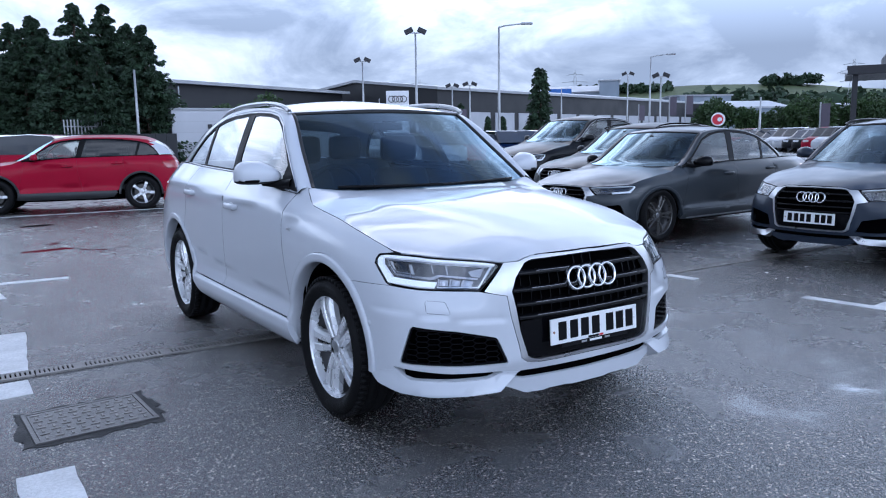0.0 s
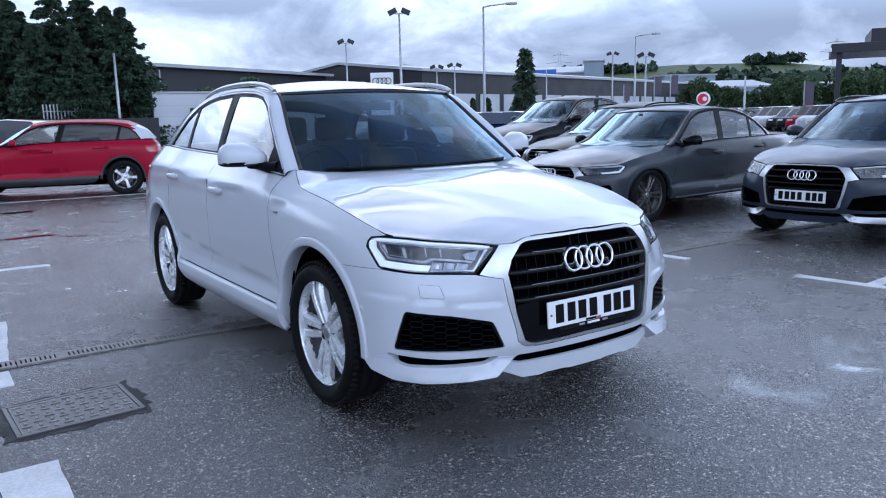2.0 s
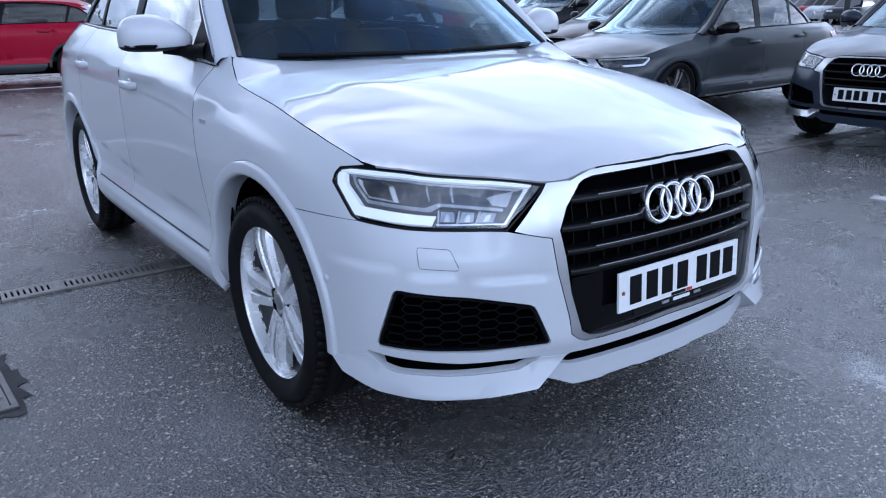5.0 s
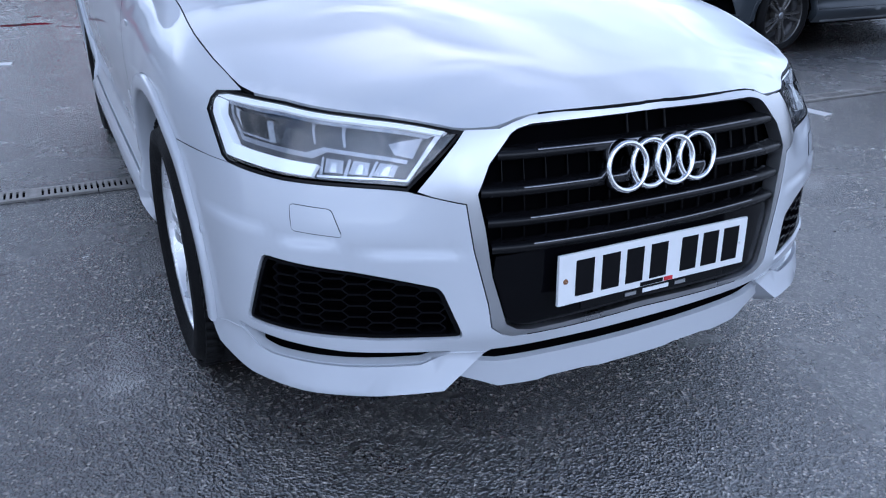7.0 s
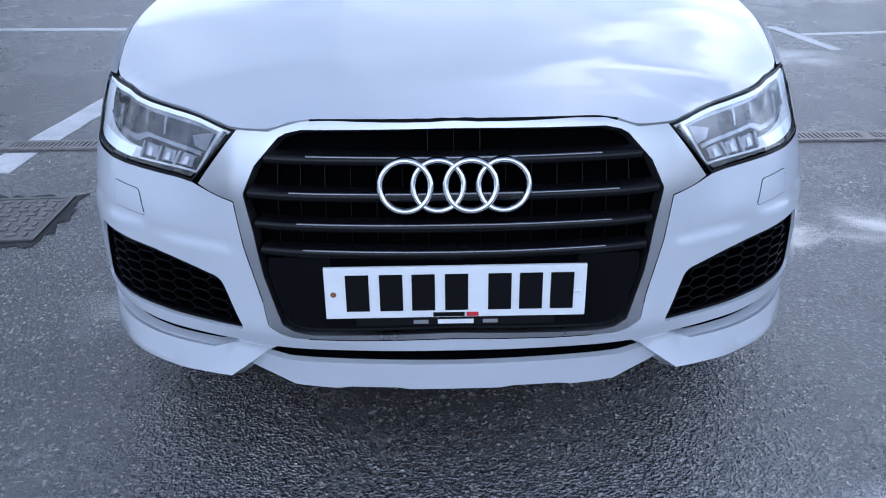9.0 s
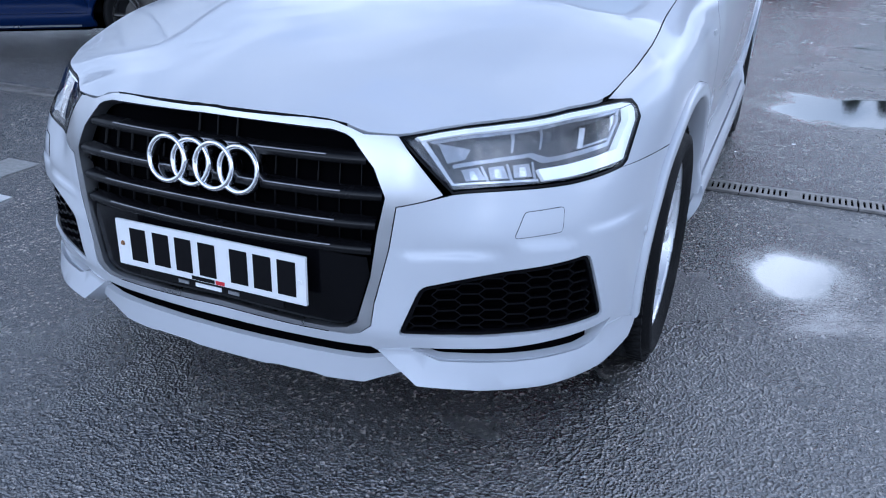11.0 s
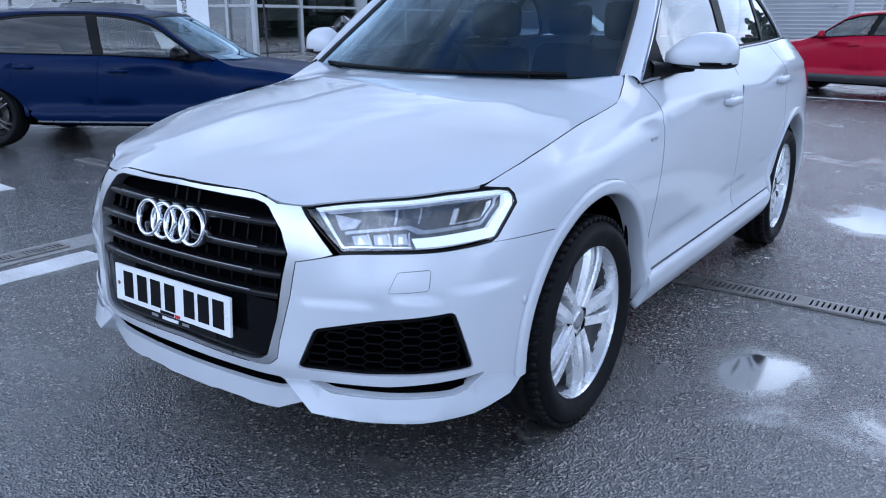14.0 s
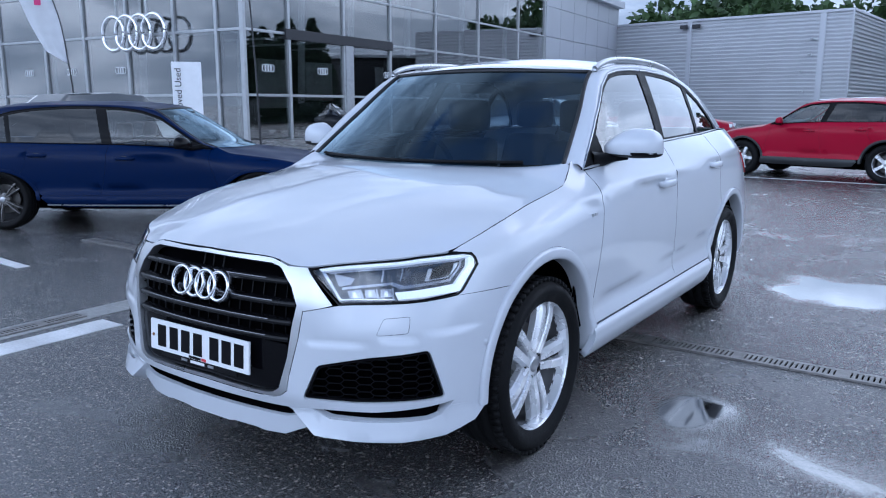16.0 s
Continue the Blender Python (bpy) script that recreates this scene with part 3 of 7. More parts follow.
HOOD_LINE[_f, 1] = .098 + (float(HOOD_LINE[~_f][0, 1]) - .098) * (HOOD_LINE[_f, 0] / .44) ** 2
HOOD_LINE[:, 1] = np.maximum.accumulate(HOOD_LINE[:, 1] + np.arange(160) * 1e-6)
HOOD_C = np.array([(.095, .838), (.115, .851), (.15, .866), (.22, .886), (.35, .916), (.6, .966), (.9, 1.016), (1.22, 1.058), (1.45, 1.085)])


def hood_points(x, y):
    x, y = np.asarray(x, float), np.asarray(y, float)
    xe, ze = np.interp(y, HOOD_LINE[:, 1], HOOD_LINE[:, 0]), np.interp(y, HOOD_LINE[:, 1], HOOD_LINE[:, 2])
    xe = np.where(y > 1.29, .778 - (y - 1.29) * .3, xe)
    ze = np.where(y > 1.29, 1.015 + (y - 1.29) * .55, ze)
    zc = hermite(HOOD_C[:, 0], HOOD_C[:, 1], np.clip(y, .095, 1.45))
    u = np.clip(np.abs(x) / np.maximum(xe, 1e-3), 0, 1)
    k = .33 + .27 * np.clip((y - .15) / 1.1, 0, 1)          # the raised crease of the bonnet
    st = np.clip((k + .09 - np.abs(x)) / .18, 0, 1)
    rise = .0035 * st * st * (3 - 2 * st) * np.clip((y - .16) / .2, 0, 1)
    z = ze + (zc - .0035 * np.clip((y - .16) / .2, 0, 1) - ze) * (1 - u ** 2.6) + rise * np.clip((1 - u) * 8, 0, 1)
    return np.stack([x, y, z], 1)


# the outline of the side glass and the roof's gutter line for each kind of body, as (y, z) and (x, y, z)
DLO_SUV = [(1.42, 1.052), (1.65, 1.25), (1.86, 1.405), (2.0, 1.466), (2.15, 1.488), (2.35, 1.50), (2.6, 1.502), (2.85, 1.492), (3.02, 1.474), (3.2, 1.432), (3.36, 1.36), (3.5, 1.25), (3.575, 1.168)]
GUT_SUV = [(.715, 1.40, 1.072), (.655, 1.66, 1.268), (.585, 1.925, 1.468), (.588, 2.10, 1.502), (.587, 2.35, 1.523), (.585, 2.65, 1.525), (.58, 3.0, 1.508), (.575, 3.35, 1.462), (.58, 3.70, 1.375), (.60, 3.95, 1.275), (.64, 4.10, 1.165)]
DLO_SALOON = [(1.42, 1.052), (1.70, 1.25), (1.92, 1.40), (2.1, 1.462), (2.3, 1.49), (2.5, 1.498), (2.7, 1.49), (2.9, 1.47), (3.1, 1.425), (3.3, 1.34), (3.45, 1.25), (3.55, 1.168)]
GUT_SALOON = [(.715, 1.40, 1.072), (.655, 1.70, 1.268), (.60, 1.98, 1.468), (.595, 2.2, 1.512), (.59, 2.45, 1.523), (.585, 2.7, 1.515), (.58, 3.0, 1.475), (.58, 3.3, 1.39), (.60, 3.6, 1.27), (.63, 3.85, 1.165)]
DLO_ESTATE = [(1.42, 1.052), (1.70, 1.25), (1.92, 1.40), (2.1, 1.462), (2.3, 1.49), (2.6, 1.502), (2.9, 1.50), (3.2, 1.485), (3.45, 1.455), (3.68, 1.40), (3.82, 1.30), (3.92, 1.168)]
GUT_ESTATE = [(.715, 1.40, 1.072), (.655, 1.70, 1.268), (.60, 1.98, 1.468), (.595, 2.2, 1.512), (.59, 2.5, 1.53), (.585, 2.9, 1.53), (.58, 3.3, 1.518), (.575, 3.7, 1.475), (.58, 4.0, 1.36), (.60, 4.12, 1.26), (.64, 4.2, 1.165)]


def wheel_parts(holder, r, rim, mat, design, x, y, sg, segs):
    """One wheel under its car: tyre with tread, alloy rim with spokes, brake disc and cap."""
    w = new("wheel")
    w.empty_display_size = 0.1
    w.parent = holder
    w.matrix_local = pose(x, y, r) @ Matrix.Diagonal((sg, 1, 1, 1))
    w.location.z = r
    bm = bmesh.new()
    half = .115
    prof = [(rim * .97, .098), (rim + .012, .108), (rim + (r - rim) * .40, half + .006), (rim + (r - rim) * .66, half + .001), (r - .024, half - .012), (r - .010, half - .026), (r - .003, half - .045),
            (r - .002, .062), (r - .012, .058), (r - .012, .052), (r, .048), (r, .006), (r - .012, .004), (r - .012, -.004), (r, -.006), (r, -.048), (r - .012, -.052), (r - .012, -.058), (r - .002, -.062), (r - .006, -half + .02), (rim + .02, -half), (rim * .97, -.1)]
    lathe(bm, prof, segs)
    if segs > 40:                                       # tread blocks over the shoulder
        for k in range(64):
            a = 2 * math.pi * k / 64
            m = Matrix.Rotation(a, 4, "X")
            box(bm, half - .052, half - .014, -.0105, .0105, r - .014, r + .0005, 0, m @ Matrix.Rotation(.12, 4, "Z"))
    part("tyre", bm, RUBBER, w, "", True)
    bm = bmesh.new()
    lathe(bm, [(rim * .94, .050), (rim * .955, .070), (rim * .965, .088), (rim * .99, .099), (rim * 1.01, .100), (rim * 1.012, .094), (rim * .985, .085), (rim * .97, .0), (rim * .96, -.09)], segs)
    for k in range(design[0]):
        a0 = 2 * math.pi * k / design[0] + math.pi / 2 - .38
        for sgn in ((-1, 1) if design[1] else (0,)):
            m = Matrix.Rotation(a0 - math.pi / 2, 4, "X")
            rows = []
            spread_in, spread_out, wi, wo = design[2:6]
            for t in np.linspace(0, 1, 6):
                rad = .045 + (rim * .965 - .045) * t
                cy = sgn * (spread_in + (spread_out - spread_in) * t)
                hw = (wi + (wo - wi) * t) * .5
                face = .066 + .018 * math.sin(math.pi * min(1, t * .62 + .1)) - .006 * (t > .95)
                deep = .022 + .03 * t * (1 - t) + .004
                cr = hw * (.62 if design[1] else .7)               # the raised face; the rest is a lower ledge on the outer side
                prof_ = [(face - deep, -hw), (face - .006, -hw), (face, -hw + .004), (face, cr - .002), (face - .012, cr + .004), (face - .015, hw - .003), (face - .02, hw), (face - deep - .012, hw)]
                if sgn < 0:
                    prof_ = [(a_, -b_) for a_, b_ in prof_[::-1]]
                rows.append([(a_, cy + b_, rad) for a_, b_ in prof_])
            verts = [m @ Vector(p) for row in rows for p in row]
            vs = [bm.verts.new(v) for v in verts]
            for i in range(5):
                for j in range(8):
                    bm.faces.new((vs[i * 8 + j], vs[i * 8 + (j + 1) % 8], vs[i * 8 + 8 + (j + 1) % 8], vs[i * 8 + 8 + j]))
    lathe(bm, [(.001, .064), (.03, .066), (.056, .063), (.072, .055), (.078, .03), (.07, .0)], 30)
    bmesh.ops.recalc_face_normals(bm, faces=bm.faces)
    for f in bm.faces:
        f.smooth = len(f.verts) == 4 and f.calc_area() < 4e-4 and False
    part("rim", bm, mat, w)
    for k in range(5 if segs > 40 else 0):
        bm = bmesh.new()
        a = 2 * math.pi * (k + .5) / 5
        lathe(bm, [(.0115, .050), (.0115, .0665), (.008, .067), (.008, .058), (.001, .058)], 10, m=Matrix.Translation((0, .054 * math.cos(a), .054 * math.sin(a))))
        part("wheel_bolt", bm, TRIM_BLACK, w)
    bm = bmesh.new()
    lathe(bm, [(.001, .072), (.022, .071), (.030, .068), (.031, .060)], 28)
    part("hub_cap", bm, SATIN, w, "", True)
    bm = bmesh.new()
    lathe(bm, [(.06, -.005), (.155, -.005), (.155, -.028), (.06, -.028)], 36, close=True)
    part("brake_disc", bm, DISC, w)
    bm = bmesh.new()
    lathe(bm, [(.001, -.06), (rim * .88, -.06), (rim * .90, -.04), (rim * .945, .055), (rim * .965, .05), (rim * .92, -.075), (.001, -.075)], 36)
    part("inner_barrel", bm, BARREL_SHADE, w, "inner barrel of the wheel, coloured dark for its shade", True)
    return w


def build_car(name, label, at, spec, group=""):
    """A whole car from its body kind, paint and proportions."""
    g = spec.get
    fine = g("fine", False)
    step = .030 if fine else .085
    GAP = .0017 if fine else .0012
    # edges painted black, standing in for the shade inside the panel joints
    seam_shade = lambda u, v: v > .45 or abs(u) < .3
    body = g("paint")
    car = thing(name, label, "car", group, at=at)
    yk = np.array(g("yk", [(-1, -1), (9, 9)]), float)
    zk = np.array(g("zk", [(-1, -1), (9, 9)]), float)
    kx = g("kx", 1.0)
    DLO, GUT = g("dlo", DLO_SUV), g("gutter", GUT_SUV)
    s_f, s_r = sp(.9, .93), sp(.908, 3.53)

    def M(p):
        p = np.asarray(p, float)
        return np.stack([p[..., 0] * kx, np.interp(p[..., 1], yk[:, 0], yk[:, 1]), np.interp(p[..., 2], zk[:, 0], zk[:, 1])], -1)

    def surf(f, out):
        def S(u, v):
            u, v = np.asarray(u, float), np.asarray(v, float)
            e = 2e-3
            P = M(f(u, v))
            du, dv = M(f(u + e, v)) - M(f(u - e, v)), M(f(u, v + e)) - M(f(u, v - e))
            N = np.cross(du, dv)
            N /= np.linalg.norm(N, axis=1)[:, None] + 1e-12
            o = out(u, v)
            N *= np.where((N * o).sum(1) < 0, -1.0, 1.0)[:, None]
            return P, N
        return S

    WALL = surf(lambda s, z: wall_points(s, z)[0], lambda s, z: wall_points(s, z)[1])
    HOOD_RAW = surf(hood_points, lambda x, y: np.tile((0, 0, 1.0), (len(x), 1)))

    def HOOD(x, y):
        """The bonnet; its thin front lip is shaded like the sheet just behind it."""
        x, y = np.asarray(x, float), np.asarray(y, float)
        return HOOD_RAW(x, y)[0], HOOD_RAW(x, np.where(np.abs(x) < .62, np.maximum(y, .175), y))[1]

    def both(half):
        """A closed outline from its half, from the lower middle to the upper middle."""
        h = [tuple(p) for p in half]
        return h + [(-s, z) for s, z in h[::-1] if s > 1e-6]

    def cut(list3):
        return [(sp(x, y), z) for x, y, z in list3]

    def side(list2):
        return [(sp(.905, y), z) for y, z in list2]

    arch = lambda sc, ry, rz, z0, z1, n=22: [(sc + ry * math.cos(t), .34 + rz * math.sin(t)) for t in np.linspace(math.pi - math.asin((z0 - .34) / rz), math.asin((z1 - .34) / rz), n)]
    # -- nose: bumper with its openings
    lamp_bottom = cut([(.842, .425, .714), (.74, .30, .703), (.64, .22, .697), (.535, .165, .692)])
    frame_low = [(sp(.443, .087), .672), (sp(.425, .08), .58), (sp(.398, .073), .46), (sp(.385, .069), .408), (sp(.368, .066), .388), (sp(.34, .06), .379), (sp(.2, .045), .374), (0, .372)]
    flare_front = [p for p in arch(s_f, .44, .46, .325, .325, 60) if p[0] < s_f and p[1] < .708]
    half = [(0, .236), (.10, .236), (.13, .241), (.23, .241), (.26, .236), (.36, .240), (.40, .258), (sp(.478, .098), .290), (sp(.60, .15), .285), (sp(.74, .243), .285), (sp(.82, .35), .290), (sp(.862, .5), .305)]
    half += flare_front + [(s_f - .264, .708)] + lamp_bottom + [(sp(.505, .11), .684)] + frame_low
    fog = rounded(cut([(.80, .30, .556), (.64, .19, .533), (.488, .106, .500), (.44, .086, .388), (.60, .155, .384), (.826, .345, .394)]), .016)
    slot = rounded(cut([(.836, .38, .374), (.66, .19, .353), (.47, .096, .352), (.525, .117, .326), (.66, .19, .322), (.79, .30, .324), (.815, .34, .334)]), .005, 3)
    mid_slot = [(-.385, .346), (0, .341), (.385, .346), (.425, .322), (.37, .310), (0, .306), (-.37, .310), (-.425, .322)]
    holes = [fog, [(-s, z) for s, z in fog], slot, [(-s, z) for s, z in slot], mid_slot]
    c_s, c_z = [sp(.43, .083), sp(.50, .108), sp(.64, .19), sp(.80, .30), sp(.86, .5)], [.575, .562, .572, .594, .60]

    def crease(s, z):
        """A pressed fold above the outer grilles: the bumper stands proud below it."""
        h = np.asarray(z) - np.interp(np.abs(s), c_s, c_z)
        on = np.clip((np.abs(s) - c_s[0]) / .06, 0, 1) * np.clip((c_s[-1] + .03 - np.abs(s)) / .12, 0, 1)
        return on * .009 * np.clip(h / .012, 0, 1) * np.exp(-np.clip(h, 0, 1) / .045)
    BUMPER = surf(lambda s, z: wall_points(s, z, crease(s, z))[0], lambda s, z: wall_points(s, z)[1])
    bumper = part("front_bumper", panel(BUMPER, both(half), holes, .018 if fine else step, .02, .001, dark=seam_shade), [body, TRIM_BLACK], car)
    BLADE = surf(lambda s, z: wall_points(s, z, -(.004 + .040 * np.clip((.340 - np.asarray(z)) / .07, 0, 1.1)) * np.interp(np.abs(s), [.5, .75, 1.0], [1, .75, .35]))[0], lambda s, z: wall_points(s, z)[1])
    for sg in (1, -1):
        bl = [(sp(.400, .073), .343), (sp(.482, .10), .272), (sp(.60, .152), .263), (sp(.74, .243), .258), (sp(.82, .35), .264), (sp(.856, .47), .288), (sp(.864, .52), .322), (sp(.850, .44), .352), (sp(.834, .375), .360), (sp(.815, .34), .332), (sp(.79, .30), .3235), (sp(.66, .19), .3215), (sp(.525, .117), .3255), (sp(.47, .096), .349)]
        part("splitter_blade", panel(BLADE, [(sg * s, z) for s, z in bl], (), step, .055, 0), g("blade", body), bumper, "splitter blade")
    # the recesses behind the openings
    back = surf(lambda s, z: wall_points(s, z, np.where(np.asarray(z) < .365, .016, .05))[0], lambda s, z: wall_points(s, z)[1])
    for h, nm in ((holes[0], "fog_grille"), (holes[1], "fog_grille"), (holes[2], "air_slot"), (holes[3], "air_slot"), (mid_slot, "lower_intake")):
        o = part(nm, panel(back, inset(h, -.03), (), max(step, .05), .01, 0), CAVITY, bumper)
        if nm == "fog_grille" and fine:
            sgn = 1 if np.mean(np.array(h)[:, 0]) > 0 else -1
            bm = bmesh.new()
            hp = np.array(h)
            lo, hi = hp.min(0), hp.max(0)
            cw, ch = .064, .0235
            n_c = 0
            for iu in range(-1, 10):
                for iv in range(-1, 9):
                    cu, cz = lo[0] + iu * cw * .78, lo[1] + iv * ch + (ch / 2 if iu % 2 else 0)
                    for (a0, b0), (a1, b1) in (((-.5, 0), (-.28, .5)), ((-.28, .5), (.28, .5)), ((.28, .5), (.5, 0))):
                        pa, pb = (cu + a0 * cw, cz + b0 * ch), (cu + a1 * cw, cz + b1 * ch)
                        if not inside([pa, pb], inset(h, .001)).all():
                            continue
                        q = np.array([pa, pb])
                        f0, nn = WALL(q[:, 0], q[:, 1])
                        f0 = f0 - nn * .012
                        f1 = f0 - nn * .022
                        up = np.array((0, 0, .0022))
                        vs = [bm.verts.new(p) for p in (f0[0] - up, f0[1] - up, f0[1] + up, f0[0] + up, f1[0] - up, f1[1] - up, f1[1] + up, f1[0] + up)]
                        for fc in ((0, 1, 2, 3), (0, 4, 5, 1), (3, 2, 6, 7), (0, 3, 7, 4), (1, 5, 6, 2)):
                            bm.faces.new([vs[k] for k in fc])
            bmesh.ops.recalc_face_normals(bm, faces=bm.faces)
            part("honeycomb", bm, GLOSS_BLACK, bumper, "glossy black honeycomb mesh")["kind"] = "stuff"
            part("grille_rim", panel(WALL, inset(h, .002), [inset(h, .010)], .03, .03, 0, -.006), GLOSS_BLACK, bumper)
    # -- radiator grille and its aluminium frame
    opening = both([(0, .389), (.30, .391), (.335, .398), (sp(.357, .063), .413), (sp(.385, .069), .52), (sp(.405, .075), .62), (sp(.419, .08), .69), (sp(.395, .072), .745), (sp(.353, .062), .797), (sp(.335, .06), .805), (sp(.30, .053), .812), (0, .818)])
    outer = both(frame_low[::-1] + [(sp(.505, .11), .684)] + [(sp(.535, .125), .692), (sp(.44, .086), .8075), (sp(.376, .067), .8085), (sp(.345, .06), .819), (sp(.30, .053), .829), (sp(.2, .045), .833), (0, .8355)])
    part("grille_frame", panel(WALL, outer, [opening], step, .03, dark=seam_shade), [SATIN, TRIM_BLACK], car, "satin aluminium grille frame")
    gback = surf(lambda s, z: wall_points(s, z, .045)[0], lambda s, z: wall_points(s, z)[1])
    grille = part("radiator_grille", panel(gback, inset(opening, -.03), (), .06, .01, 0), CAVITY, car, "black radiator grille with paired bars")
    op = np.array(opening)
    for zb in (.7575, .689, .628, .5735):
        hits = [p for p in op if p[0] > 0]
        hits.sort(key=lambda p: p[1])
        sm = float(np.interp(zb, [p[1] for p in hits], [p[0] for p in hits])) - .006
        ss = np.linspace(-sm, sm, 25 if fine else 9)
        rows = []
        for off, dz in ((.034, .012), (.006, .0085), (.002, .003), (.005, -.008), (.034, -.012)):
            rows.append(M(wall_points(ss, np.full(len(ss), zb + dz), off)[0]))
        bm = loft(rows)
        bmesh.ops.recalc_face_normals(bm, faces=bm.faces)
        part("grille_bar", bm, BAR_BLACK, grille)
        if fine:                                        # added thin metallic strip: the highlight that each bar's upper edge catches
            ss2 = np.linspace(-sm + .09, sm - .09, 25)
            rows = [M(wall_points(ss2, np.full(25, zb + dz), off)[0]) for off, dz in ((.004, .0095), (.0005, .0075), (.004, .0055))]
            part("bar_highlight", loft(rows), BAR_GLINT, grille)
    if fine:
        for k in range(-7, 8):
            su = k * .052
            for z0, z1 in ((.702, .745), (.770, .81), (.640, .678), (.585, .618)):
                if not inside([(su, z0), (su, z1)], inset(opening, .006)).all():
                    continue
                rows = [M(wall_points(np.full(2, su + d), np.array((z0, z1)), off)[0]) for d, off in ((-.001, .044), (-.001, .034), (.001, .034), (.001, .044))]
                part("grille_rib", loft(rows), GLOSS_BLACK, grille)
    # smooth black number plate field with the plate
    zc, pw, ph = g("plate_z", .502), .52 / kx, .111
    lowf = sorted([tuple(p) for p in inset(opening, .004) if p[1] < .56], key=lambda p: -p[0])
    part("plate_field", panel(surf(lambda s, z: wall_points(s, z, .012)[0], lambda s, z: wall_points(s, z)[1]), [(-.383, .557), (-.30, .562), (.30, .562), (.383, .557)] + [p for p in lowf if p[1] < .55], (), .06, .02, 0), GLOSS_BLACK, grille)
    pl = new("number_plate")
    pl.parent = car
    p0 = M(np.array([[0, wall_points([0], [zc])[0][0, 1] - .006, zc]]))[0]
    pl.matrix_local = pose(*p0, -3.5)
    pl.name = "number_plate"
    pl.empty_display_size = .1
    bm = bmesh.new()
    box(bm, -.26, .26, -.004, .004, -.0555, .0555, .0015)
    part("plate", bm, PLATE_W, pl, "white plate with black bars")
    chars = (-.195, -.128, -.064, .002, .088, .150, .212)
    for cx in chars:
        bm = bmesh.new()
        box(bm, cx - .023, cx + .023, -.0052, -.0038, -.0395, .0395)
        part("plate_bar", bm, INK, pl)
    for xs in (-.243, .245):
        bm = bmesh.new()
        lathe(bm, [(.001, -.007), (.005, -.0065), (.006, -.004)], 12, m=Matrix.Translation((xs, -.0, -.002)) @ Matrix.Rotation(math.pi / 2, 4, "Z"))
        part("plate_screw", bm, RUST if xs < 0 else PLATE_W, pl)
    if fine:
        bm = bmesh.new()
        box(bm, -.20, .20, -.003, .004, -.074, -.056, .001)
        part("plate_holder", bm, TRIM_BLACK, pl)
        for x0, x1, z0, z1, mt in ((-.045, .018, -.0535, -.0445, INK), (.022, .046, -.0535, -.0445, INK_RED), (-.036, .036, -.0695, -.0605, PLATE_W), (-.085, -.055, -.069, -.061, SATIN), (.055, .085, -.069, -.061, SATIN)):
            bm = bmesh.new()
            box(bm, x0, x1, -.0052, -.003, z0, z1)
            part("print_bar", bm, mt, pl)
    # emblem: four plain rings
    em = new("emblem")
    em.parent = car
    em.empty_display_size = .05
    ey = M(wall_points([0, 0], [.718, .718], -.012)[0])[0]
    em.matrix_local = pose(*ey, -12)
    for k in range(4):
        bm = bmesh.new()
        R, cx = .0485, (k - 1.5) * .0625
        y0 = .003 * (k % 2)
        prof = [(R - .0058, .024), (R - .0058, -.003), (R - .0040, -.0068), (R - .0012, -.0085), (R + .0012, -.0085), (R + .0040, -.0068), (R + .0058, -.003), (R + .0058, .024)]
        lathe(bm, [(r_, -(h_ + y0)) for r_, h_ in prof], 44 if fine else 20, m=Matrix.Translation((cx, 0, 0)) @ Matrix.Rotation(-math.pi / 2, 4, "Z"))
        bmesh.ops.recalc_face_normals(bm, faces=bm.faces)
        part("ring", bm, CHROME, em, "", True)
    if fine:
        for k in range(4):
            bm = bmesh.new()
            cx = (k - 1.5) * .0625
            lathe(bm, [(.052, -.034), (.053, .004)], 28, m=Matrix.Translation((cx, 0, 0)) @ Matrix.Rotation(-math.pi / 2, 4, "Z"))
            part("ring_shroud", bm, GLOSS_BLACK, em)
    # -- head lamps
    for sg in (1, -1):
        lampo = cut([(.445, .09, .8055), (.52, .115, .814), (.68, .2, .827), (.80, .32, .837), (.848, .435, .842), (.860, .49, .842), (.8655, .522, .836), (.868, .535, .822)]) + cut([(.866, .53, .80), (.848, .447, .724), (.842, .425, .714)]) + lamp_bottom[1:]
        lampo = [(sg * s, z) for s, z in lampo]
        lamp = new("headlamp")
        lamp.parent = car
        lamp.empty_display_size = .1
        LB = surf(lambda s, z: wall_points(s, z, .045)[0], lambda s, z: wall_points(s, z)[1])
        LS = surf(lambda s, z: wall_points(s, z, .018)[0], lambda s, z: wall_points(s, z)[1])
        part("housing", panel(LB, inset(lampo, -.004), (), max(step, .04), .01, 0), LAMP_DARK, lamp)
        part("lens", panel(WALL, lampo, (), step, .004, .009, .001, False), LENS, lamp, "clear lens")
        part("bezel", panel(WALL, lampo, [inset(lampo, .0065)], step, .012, .001, 0), GLOSS_BLACK, lamp, "black lamp surround")
        # inside, in shares of the lamp's width (from the grille outwards) and height
        tops = np.array(cut([(.445, .09, .8055), (.52, .115, .814), (.68, .2, .827), (.80, .32, .837), (.868, .535, .842)]))
        bots = np.array(sorted(lamp_bottom))
        si0, si1, so0, so1 = sp(.530, .165), sp(.455, .09), sp(.845, .433), sp(.868, .535)

        so_v, so_s = (0, .08, .67, .86, 1), (so0, sp(.849, .45), sp(.866, .53), so1, sp(.862, .50))

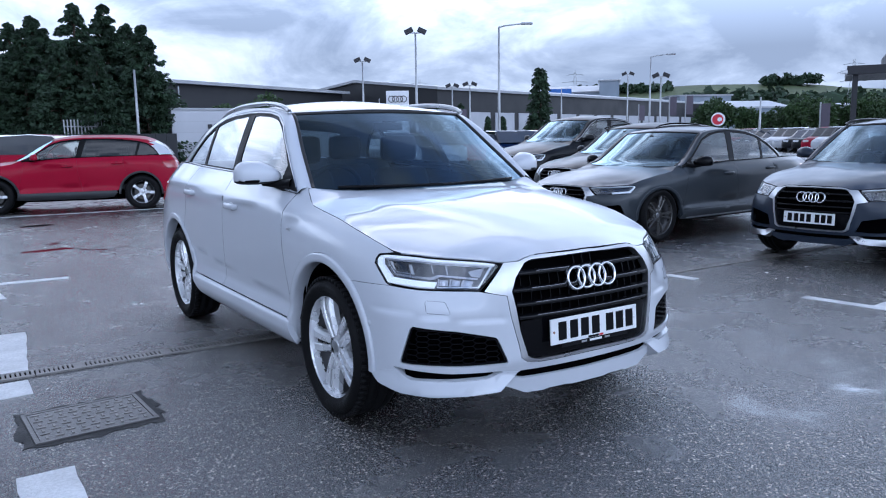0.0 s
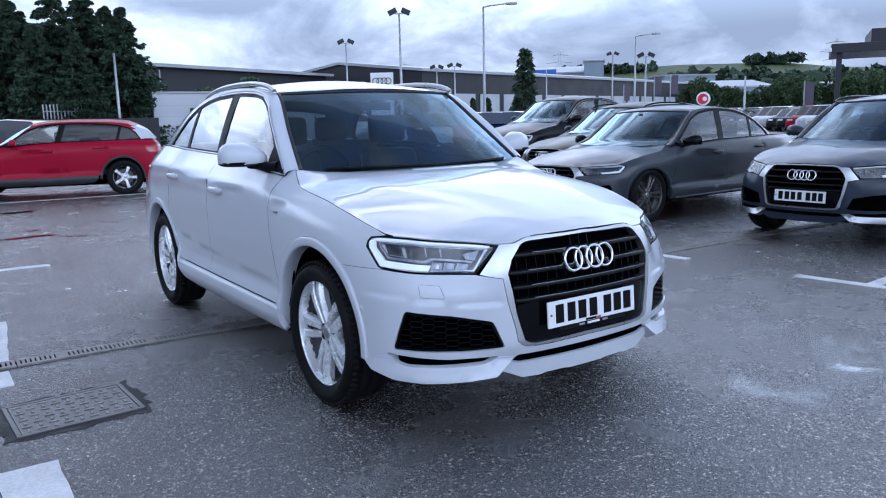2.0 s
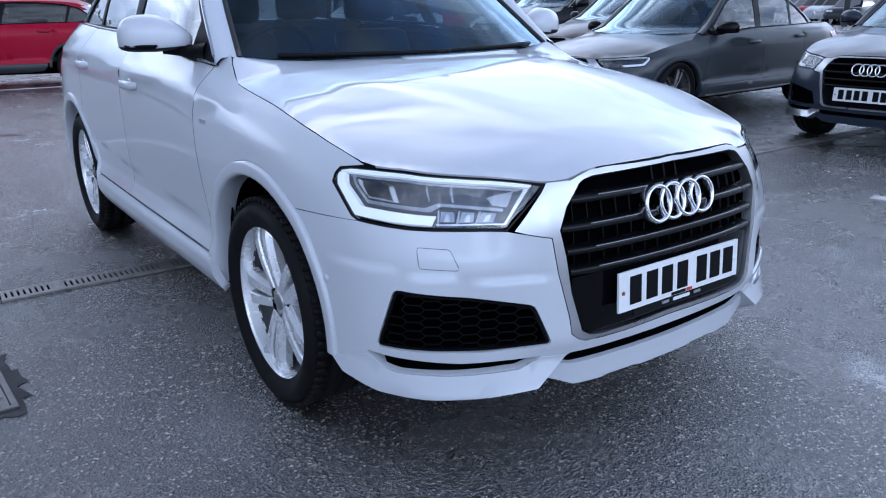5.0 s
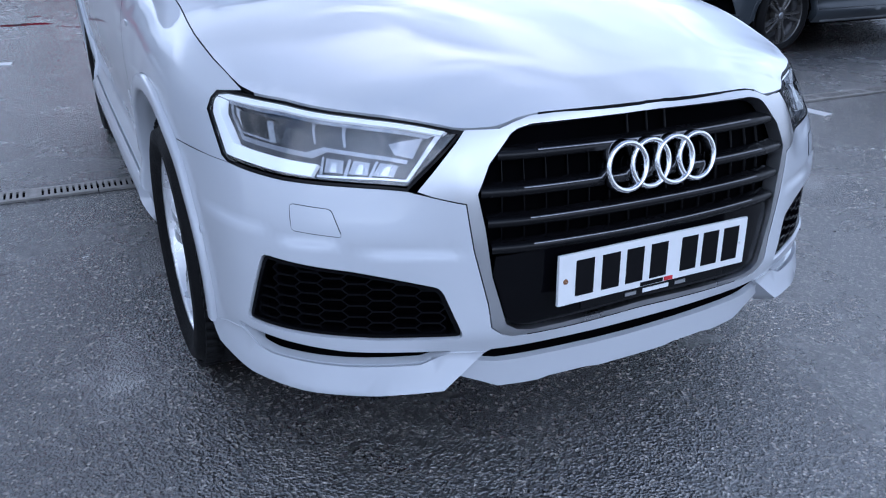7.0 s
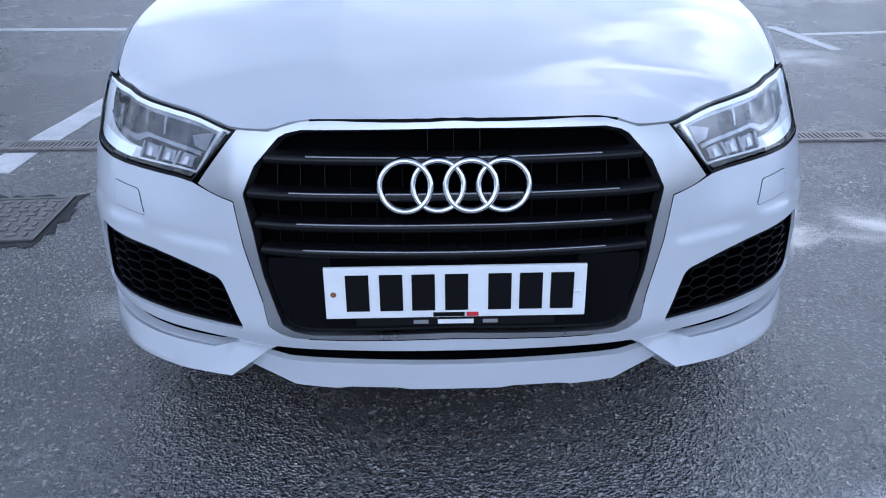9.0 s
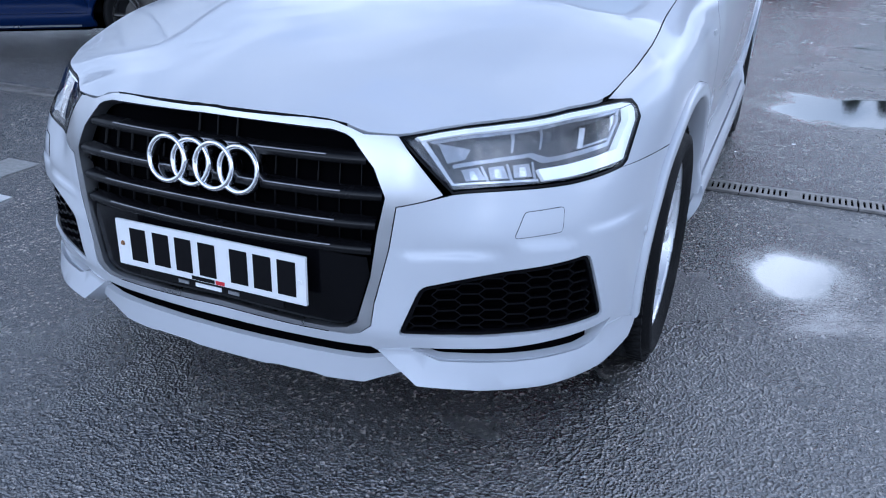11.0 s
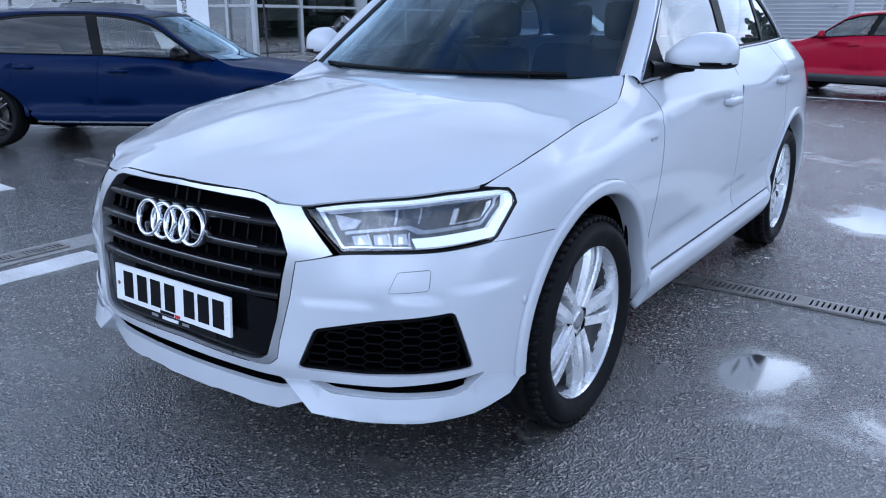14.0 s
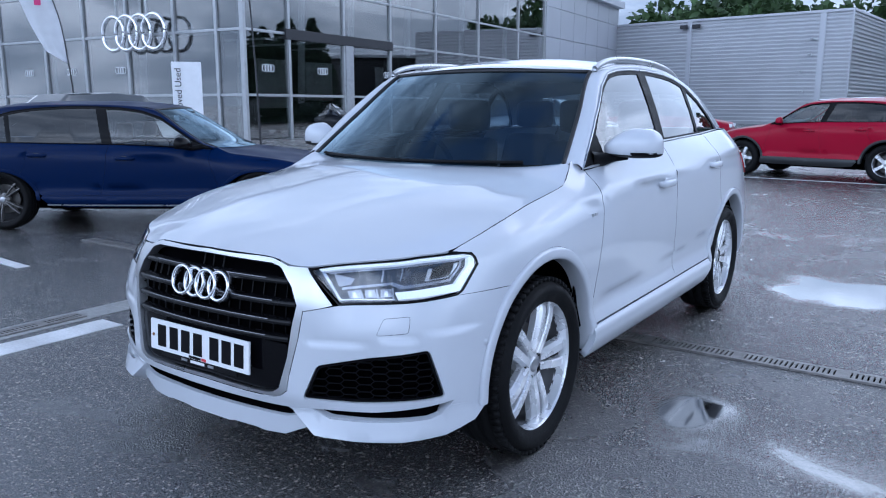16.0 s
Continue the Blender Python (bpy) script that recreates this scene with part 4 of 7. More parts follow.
        def lamp_at(u, v):
            s = (si0 + (si1 - si0) * v) * (1 - u) + float(np.interp(v, so_v, so_s)) * u
            z0, z1 = np.interp(s, bots[:, 0], bots[:, 1]), np.interp(s, tops[:, 0], tops[:, 1])
            return sg * s, float(z0 + (z1 - z0) * v)

        def lamp_piece(nm, pts, mat, deep, thick, lb="", n=3):
            q = []
            for (u0, v0), (u1, v1) in zip(pts, pts[1:] + pts[:1]):
                q += [lamp_at(u0 + (u1 - u0) * k / n, v0 + (v1 - v0) * k / n) for k in range(n)]
            S = surf(lambda s, z: wall_points(s, z, deep)[0], lambda s, z: wall_points(s, z)[1])
            part(nm, panel(S, q, (), step, thick, 0), mat, lamp, lb)
        lit = DRL if fine else INDICATOR
        lamp_piece("light_guide", [(.04, .865), (.995, .875), (.99, .945), (.035, .94)], lit, .008, .02, "white running light guide")
        lamp_piece("light_guide", [(.43, .25), (.455, .085), (.985, .085), (1.0, .86), (.962, .86), (.90, .27)], lit, .008, .02, "white running light guide")
        if fine:
            lamp_piece("reflector_edge", [(.05, .80), (.95, .82), (.945, .77), (.06, .745)], LAMP_MID, .024, .02, "bright reflector edge")
            lamp_piece("reflector_edge", [(.02, .10), (.035, .10), (.052, .92), (.034, .92)], LAMP_IN, .014, .01)
            lamp_piece("reflector_edge", [(.02, .10), (.43, .07), (.43, .10), (.03, .13)], LAMP_IN, .014, .01)
            lamp_piece("reflector_edge", [(.07, .34), (.40, .40), (.47, .29), (.88, .31), (.93, .78), (.915, .78), (.865, .37), (.50, .36), (.42, .46), (.075, .40)], LAMP_MID, .022, .02)
            lamp_piece("reflector_facet", [(.06, .42), (.13, .44), (.17, .58), (.075, .74)], LAMP_MID, .026, .015)
            lamp_piece("reflector_facet", [(.875, .46), (.905, .74), (.86, .70), (.85, .48)], LAMP_IN, .026, .012)
            for u0 in (.33, .47):
                lamp_piece("dark_vane", [(u0, .46), (u0 + .01, .46), (u0 + .035, .74), (u0 + .02, .74)], LAMP_MID, .034, .01)
            lamp_piece("projector", [(.665, .42), (.85, .45), (.865, .73), (.69, .71)], GLOSS_BLACK, .018, .03, "black projector lens")
            lamp_piece("projector_frame", [(.655, .41), (.69, .41), (.715, .68), (.68, .68)], LAMP_IN, .016, .02, "chrome projector frame")
            lamp_piece("projector_frame", [(.67, .40), (.85, .425), (.85, .455), (.67, .43)], LAMP_MID, .016, .02)
            for u0 in (.085, .20, .315):
                lamp_piece("lens_cell", [(u0, .12), (u0 + .09, .12), (u0 + .085, .31), (u0 + .01, .30)], LAMP_MID, .024, .015)
                lamp_piece("cell_eye", [(u0 + .03, .14), (u0 + .062, .14), (u0 + .058, .27), (u0 + .035, .27)], LAMP_IN, .021, .012)
                lamp_piece("cell_divider", [(u0 + .092, .10), (u0 + .108, .10), (u0 + .104, .34), (u0 + .094, .34)], LAMP_MID, .018, .02)
    # -- bonnet
    edge = [(p[0], p[1]) for p in HOOD_LINE[::4]]
    rear = [(.772, 1.302), (.763, 1.332), (.755, 1.365), (.742, 1.394), (.715, 1.405), (.68, 1.392), (.5, 1.310), (.25, 1.245), (0, 1.225)]
    hl = edge + rear
    part("bonnet", panel(HOOD, hl + [(-x, y) for x, y in hl[::-1] if x > 1e-3], (), step, .009, 0, dark=seam_shade), [body, TRIM_BLACK], car)
    # added near-black underlay: the shade in the joints, and no view through
    under = surf(lambda s, z: wall_points(s, z, .045)[0], lambda s, z: wall_points(s, z)[1])
    # -- sides
    for sg in (1, -1):
        fl = lambda pl_: [(sg * s, z) for s, z in pl_]
        fo = arch(s_f, .44, .46, .325, .41, 40)
        JR = (s_r - .44 * math.cos(math.asin(.38 / .46)), .72)
        ro = arch(s_r, .44, .46, .36, .33, 40)
        lip = g("lip", .013)
        for sc, z0, z1 in ((s_f, .325, .30), (s_r, .34, .31)):
            rows = []
            for k, o in ((1.0, -.004), (1.0, lip * .55), (.992, lip * .95), (.975, lip), (.93, lip * .9), (.912, lip * .7), (.904, lip * .2), (.902, -.03), (.902, -.06)):
                tt = np.linspace(math.pi - math.asin((z0 - .34) / (.46 * k)), math.asin((z1 - .34) / (.46 * k)), 56)
                rows.append(M(wall_points(sg * (sc + .44 * k * np.cos(tt)), .34 + .46 * k * np.sin(tt), -o)[0]))
            bm = loft(rows)
            bmesh.ops.recalc_face_normals(bm, faces=bm.faces)
            part("wheel_arch_trim", bm, g("flare", body), car, "", True)
        aft = [p for p in fo if p[1] >= .708 or p[0] > s_f]
        doorA = side([(1.352, .405), (1.358, .50), (1.385, .62), (1.42, .78), (1.448, .90), (1.455, .98), (1.44, 1.045)])
        hood_up = [(s, z) for s, z in _he[::5] if s >= sp(.854, .46) and s <= sp(.905, 1.25)]
        fender = [(s_f - .264, .708)] + cut([(.842, .425, .714), (.848, .447, .724), (.866, .53, .80), (.868, .535, .822), (.8655, .522, .836)]) + [(sp(.853, .455), .8455)] + hood_up + side([(1.295, 1.019), (1.33, 1.038), (1.365, 1.057), (1.395, 1.082), (1.415, 1.088), (1.43, 1.075)]) + doorA[::-1] + aft[::-1]
        part("front_wing", panel(WALL, fl(fender), (), step, .016, GAP, dark=seam_shade), [body, TRIM_BLACK], car)
        beltA = side([(1.445, 1.047), (1.9, 1.096), (2.37, 1.131)])
        doorB = side([(2.375, 1.131), (2.385, .95), (2.40, .75), (2.42, .60), (2.45, .50), (2.46, .412)])
        fd = part("front_door", panel(WALL, fl(doorA + beltA + doorB), (), step, .016, GAP, dark=seam_shade), [body, TRIM_BLACK], car)
        beltB = side([(2.38, 1.132), (2.8, 1.143), (3.17, 1.150)])
        rear_edge = side([(3.18, 1.150), (3.22, 1.0), (3.215, .88)]) + [JR] + sorted([p for p in ro if p[0] < s_r and .43 < p[1] < .715], key=lambda p: -p[1]) + side([(3.075, .415)])
        rd = part("rear_door", panel(WALL, fl(doorB[::-1] + beltB[1:] + rear_edge), (), step, .016, GAP, dark=seam_shade), [body, TRIM_BLACK], car)
        topq = g("tail_top", 1.165)
        ye = GUT[-1][1]
        quarter = side([(3.18, 1.152), (DLO[-1][0], topq)]) + [(sp(.88, 3.95), topq), (sp(.845, 4.18), topq), (sp(.80, 4.27), topq), (sp(.80, 4.27), .30), (sp(.86, 4.1), .30)]
        ro2 = [p for p in ro if p[0] > s_r or p[1] > .725]
        quarter += ro2[::-1] + [JR] + side([(3.215, .88), (3.22, 1.0)])
        part("rear_quarter", panel(WALL, fl(quarter), (), step, .016, GAP, dark=seam_shade), [body, TRIM_BLACK], car)
        sill = side([(1.34, .4035), (1.7, .4055), (2.46, .411), (3.06, .414), (3.075, .38), (3.0, .285), (2.8, .262), (1.5, .262), (1.30, .275)])
        SILL = surf(lambda s_, z_: wall_points(s_, z_, -np.interp(z_, [.26, .29, .345, .378, .398, .42], [.004, .016, .024, .022, .006, .002]))[0], lambda s_, z_: wall_points(s_, z_)[1])
        part("sill", panel(SILL, fl(sill), (), min(step, .02) if fine else step, .03, .001, .002), g("sill_mat", body), car)
        part("joint_backing", panel(under, fl(side([(1.25, .40), (1.25, 1.0), (1.5, 1.04), (3.2, 1.13), (3.3, .9), (3.0, .42)])), (), .06, .005, 0), CAVITY, car)
        if g("strip"):
            part("sill_strip", panel(WALL, fl(side([(1.42, .300), (2.4, .302), (3.02, .305), (3.02, .290), (2.4, .286), (1.42, .284)])), (), step, .01, .001, .022), SATIN, car, "bright sill strip")
        # door handles and the round sensor
        for dr, (hy, hz) in ((fd, (2.21, .937)), (rd, (3.09, .978))):
            q, n = WALL(np.array([sg * sp(.91, hy)]), np.array([hz]))
            bm = bmesh.new()
            rows = []
            for t in np.linspace(-1, 1, 13):
                e = (1 - abs(t) ** 6)
                out_ = .034 * max(0, 1 - t ** 4) ** .5 + .002
                hh = .013 + .006 * e
                rows.append([(sg * o, t * .105, dz * hh) for o, dz in ((out_ - .014, -1), (out_ - .004, -.8), (out_, 0), (out_ - .004, .8), (out_ - .014, 1))])
            bm = loft(rows, True)
            bmesh.ops.recalc_face_normals(bm, faces=bm.faces)
            for v in bm.verts:
                v.co += Vector(q[0])
            part("handle", bm, body, dr, "", True)
            bm = bmesh.new()
            bmesh.ops.create_uvsphere(bm, u_segments=16, v_segments=8, radius=1)
            for v in bm.verts:
                v.co = Vector((sg * v.co.x * .004 + q[0][0] + sg * .002, q[0][1] + v.co.y * .045, q[0][2] + v.co.z * .026))
            part("handle_cup", bm, CLAD_GREY if not fine else body, dr, "", True)
        # side glass
        SIDE = surf(lambda y, z: np.stack([sg * greenhouse_x(y, z), y, z], 1), lambda y, z: np.tile((sg, 0, .3), (len(y), 1)))
        belt = [(3.1, 1.152), (2.37, 1.135), (1.9, 1.10)]
        dlo = DLO + ([(3.6, 1.160)] if DLO[-1][0] > 3.7 else []) + belt
        top = np.array(DLO)

        def ztop(y):
            return float(np.interp(y, top[:, 0], top[:, 1])) - .020

        def zbot(y):
            return float(np.interp(y, [1.42, 1.9, 2.37, 3.1, 4.0], [1.052, 1.10, 1.135, 1.152, 1.168])) + .014
        yB0, yB1, yB2, yB3 = 2.35, 2.44, 2.45, 2.55
        yC = DLO[-1][0] - .50
        p1 = [(1.54, zbot(1.54)), (1.60, ztop(1.60) - .012)] + [(y, ztop(y)) for y in np.linspace(1.7, yB1, 12)] + [(yB0, zbot(yB0)), (1.9, zbot(1.9))]
        p2 = [(yB2, zbot(yB2)), (yB3, ztop(yB3))] + [(y, ztop(y)) for y in np.linspace(yB3 + .05, yC + .07, 8)] + [(yC, zbot(yC)), (2.8, zbot(2.8))]
        p3 = [(yC + .045, zbot(yC)), (yC + .115, ztop(yC + .115))] + [(y, ztop(y)) for y in np.linspace(yC + .16, DLO[-1][0] - .05, 5)] + [(DLO[-1][0] - .045, zbot(3.5) - .006)]
        part("window_surround", panel(SIDE, dlo, [p1, p2, p3], step * 1.3, .012, 0, .004), GLOSS_BLACK if g("trim_black") else TRIM_BLACK, car)
        for pn, mt in ((p1, SIDE_GLASS), (p2, g("rear_glass", SIDE_GLASS)), (p3, g("rear_glass", SIDE_GLASS))):
            part("side_window", panel(SIDE, inset(pn, -.006), (), .1, .003, 0, 0.0, False), mt, car)
        line = resample(np.array(dlo), .06)
        q, n = SIDE(line[:, 0], line[:, 1])
        bm = bmesh.new()
        tube(bm, [tuple(p + k * .006) for p, k in zip(q, n)], .0052, 6, True)
        part("window_trim", bm, GLOSS_BLACK if g("trim_black") else SATIN, car, "bright strip round the side windows")
        # pillars and roof frame between the gutter line and the side glass
        n_row = 44 if fine else 22
        P = spline(GUT, n_row)
        Qc = spline([(float(greenhouse_x(y, z)) + .004, y, z) for y, z in DLO], n_row)
        rows = []
        for t in np.linspace(0, 1, 7):
            row = P * (1 - t) + Qc * t
            bulge = .022 * math.sin(math.pi * t)
            row = row + np.stack([bulge * .75 + 0 * row[:, 0], 0 * row[:, 0], bulge * .6 + 0 * row[:, 0]], 1)
            row[:, 0] *= sg
            rows.append(M(row))
        bm = loft(rows)
        bmesh.ops.recalc_face_normals(bm, faces=bm.faces)
        split = g("pillar")
        if split:
            for f in bm.faces:
                f.material_index = int(f.calc_center_median().y > M(np.array([[0, DLO[-1][0] - .16, 0]]))[0, 1])
        part("roof_frame", bm, [body, split] if split else body, car, "", True)
        if g("rails", True):
            bm = bmesh.new()
            rail = spline([(.612, 1.93, 1.494), (.612, 2.02, 1.524), (.606, 2.2, 1.548), (.60, 2.45, 1.558), (.594, 2.8, 1.553), (.585, 3.1, 1.526), (.575, 3.30, 1.480)], 26)
            tube(bm, [tuple(p) for p in M(rail * np.array((sg, 1, 1)))], [.013] + [.0145] * 24 + [.010], 10)
            part("roof_rail", bm, g("rail_mat", SATIN), car, "", True)
            bm = bmesh.new()
            low = spline([(.60, 1.95, 1.480), (.603, 2.2, 1.512), (.60, 2.6, 1.525), (.592, 3.0, 1.508), (.585, 3.28, 1.468)], 20)
            tube(bm, [tuple(p) for p in M(low * np.array((sg, 1, 1)))], .014, 6)
            part("rail_foot", bm, g("rail_mat", SATIN), car, "", True)
        # mirror
        mir = new("door_mirror")
        mir.parent = car
        mir.empty_display_size = .1
        c = M(np.array([[sg * .918, 1.675, 1.132]]))[0]
        mm = Matrix.Translation(c) @ Matrix.Rotation(sg * radians(16), 4, "Z")
        bm = bmesh.new()
        bmesh.ops.create_uvsphere(bm, u_segments=28 if fine else 14, v_segments=18 if fine else 10, radius=1)
        for v in bm.verts:
            x, y, z = v.co
            x, z = math.copysign(abs(x) ** .58, x), math.copysign(abs(z) ** (.68 if z > 0 else .45), z)
            y = y * (1.15 if y < 0 else .45)
            inner = max(0.0, -sg * x)                      # the top falls towards the foot
            up = z * (.090 - .056 * inner ** 1.4) if z > 0 else z * (.040 - .010 * inner)
            v.co = mm @ Vector((x * .128, y * (.078 - .02 * inner), up))
        bmesh.ops.recalc_face_normals(bm, faces=bm.faces)
        low = c[2] - .021
        for f in bm.faces:
            f.material_index = int(f.calc_center_median().z < low)
        part("mirror_shell", bm, [g("mirror", body), TRIM_BLACK], mir, "", True)
        bm = bmesh.new()
        tube(bm, [mm @ Vector((sg * x_, -.092 + .028 * (x_ / .1) ** 2, -.016 + .004 * x_)) for x_ in np.linspace(-.005, .102, 9)], .0045, 6)
        part("mirror_indicator", bm, GLOSS_BLACK, mir, "", True)
        bm = bmesh.new()
        a = M(np.array([[sg * .775, 1.53, 1.088]]))[0]
        b = np.array(mm @ Vector((-sg * .085, -.01, -.036)))
        tube(bm, [a, (a * .5 + b * .5) + np.array((0, 0, -.006)), b, np.array(mm @ Vector((-sg * .02, -.01, -.036)))], [.038, .030, .022, .012], 10)
        part("mirror_foot", bm, TRIM_BLACK, mir, "", True)
        part("mirror_sail", panel(SIDE, [(1.438, 1.066), (1.63, 1.088), (1.615, 1.212)], (), .04, .01, 0, .006), TRIM_BLACK, mir, "black corner panel")
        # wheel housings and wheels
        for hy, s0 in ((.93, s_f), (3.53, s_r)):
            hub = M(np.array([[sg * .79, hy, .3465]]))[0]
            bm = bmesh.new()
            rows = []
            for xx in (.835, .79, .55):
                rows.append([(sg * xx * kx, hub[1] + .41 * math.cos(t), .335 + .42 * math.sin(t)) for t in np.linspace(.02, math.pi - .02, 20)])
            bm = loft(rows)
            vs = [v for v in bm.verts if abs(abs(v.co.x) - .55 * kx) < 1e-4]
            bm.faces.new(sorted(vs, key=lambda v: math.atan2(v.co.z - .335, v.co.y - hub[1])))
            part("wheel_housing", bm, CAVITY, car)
            wheel_parts(car, g("tyre_r", .341), g("rim_r", .254), g("wheel_mat", ALLOY), g("wheel_design", (5, True, .020, .041, .037, .047)), sg * .772 * kx, hub[1], sg, 64 if fine else 36)
    # -- windscreen, roof, rear window
    n_r = 30 if fine else 16
    gut = spline(GUT, 60)
    k_top = int(np.argmin(np.abs(gut[:, 1] - GUT[2][1])))
    cor = gut[:k_top + 1]
    us = np.linspace(-1, 1, 31 if fine else 15)
    rows = []
    for i, t in enumerate(np.linspace(0, 1, len(cor))):
        yc, zc2 = 1.185 + (1.815 - 1.185) * t + (GUT[2][1] - 1.925) * t, 1.058 + (1.490 - 1.058) * t + .018 * math.sin(math.pi * t)
        rows.append(M(np.stack([cor[i, 0] * us, yc + (cor[i, 1] - yc) * us ** 2, zc2 + (cor[i, 2] - zc2) * us ** 2], 1)))
    bm = loft(rows)
    bmesh.ops.recalc_face_normals(bm, faces=bm.faces)
    ws = part("windscreen", bm, g("ws_glass", WS_GLASS), car, "tinted windscreen", True)
    for row_pts in ([r[0] for r in rows], [r[-1] for r in rows], rows[-1]):
        bm = bmesh.new()
        tube(bm, [tuple(p) for p in row_pts], .011, 6)
        part("screen_seal", bm, RUBBER_SEAL, ws, "", True)
    # dark printed border along the top of the glass
    bm = loft([r * np.array((1, 1, 1)) - np.array((0, 0, .004)) for r in rows[-3:]])
    part("screen_border", bm, RUBBER_SEAL, ws)
    rg = gut[k_top:]
    rows = []
    y_end = rg[-1, 1]
    for p in rg:
        k = np.clip((2.5 - p[1]) / .6, 0, 1)
        c = .026 + .030 * np.clip((p[1] - 1.9) / .5, 0, 1)
        rows.append(M(np.stack([p[0] * us, p[1] - .11 * k * (1 - us ** 2) + .05 * np.clip((p[1] - 3.2) / .8, 0, 1) * (1 - us ** 2), p[2] + c * (1 - us ** 2) * (1 - .9 * np.clip((p[1] - 3.6) / .5, 0, 1))], 1)))
    k_r = int(np.argmin(np.abs(rg[:, 1] - g("glass_from", 3.72))))
    for nm, rr, mt in (("roof", rows[:k_r + 1], body), ("rear_window", rows[k_r:], g("rear_glass", SIDE_GLASS))):
        bm = loft(rr)
        bmesh.ops.recalc_face_normals(bm, faces=bm.faces)
        part(nm, bm, mt, car, "", True)
    if y_end < 4.0:                                      # boot lid of a saloon
        rows = [M(np.stack([.70 * us * (1 - .12 * t), y_end - .03 + (4.24 - y_end) * t + 0 * us, 1.165 + .02 * (1 - us ** 2) * (1 - .5 * t)], 1)) for t in np.linspace(0, 1, 6)]
        bm = loft(rows)
        bmesh.ops.recalc_face_normals(bm, faces=bm.faces)
        part("boot_lid", bm, body, car, "", True)
    s1 = sp(.80, 4.27)
    tail = [(s1, .30), (SMAX, .30), (SMAX, topq), (s1, topq)]
    for sg in (1, -1):
        part("tailgate", panel(WALL, [(sg * s, z) for s, z in tail], (), .1, .01, .001), body, car)
        tl = [(sp(.87, 4.05), .86), (sp(.80, 4.27), .84), (sp(.62, 4.365), .84), (sp(.62, 4.365), 1.0), (sp(.80, 4.27), 1.01), (sp(.88, 3.98), 1.0)]
        part("tail_lamp", panel(WALL, [(sg * s, z) for s, z in tl], (), .06, .02, 0, .008), TAIL, car)
    # -- cowl, cabin and underside
    bm = loft([M(np.stack([.67 * us, 1.20 + .13 * us ** 2, 1.030 - .01 * us ** 2], 1)), M(np.stack([.67 * us, 1.36 + .03 * us ** 2, 1.055 + 0 * us], 1))])
    part("scuttle", bm, TRIM_BLACK, car)
    rows = []
    for y, z, w in ((1.36, .99, .74), (1.50, 1.02, .74), (1.72, 1.00, .74), (1.80, .94, .74), (1.82, .70, .73)):
        rows.append(M(np.stack([w * us, y + 0 * us, z + .035 * np.exp(-((us + .5) / .22) ** 2) * (y > 1.6) + 0 * us], 1)))
    part("dashboard", loft(rows), CABIN, car, "", True)
    if g("cabin", True):
        bm = bmesh.new()
        ctr = M(np.array([[-.37, 1.90, 1.0]]))[0]
        tube(bm, [tuple(Vector(ctr) + Vector((.185 * math.cos(a), -.07 * math.sin(a), .17 * math.sin(a)))) for a in np.linspace(0, 2 * math.pi, 28, endpoint=False)], .015, 8, True)
        box(bm, ctr[0] - .17, ctr[0] + .17, ctr[1] - .03, ctr[1] - .01, ctr[2] - .03, ctr[2] + .03, .008)
        part("steering_wheel", bm, CABIN, car, "", True)
        for sx in (-.37, .37):
            for y0 in (2.20, 3.05):
                b = M(np.array([[sx, y0, .55], [sx, y0 + .14, 1.13], [sx, y0 + .16, 1.32]]))
                bm = bmesh.new()
                box(bm, sx - .25, sx + .25, b[0][1] - .50, b[0][1] + .05, b[0][2] - .12, b[0][2] + .03, .05)
                vs = box(bm, sx - .25, sx + .25, b[0][1] - .05, b[0][1] + .08, b[0][2], b[1][2], .05)
                for v in vs:
                    v.co.y += (v.co.z - b[0][2]) * .22
                    v.co.x = sx + (v.co.x - sx) * (1 - .25 * max(0, (v.co.z - b[0][2]) / .6))
                part("seat", bm, SEAT_CLOTH, car, "", True)
                bm = bmesh.new()
                box(bm, sx - .135, sx + .135, b[2][1] - .045, b[2][1] + .05, b[2][2] - .15, b[2][2] + .03, .045)
                part("headrest", bm, SEAT_CLOTH, car, "", True)
        bm = bmesh.new()
        q = M(np.array([[0, 1.83, 1.415]]))[0]
        box(bm, -.10, .10, q[1] + .008, q[1] + .03, q[2] - .036, q[2] + .012, .010)
        box(bm, -.03, .03, q[1] - .05, q[1] + .02, q[2] + .01, q[2] + .05, .010)
        part("rear_view_mirror", bm, CABIN, car, "", True)
    lo, hi = M(np.array([[0, .25, .25], [0, 4.2, .25]]))
    bm = bmesh.new()
    box(bm, -.58 * kx, .58 * kx, lo[1] + .18, hi[1], .20, .60, .02)
    box(bm, -.80 * kx, .80 * kx, M(np.array([[0, 1.36, 0]]))[0, 1], M(np.array([[0, 3.05, 0]]))[0, 1], .22, .42, .02)
    part("underbody", bm, CAVITY, car)
    q = M(np.array([[.74, 1.36, .40], [.74, 4.15, .55]]))
    bm = bmesh.new()
    box(bm, -.74 * kx, .74 * kx, q[0][1], q[1][1], .40, q[1][2] - .02, .02)
    part("cabin_floor", bm, CABIN, car)
